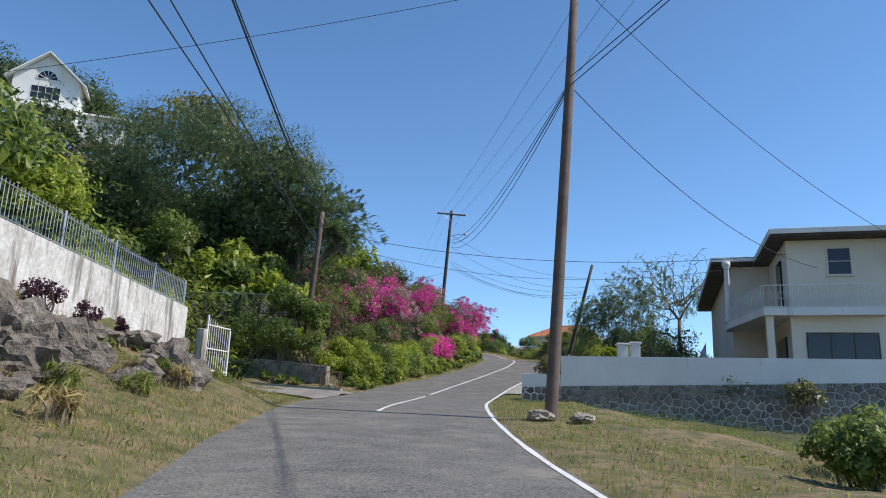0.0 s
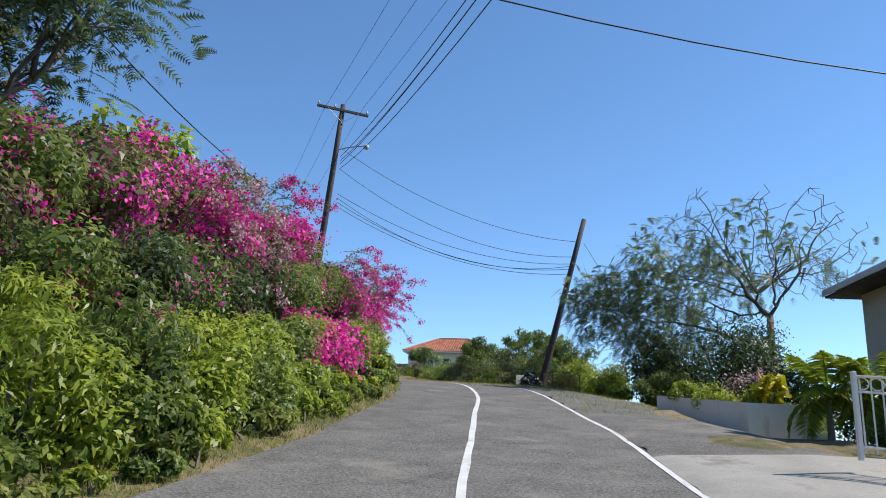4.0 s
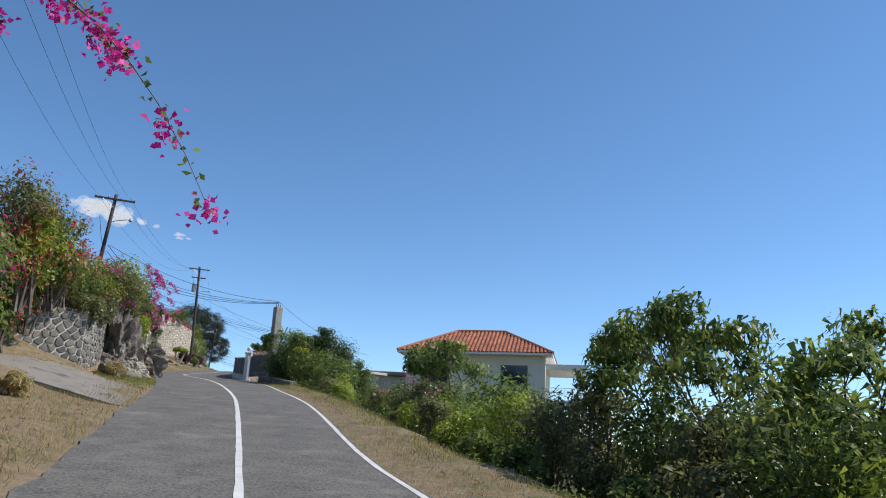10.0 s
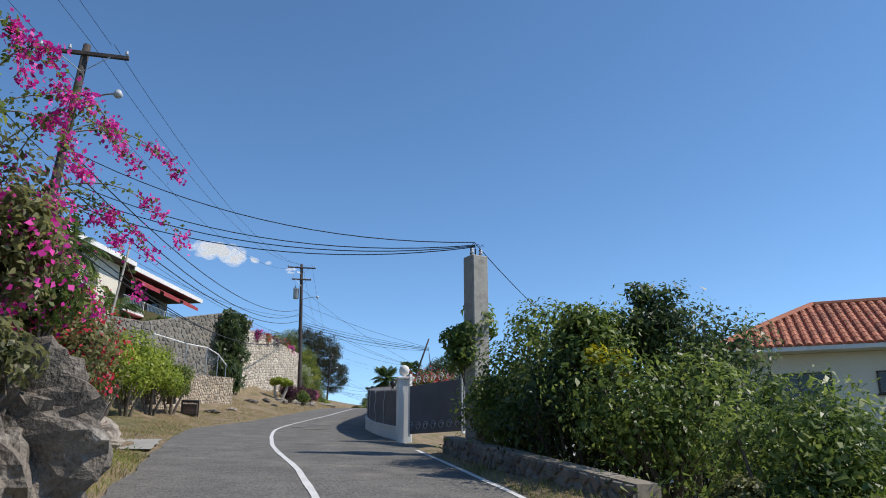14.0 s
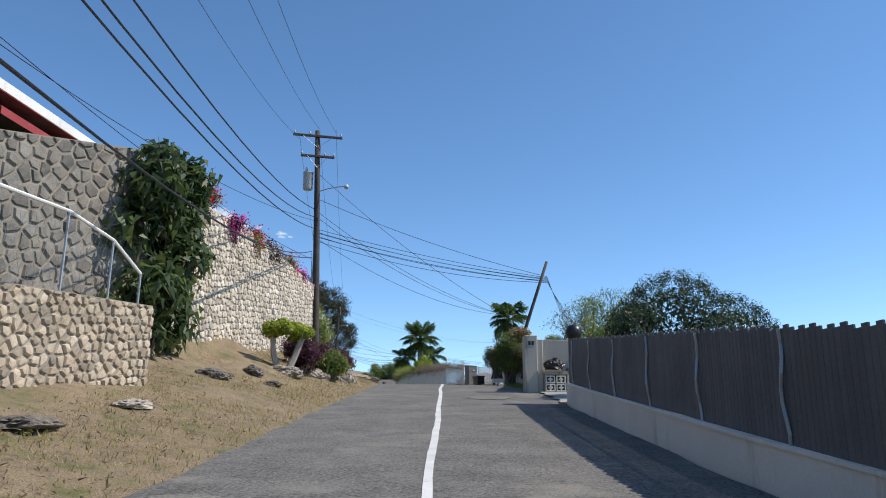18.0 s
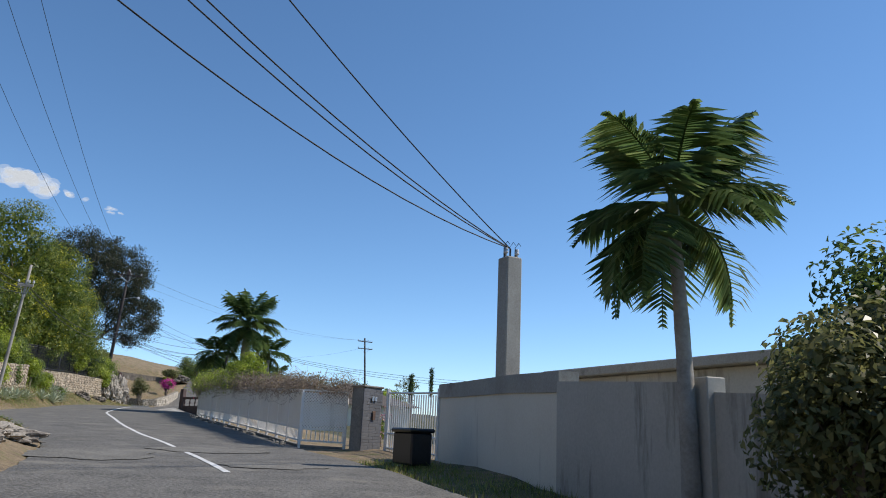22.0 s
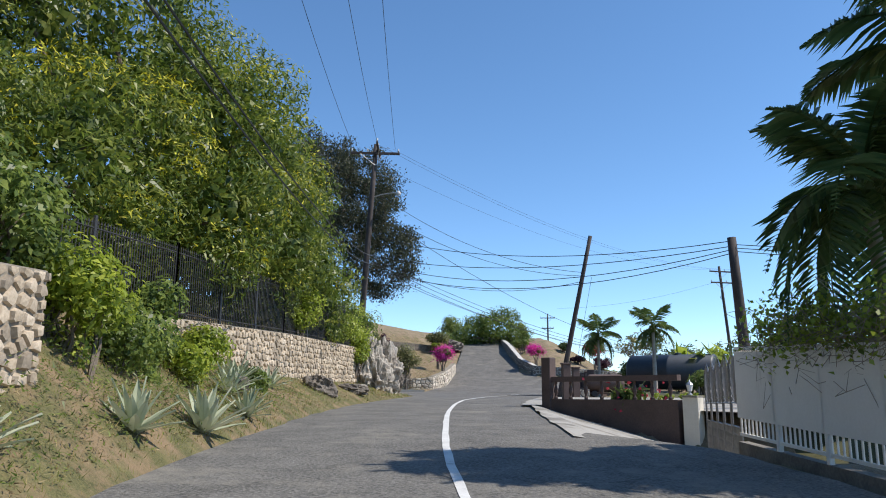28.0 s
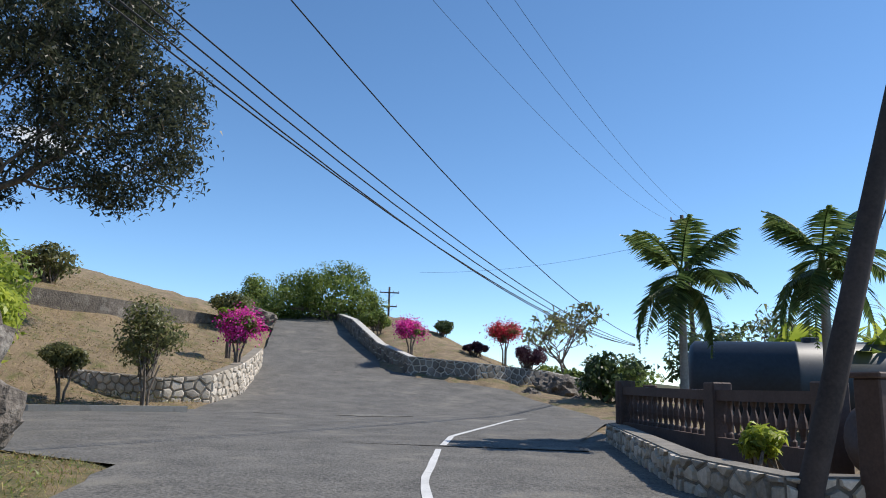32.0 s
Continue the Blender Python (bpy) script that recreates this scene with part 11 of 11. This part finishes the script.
for z0, z1, sg_ in ((-2.2, -1.15, 0.9), (-3.2, -1.9, 1.1), (-4.4, -2.25, 0.9), (-4.8, -2.5, 1.0), (-5.0, -2.75, 0.9), (-4.6, -2.35, 1.2)):
    cable(side(A_, 0.1, z0), L1 + (P(61.1, 5.2) - P(61.14, 7.3)) * (-z1 / 8.1) + Vector((0, 0, z1)), sg_, 0.013)
for z, u, s in ((-1.2, 9.5, 59), (-2.4, 9.0, 60.5), (-2.6, 8.2, 61)):
    cable(L1 + Vector((0, 0, z)), P(s, u, 2.0), 0.1, 0.01, "guy wire hanging from a leaning pole")
B_ = Vector(POLE_B_TOP)
for dx, z in ((-1.0, -0.2), (0.1, 0.1), (1.0, -0.25)):
    cable(side(A_, dx, z), side(B_, dx, z), 1.6, 0.007, "thin power line running up the road")
C1 = P(112.6, 5.0, 5.1)
for z in (-3.4, -4.3, -4.6, -4.9):
    cable(side(B_, 0.1, z), C1 + Vector((0, 0, 0.08 * z + 0.3)), 0.7, 0.013)
cable(C1, P(124, 14, 2.6), 0.5, 0.011, "service cable to a house")
cable(P(-16 + 120, -5.5, 7.5), side(B_, 0, -4.0), 0.4, 0.012)
for q, k in (((4.0, -4.6, 8.0), 0.0), ((4.0, -4.4, 8.6), -0.15)):
    cable(P(34.68, -6.05, 7.1 + k), P(*q), 0.25, 0.017)
cable(P(20, -16, 8.6), P(20, 4.5, 12.8), 0.3, 0.009, "service cable to a house")
C_ = Vector(POLE_C_TOP)
for dx, z in ((-1.1, -0.25), (0.1, 0.1), (1.1, -0.25)):
    cable(side(B_, dx, z), side(C_, dx, z), 1.8, 0.008, "thin power line running up the road")
for z, sg_ in ((-4.2, 1.6), (-4.6, 1.8), (-5.2, 1.5), (-6.4, 1.9), (-6.7, 1.6)):
    cable(side(B_, 0, z + 0.8), side(C_, 0, z), sg_, 0.02)
cable(P(135.6, -10.0, 9.3), side(C_, 0, -6.8), 0.7, 0.011)
cable(P(134.6, -10.2, 8.9), side(C_, 0, -4.8), 0.9, 0.011)
L2 = Vector(LEAN2_TOP)
for z, k, sg_ in ((-3.6, -0.75, 0.3), (-5.2, -0.8, 0.2), (-5.35, -0.85, 0.3), (-5.4, -0.9, 0.25), (-5.55, -0.95, 0.38), (-5.6, -1.0, 0.28), (-5.8, -1.05, 0.45)):
    cable(side(C_, 0, z), L2 + Vector((0, 0, k)), sg_, 0.013)
for k in range(5):
    cable(L2 + Vector((0, 0, -0.75 - 0.07 * k)), P(155.6, 6.0 + 0.1 * k, 1.7 + 0.08 * k), 0.12, 0.009, "service cable to a house")
C2 = P(170.0, 5.8, 4.4)
for z, sg_ in ((-2.2, 0.5), (-4.2, 0.7), (-4.5, 0.75), (-5.6, 0.8)):
    cable(side(C_, 0, z), C2 + Vector((0, 0, 0.0)), sg_, 0.012)
D_T = Vector(POLE_D_TOP)
for k in range(3):
    cable(side(C_, 0, -6.5 - 0.4 * k), D_T + Vector((0, 0, -0.2 * k)), 0.9, 0.014)
E_ = Vector(POLE_E_TOP)
for k in range(2):
    cable(D_T + Vector((0, 0, -0.2 * k)), side(E_, 0, -5.6 - 0.4 * k), 1.0, 0.016)
cable(P(192.4, -3.4, 5.0), P(205, -11, 6.5), 0.5, 0.011, "service cable to a house")
for dx, z in ((-1.1, -0.4), (0.1, 0.0), (1.1, -0.4)):
    cable(side(C_, dx, -0.1), side(E_, dx, z), 2.6, 0.008, "thin power line running up the road")
F_, L3 = Vector(POLE_F_TOP), Vector(LEAN3_TOP)
for z, zf, sg_ in ((-4.6, -0.1, 0.7), (-5.6, -0.25, 0.6), (-5.9, -0.35, 0.9), (-6.2, -0.45, 1.0)):
    cable(side(E_, 0, z), F_ + Vector((0, 0, zf)), sg_, 0.013)
for k in range(3):
    cable(F_ + Vector((0, 0, -0.2 - 0.1 * k)), P(196, 24, 3.0 - 0.2 * k), 0.5, 0.011, "cable running on from a pole")
for z, zl in ((-2.4, -1.65), (-3.2, -1.8), (-6.0, -2.05)):
    cable(side(E_, 0, z), L3 + (P(229.15, 4.7) - P(228.1, 6.15)) * (-zl / 7.2) + Vector((0, 0, zl)), 0.8, 0.011)
for z, sg_ in ((-3.4, 2.2), (-5.7, 1.6), (-5.9, 1.8), (-6.1, 2.0), (-6.3, 1.7)):
    cable(side(E_, 0, z), P(252, 13.5, 3.4 + 0.12 * z), sg_ * 0.5, 0.013)
for dx, z in ((-1.0, -0.4), (0.1, 0.0), (1.0, -0.4)):
    cable(side(E_, dx, z), P(262, 21.2 + dx, 10.6), 1.4, 0.006, "thin power line running over the junction")
cable(P(275, 7.6, 8.4), P(262, 21.2, 9.6), 0.6, 0.008)
cable(L3 + Vector((0, 0, -1.9)), P(229.6, 5.6, 2.0), 0.0, 0.008, "wire running down a leaning pole")
# ---- grass along the verges ----
blades("grass", "short dry golden grass along the verges", [(2, 25, -7, -2, 9000, 1.0), (74, 93, -8, -2.2, 9000, 1.6), (94, 112, -4, -1.9, 3500, 1.0), (112, 166, -6.5, -2, 16000, 0.8), (178, 234, -6, -1.8, 12000, 0.8), (5, 36, 3, 12, 9000, 1.1), (60, 112, 2.6, 6.5, 14000, 1.1), (150, 172, 3, 5, 4000, 0.8), (244, 262, -12, -3, 4000, 0.8)], 0.085, L_STRAW, 5, 1.4, 0.006)
blades("grass_green", "green grass and weeds along the verges", [(2, 25, -7, -1.8, 9000, 1.2), (34, 66, -3.6, -1.2, 14000, 1.3), (94, 113, -4, -1.8, 6000, 1.1), (118, 160, -5, -1.9, 4000, 0.8), (188, 234, -4, -1.5, 6000, 0.9), (5, 36, 3, 14, 12000, 1.3), (60, 110, 3.6, 7, 9000, 1.4), (150, 172, 3, 4.8, 5000, 1.2), (47, 60, 3.4, 7, 4000, 1.4)], 0.1, L_GRASS, 6, 1.4, 0.007)


# ---- a small fair-weather cloud, kilometres away ----
def cloud(centre, wide, high, n, seed):
    rng = np.random.default_rng(seed)
    far = Vector(centre)
    g = Geo()
    across = Vector((far.y, -far.x, 0)).normalized()
    for i in range(n):
        q = rng.normal(0, 0.3)
        e = max(0.12, 1 - (q / 0.62) ** 2)
        c = across * (q * wide) + Vector((0, 0, (rng.uniform(-0.35, 0.5) * e - q * 0.35) * high)) + far.normalized() * rng.uniform(-40, 40)
        r = high * rng.uniform(0.1, 0.26) * (0.4 + 0.6 * e)
        g.lathe([(0.0, -r), (r * 0.7, -r * 0.65), (r, 0), (r * 0.72, r * 0.6), (0, r * 0.9)], 9, Matrix.Translation(c) @ Matrix.Rotation(rng.uniform(-0.5, 0.5), 4, "Y") @ Matrix.Diagonal((1.7, 1.7, 1, 1)))
    ob = part("cloud", g, M_CLOUD, smooth=True)
    ob.location = far
    return tagged(ob, "small white fair-weather cloud low in the sky", "cloud", "", "stuff")


M_CLOUD = bpy.data.materials.new("cloud_vapour")
M_CLOUD.use_nodes = True
_n = M_CLOUD.node_tree
_glow, _clear, _mix = _n.nodes.new("ShaderNodeEmission"), _n.nodes.new("ShaderNodeBsdfTransparent"), _n.nodes.new("ShaderNodeMixShader")
_glow.inputs["Color"].default_value = (0.82, 0.86, 0.92, 1)
_mix.inputs[0].default_value = 0.16
_n.links.new(_clear.outputs[0], _mix.inputs[1])
_n.links.new(_glow.outputs[0], _mix.inputs[2])
_n.links.new(_mix.outputs[0], _n.nodes["Material Output"].inputs["Surface"])
cloud(Vector((-0.632, 0.729, 0.262)) * 3200, 230, 85, 70, 5)
cloud(Vector((-0.566, 0.785, 0.246)) * 3200, 100, 24, 14, 6)
